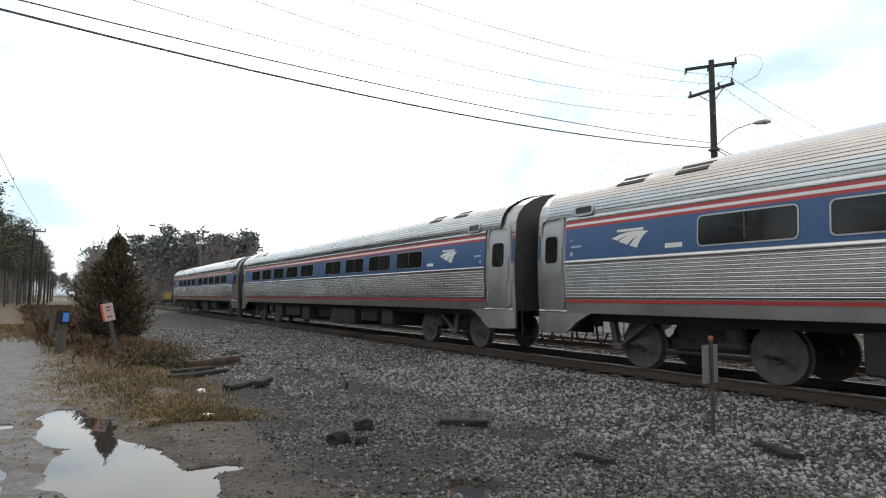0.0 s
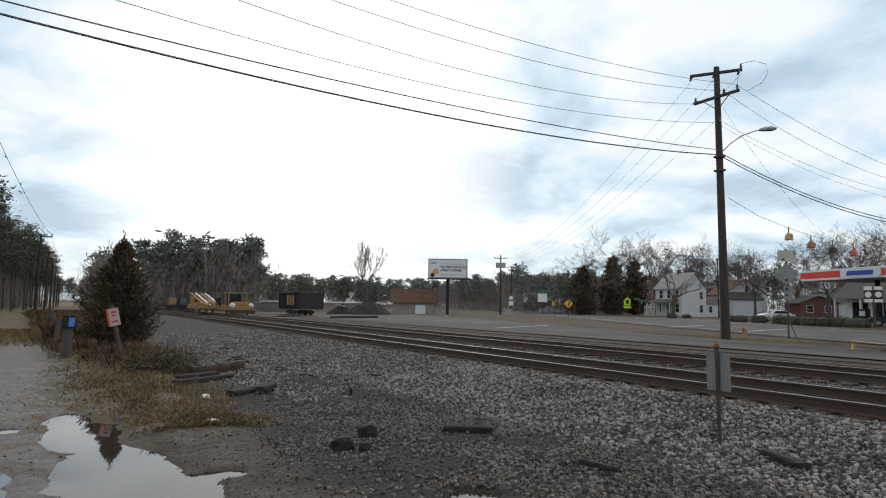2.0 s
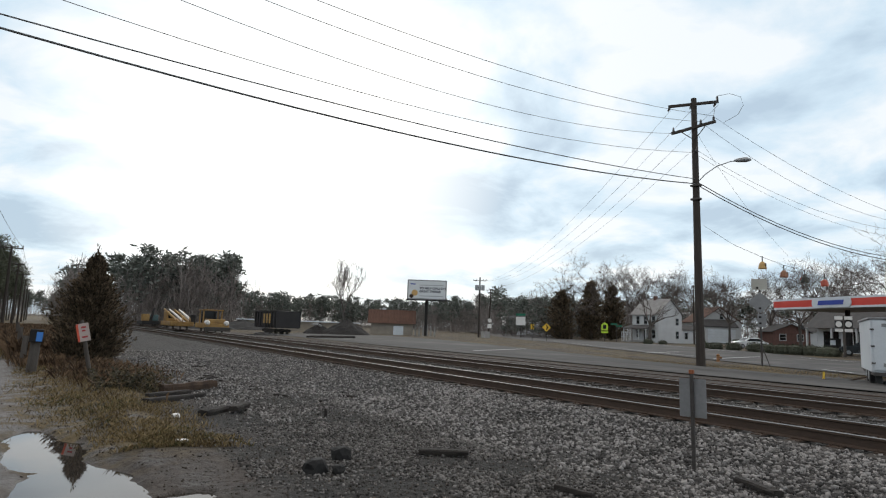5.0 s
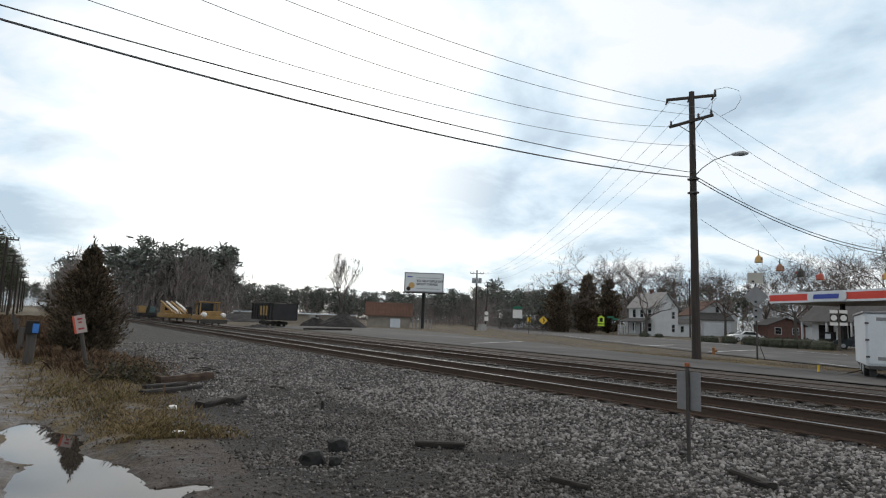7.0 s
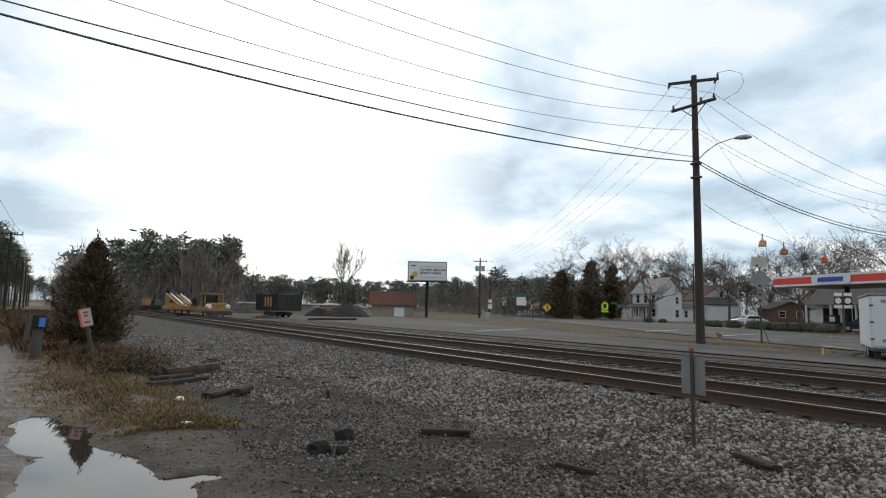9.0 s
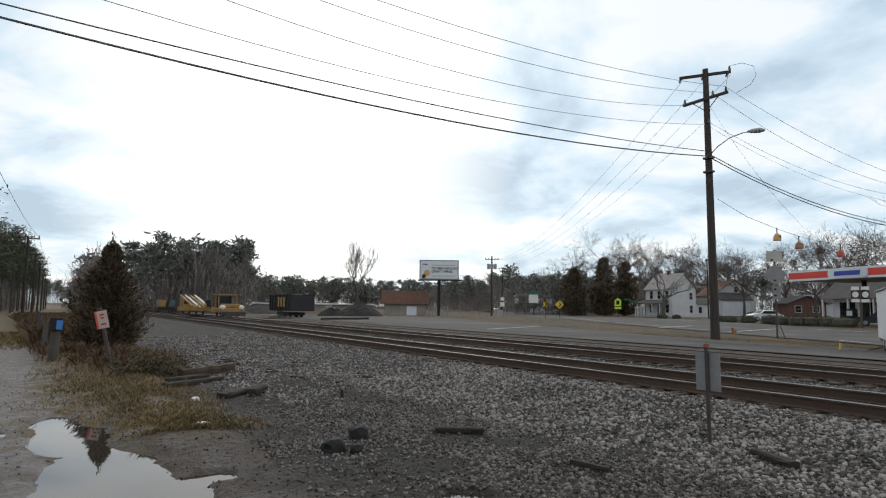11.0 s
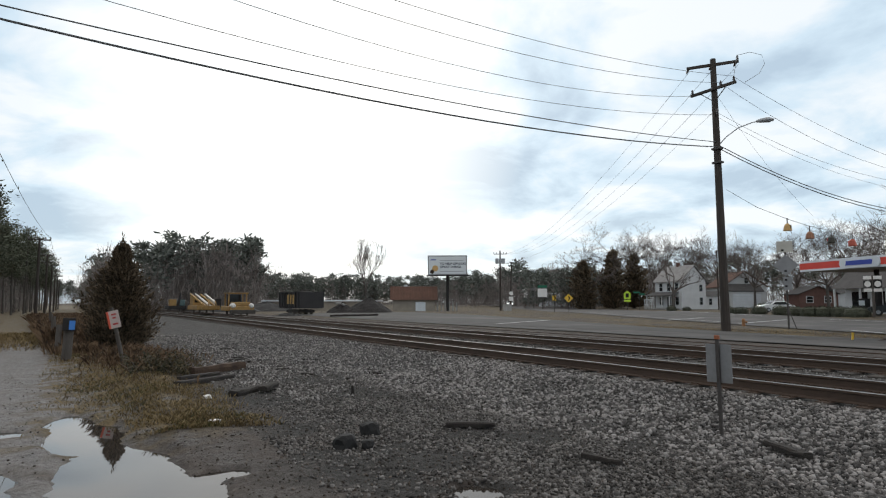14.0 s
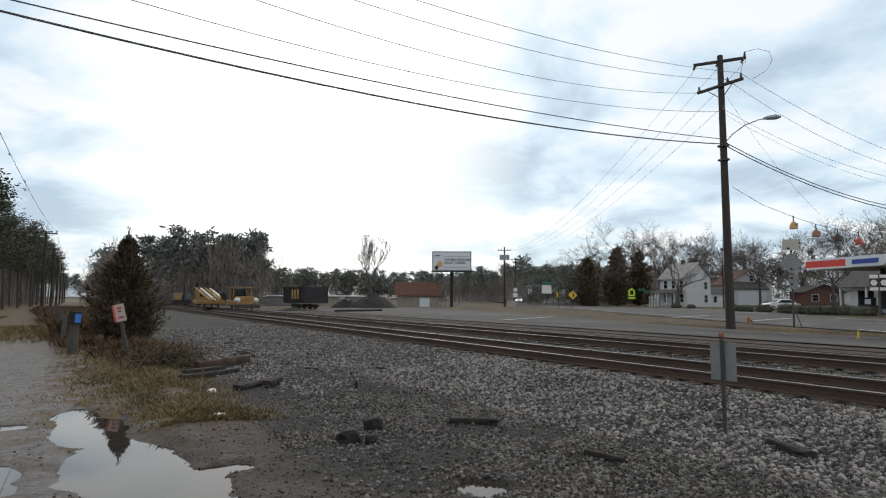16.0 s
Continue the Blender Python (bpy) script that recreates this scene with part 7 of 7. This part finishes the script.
for cx in (-0.37, 0.37):
    me = Mesh()
    me.grid([[(cx + 0.25 * math.cos(2 * math.pi * k / 16), y_, 3.05 + 0.27 * math.sin(2 * math.pi * k / 16)) for k in range(16)] for y_ in (-0.146, -0.136)], True, True)
    part("number_disc", me, WHITE, r)
s = road_sign("fluorescent yellow school sign beside the road", 92.5, 82.0, [("school", 0, 2.9, 1.25, 1.6, LIME), ("box", 0, 1.75, 1.3, 0.35, LIME)], 3.4, 0.06)
me = Mesh()
me.box(-0.3, 0.3, -0.1, -0.075, 2.4, 3.2)
part("dark_symbol", me, GRIME, s)
road_sign("green street name signs on a post", 92.0, 78.6, [("box", -0.5, 3.35, 1.2, 0.3, SIGNGREEN), ("box", 0.45, 3.0, 1.0, 0.3, SIGNGREEN)], 3.4, 0.06)
road_sign("white plate on a tall thin post", 108, 109.5, [("box", 0, 7.3, 1.0, 1.8, WHITE)], 8.0, 0.06)
for i, (x, y) in enumerate(((64.3, 68.4), (60.8, 67.7))):
    c = road_sign("yellow and black curve arrow sign beside the road", x, y, [("diamond" if i == 0 else "box", 0, 2.1, 1.35 if i == 0 else 0.5, 1.3 if i == 0 else 0.75, AMBERSIGN)], 2.4, 0.04)
    me = Mesh()
    me.grid([[(a, y_, z) for a, z in ((-0.12, 1.75), (0.06, 1.75), (0.26, 2.1), (0.06, 2.45), (-0.12, 2.45), (0.08, 2.1))] for y_ in (-0.068, -0.056)], True, True)
    part("arrow", me, GRIME, c)
road_sign("white route signs on posts along the road", 95.0, 116, [("box", 0, 4.6, 1.6, 0.6, WHITE), ("box", 0, 3.3, 1.0, 1.7, WHITE)], 5.0, 0.06)
road_sign("pale grey back of a tall sign", 94.0, 112, [("box", 0, 3.8, 1.2, 2.2, ALU)], 5.0, 0.06)
road_sign("white direction board under a green street sign", 86.8, 100.4, [("box", 0, 3.6, 2.0, 1.8, WHITE), ("box", 0, 4.95, 2.0, 0.5, SIGNGREEN)], 5.2, 0.06)
road_sign("small round and square white signs by the pole", 69.8, 89.5, [("round", 0, 3.2, 0.75, 0.75, WHITE), ("box", 0, 2.2, 0.75, 0.8, WHITE)], 3.6, 0.05)
me = Mesh()
me.box(67.6, 68.9, 88.2, 89.2, 0.0, 1.3, 0.05)
single("utility_cabinet", me, CONCRETE, "grey utility cabinet beside the far pole", "cabinet")
me = Mesh()
me.tube([(36.4, 22.9, 0.1), (36.4, 22.9, 0.18), (36.4, 22.9, 0.5), (36.4, 22.9, 0.55), (36.4, 22.9, 0.62)], [0.14, 0.10, 0.10, 0.12, 0.04], 12)
me.disc((36.4, 22.78, 0.40), (0, 1, 0), 0.06, 0.24, 8)
single("hydrant", me, mat("faded_orange_paint", ((0.20, 0.09, 0.035), (0.32, 0.16, 0.07)), 5, 0.7), "weathered orange hydrant on the roadside grass", "hydrant")
for i, (x, y, h) in enumerate(((26.0, 11.9, 0.32),)):
    me = Mesh()
    me.tube([(x, y, 0.05), (x + 0.05, y, 0.14 + h)], [0.05, 0.035], 7)
    single("marker_stake", me, AMBERSIGN, "short yellow marker stake in the grass", "stake", "marker stakes")
me = Mesh()
me.tube([(26.3, 11.2, 0.15), (26.8, 10.4, 0.45), (27.0, 10.0, 0.55), (27.1, 9.7, 0.3)], 0.025, 5)
single("barrier_tape_pole", me, LOG, "rusty bent rod leaning in the grass", "rod")


def motions():
    # the train runs through at an even pace and is gone after two seconds
    gone = [(0.0, 0.0), (0.5, 16.45), (1.0, 32.6), (1.5, 49.25)] + [(t, 49.25 + SPEED * (t - 1.5)) for t in (2.0, 3.0, 4.0, 6.0, 8.0, 10.0, 12.0, 14.0, 16.0)]
    for car_, y in CARS:
        walk(car_, [(t, pose(TRACK_1, y - d, HEAD)) for t, d in gone])
    # the slack sign twists on its post in the train's wind, then settles
    twist = [(0.0, 58), (0.2, 40), (0.4, 32), (0.6, 30), (0.8, 27), (1.0, 36), (1.2, 0), (1.4, -36), (1.6, -69), (1.8, -49), (2.0, -36), (2.2, -27), (2.5, -17), (2.8, -24),
             (3.0, -34), (3.2, -55), (3.4, -69), (3.6, -58), (3.8, -56), (4.0, -53), (4.3, -21), (4.6, -20), (5.2, -20), (7.3, -34), (7.7, -29), (8.2, -29), (8.8, -35), (9.4, -32), (10.1, -32), (13.0, -29), (16.0, -29)]
    z = ground_z(6.85, 4.66)
    walk(TRACK_SIGN, [(t, pose(6.85, 4.66, z, 0, -0.6, -55.8 + a)) for t, a in twist])
    # one car comes slowly nearer along the far road
    walk(FARCAR, [(t, pose(CAR_A[0] + (CAR_B[0] - CAR_A[0]) * t / 16, CAR_A[1] + (CAR_B[1] - CAR_A[1]) * t / 16, 0.19 + level(120, 170), 0, 0, 234)) for t in (0.0, 4.0, 8.0, 12.0, 16.0)])


motions()
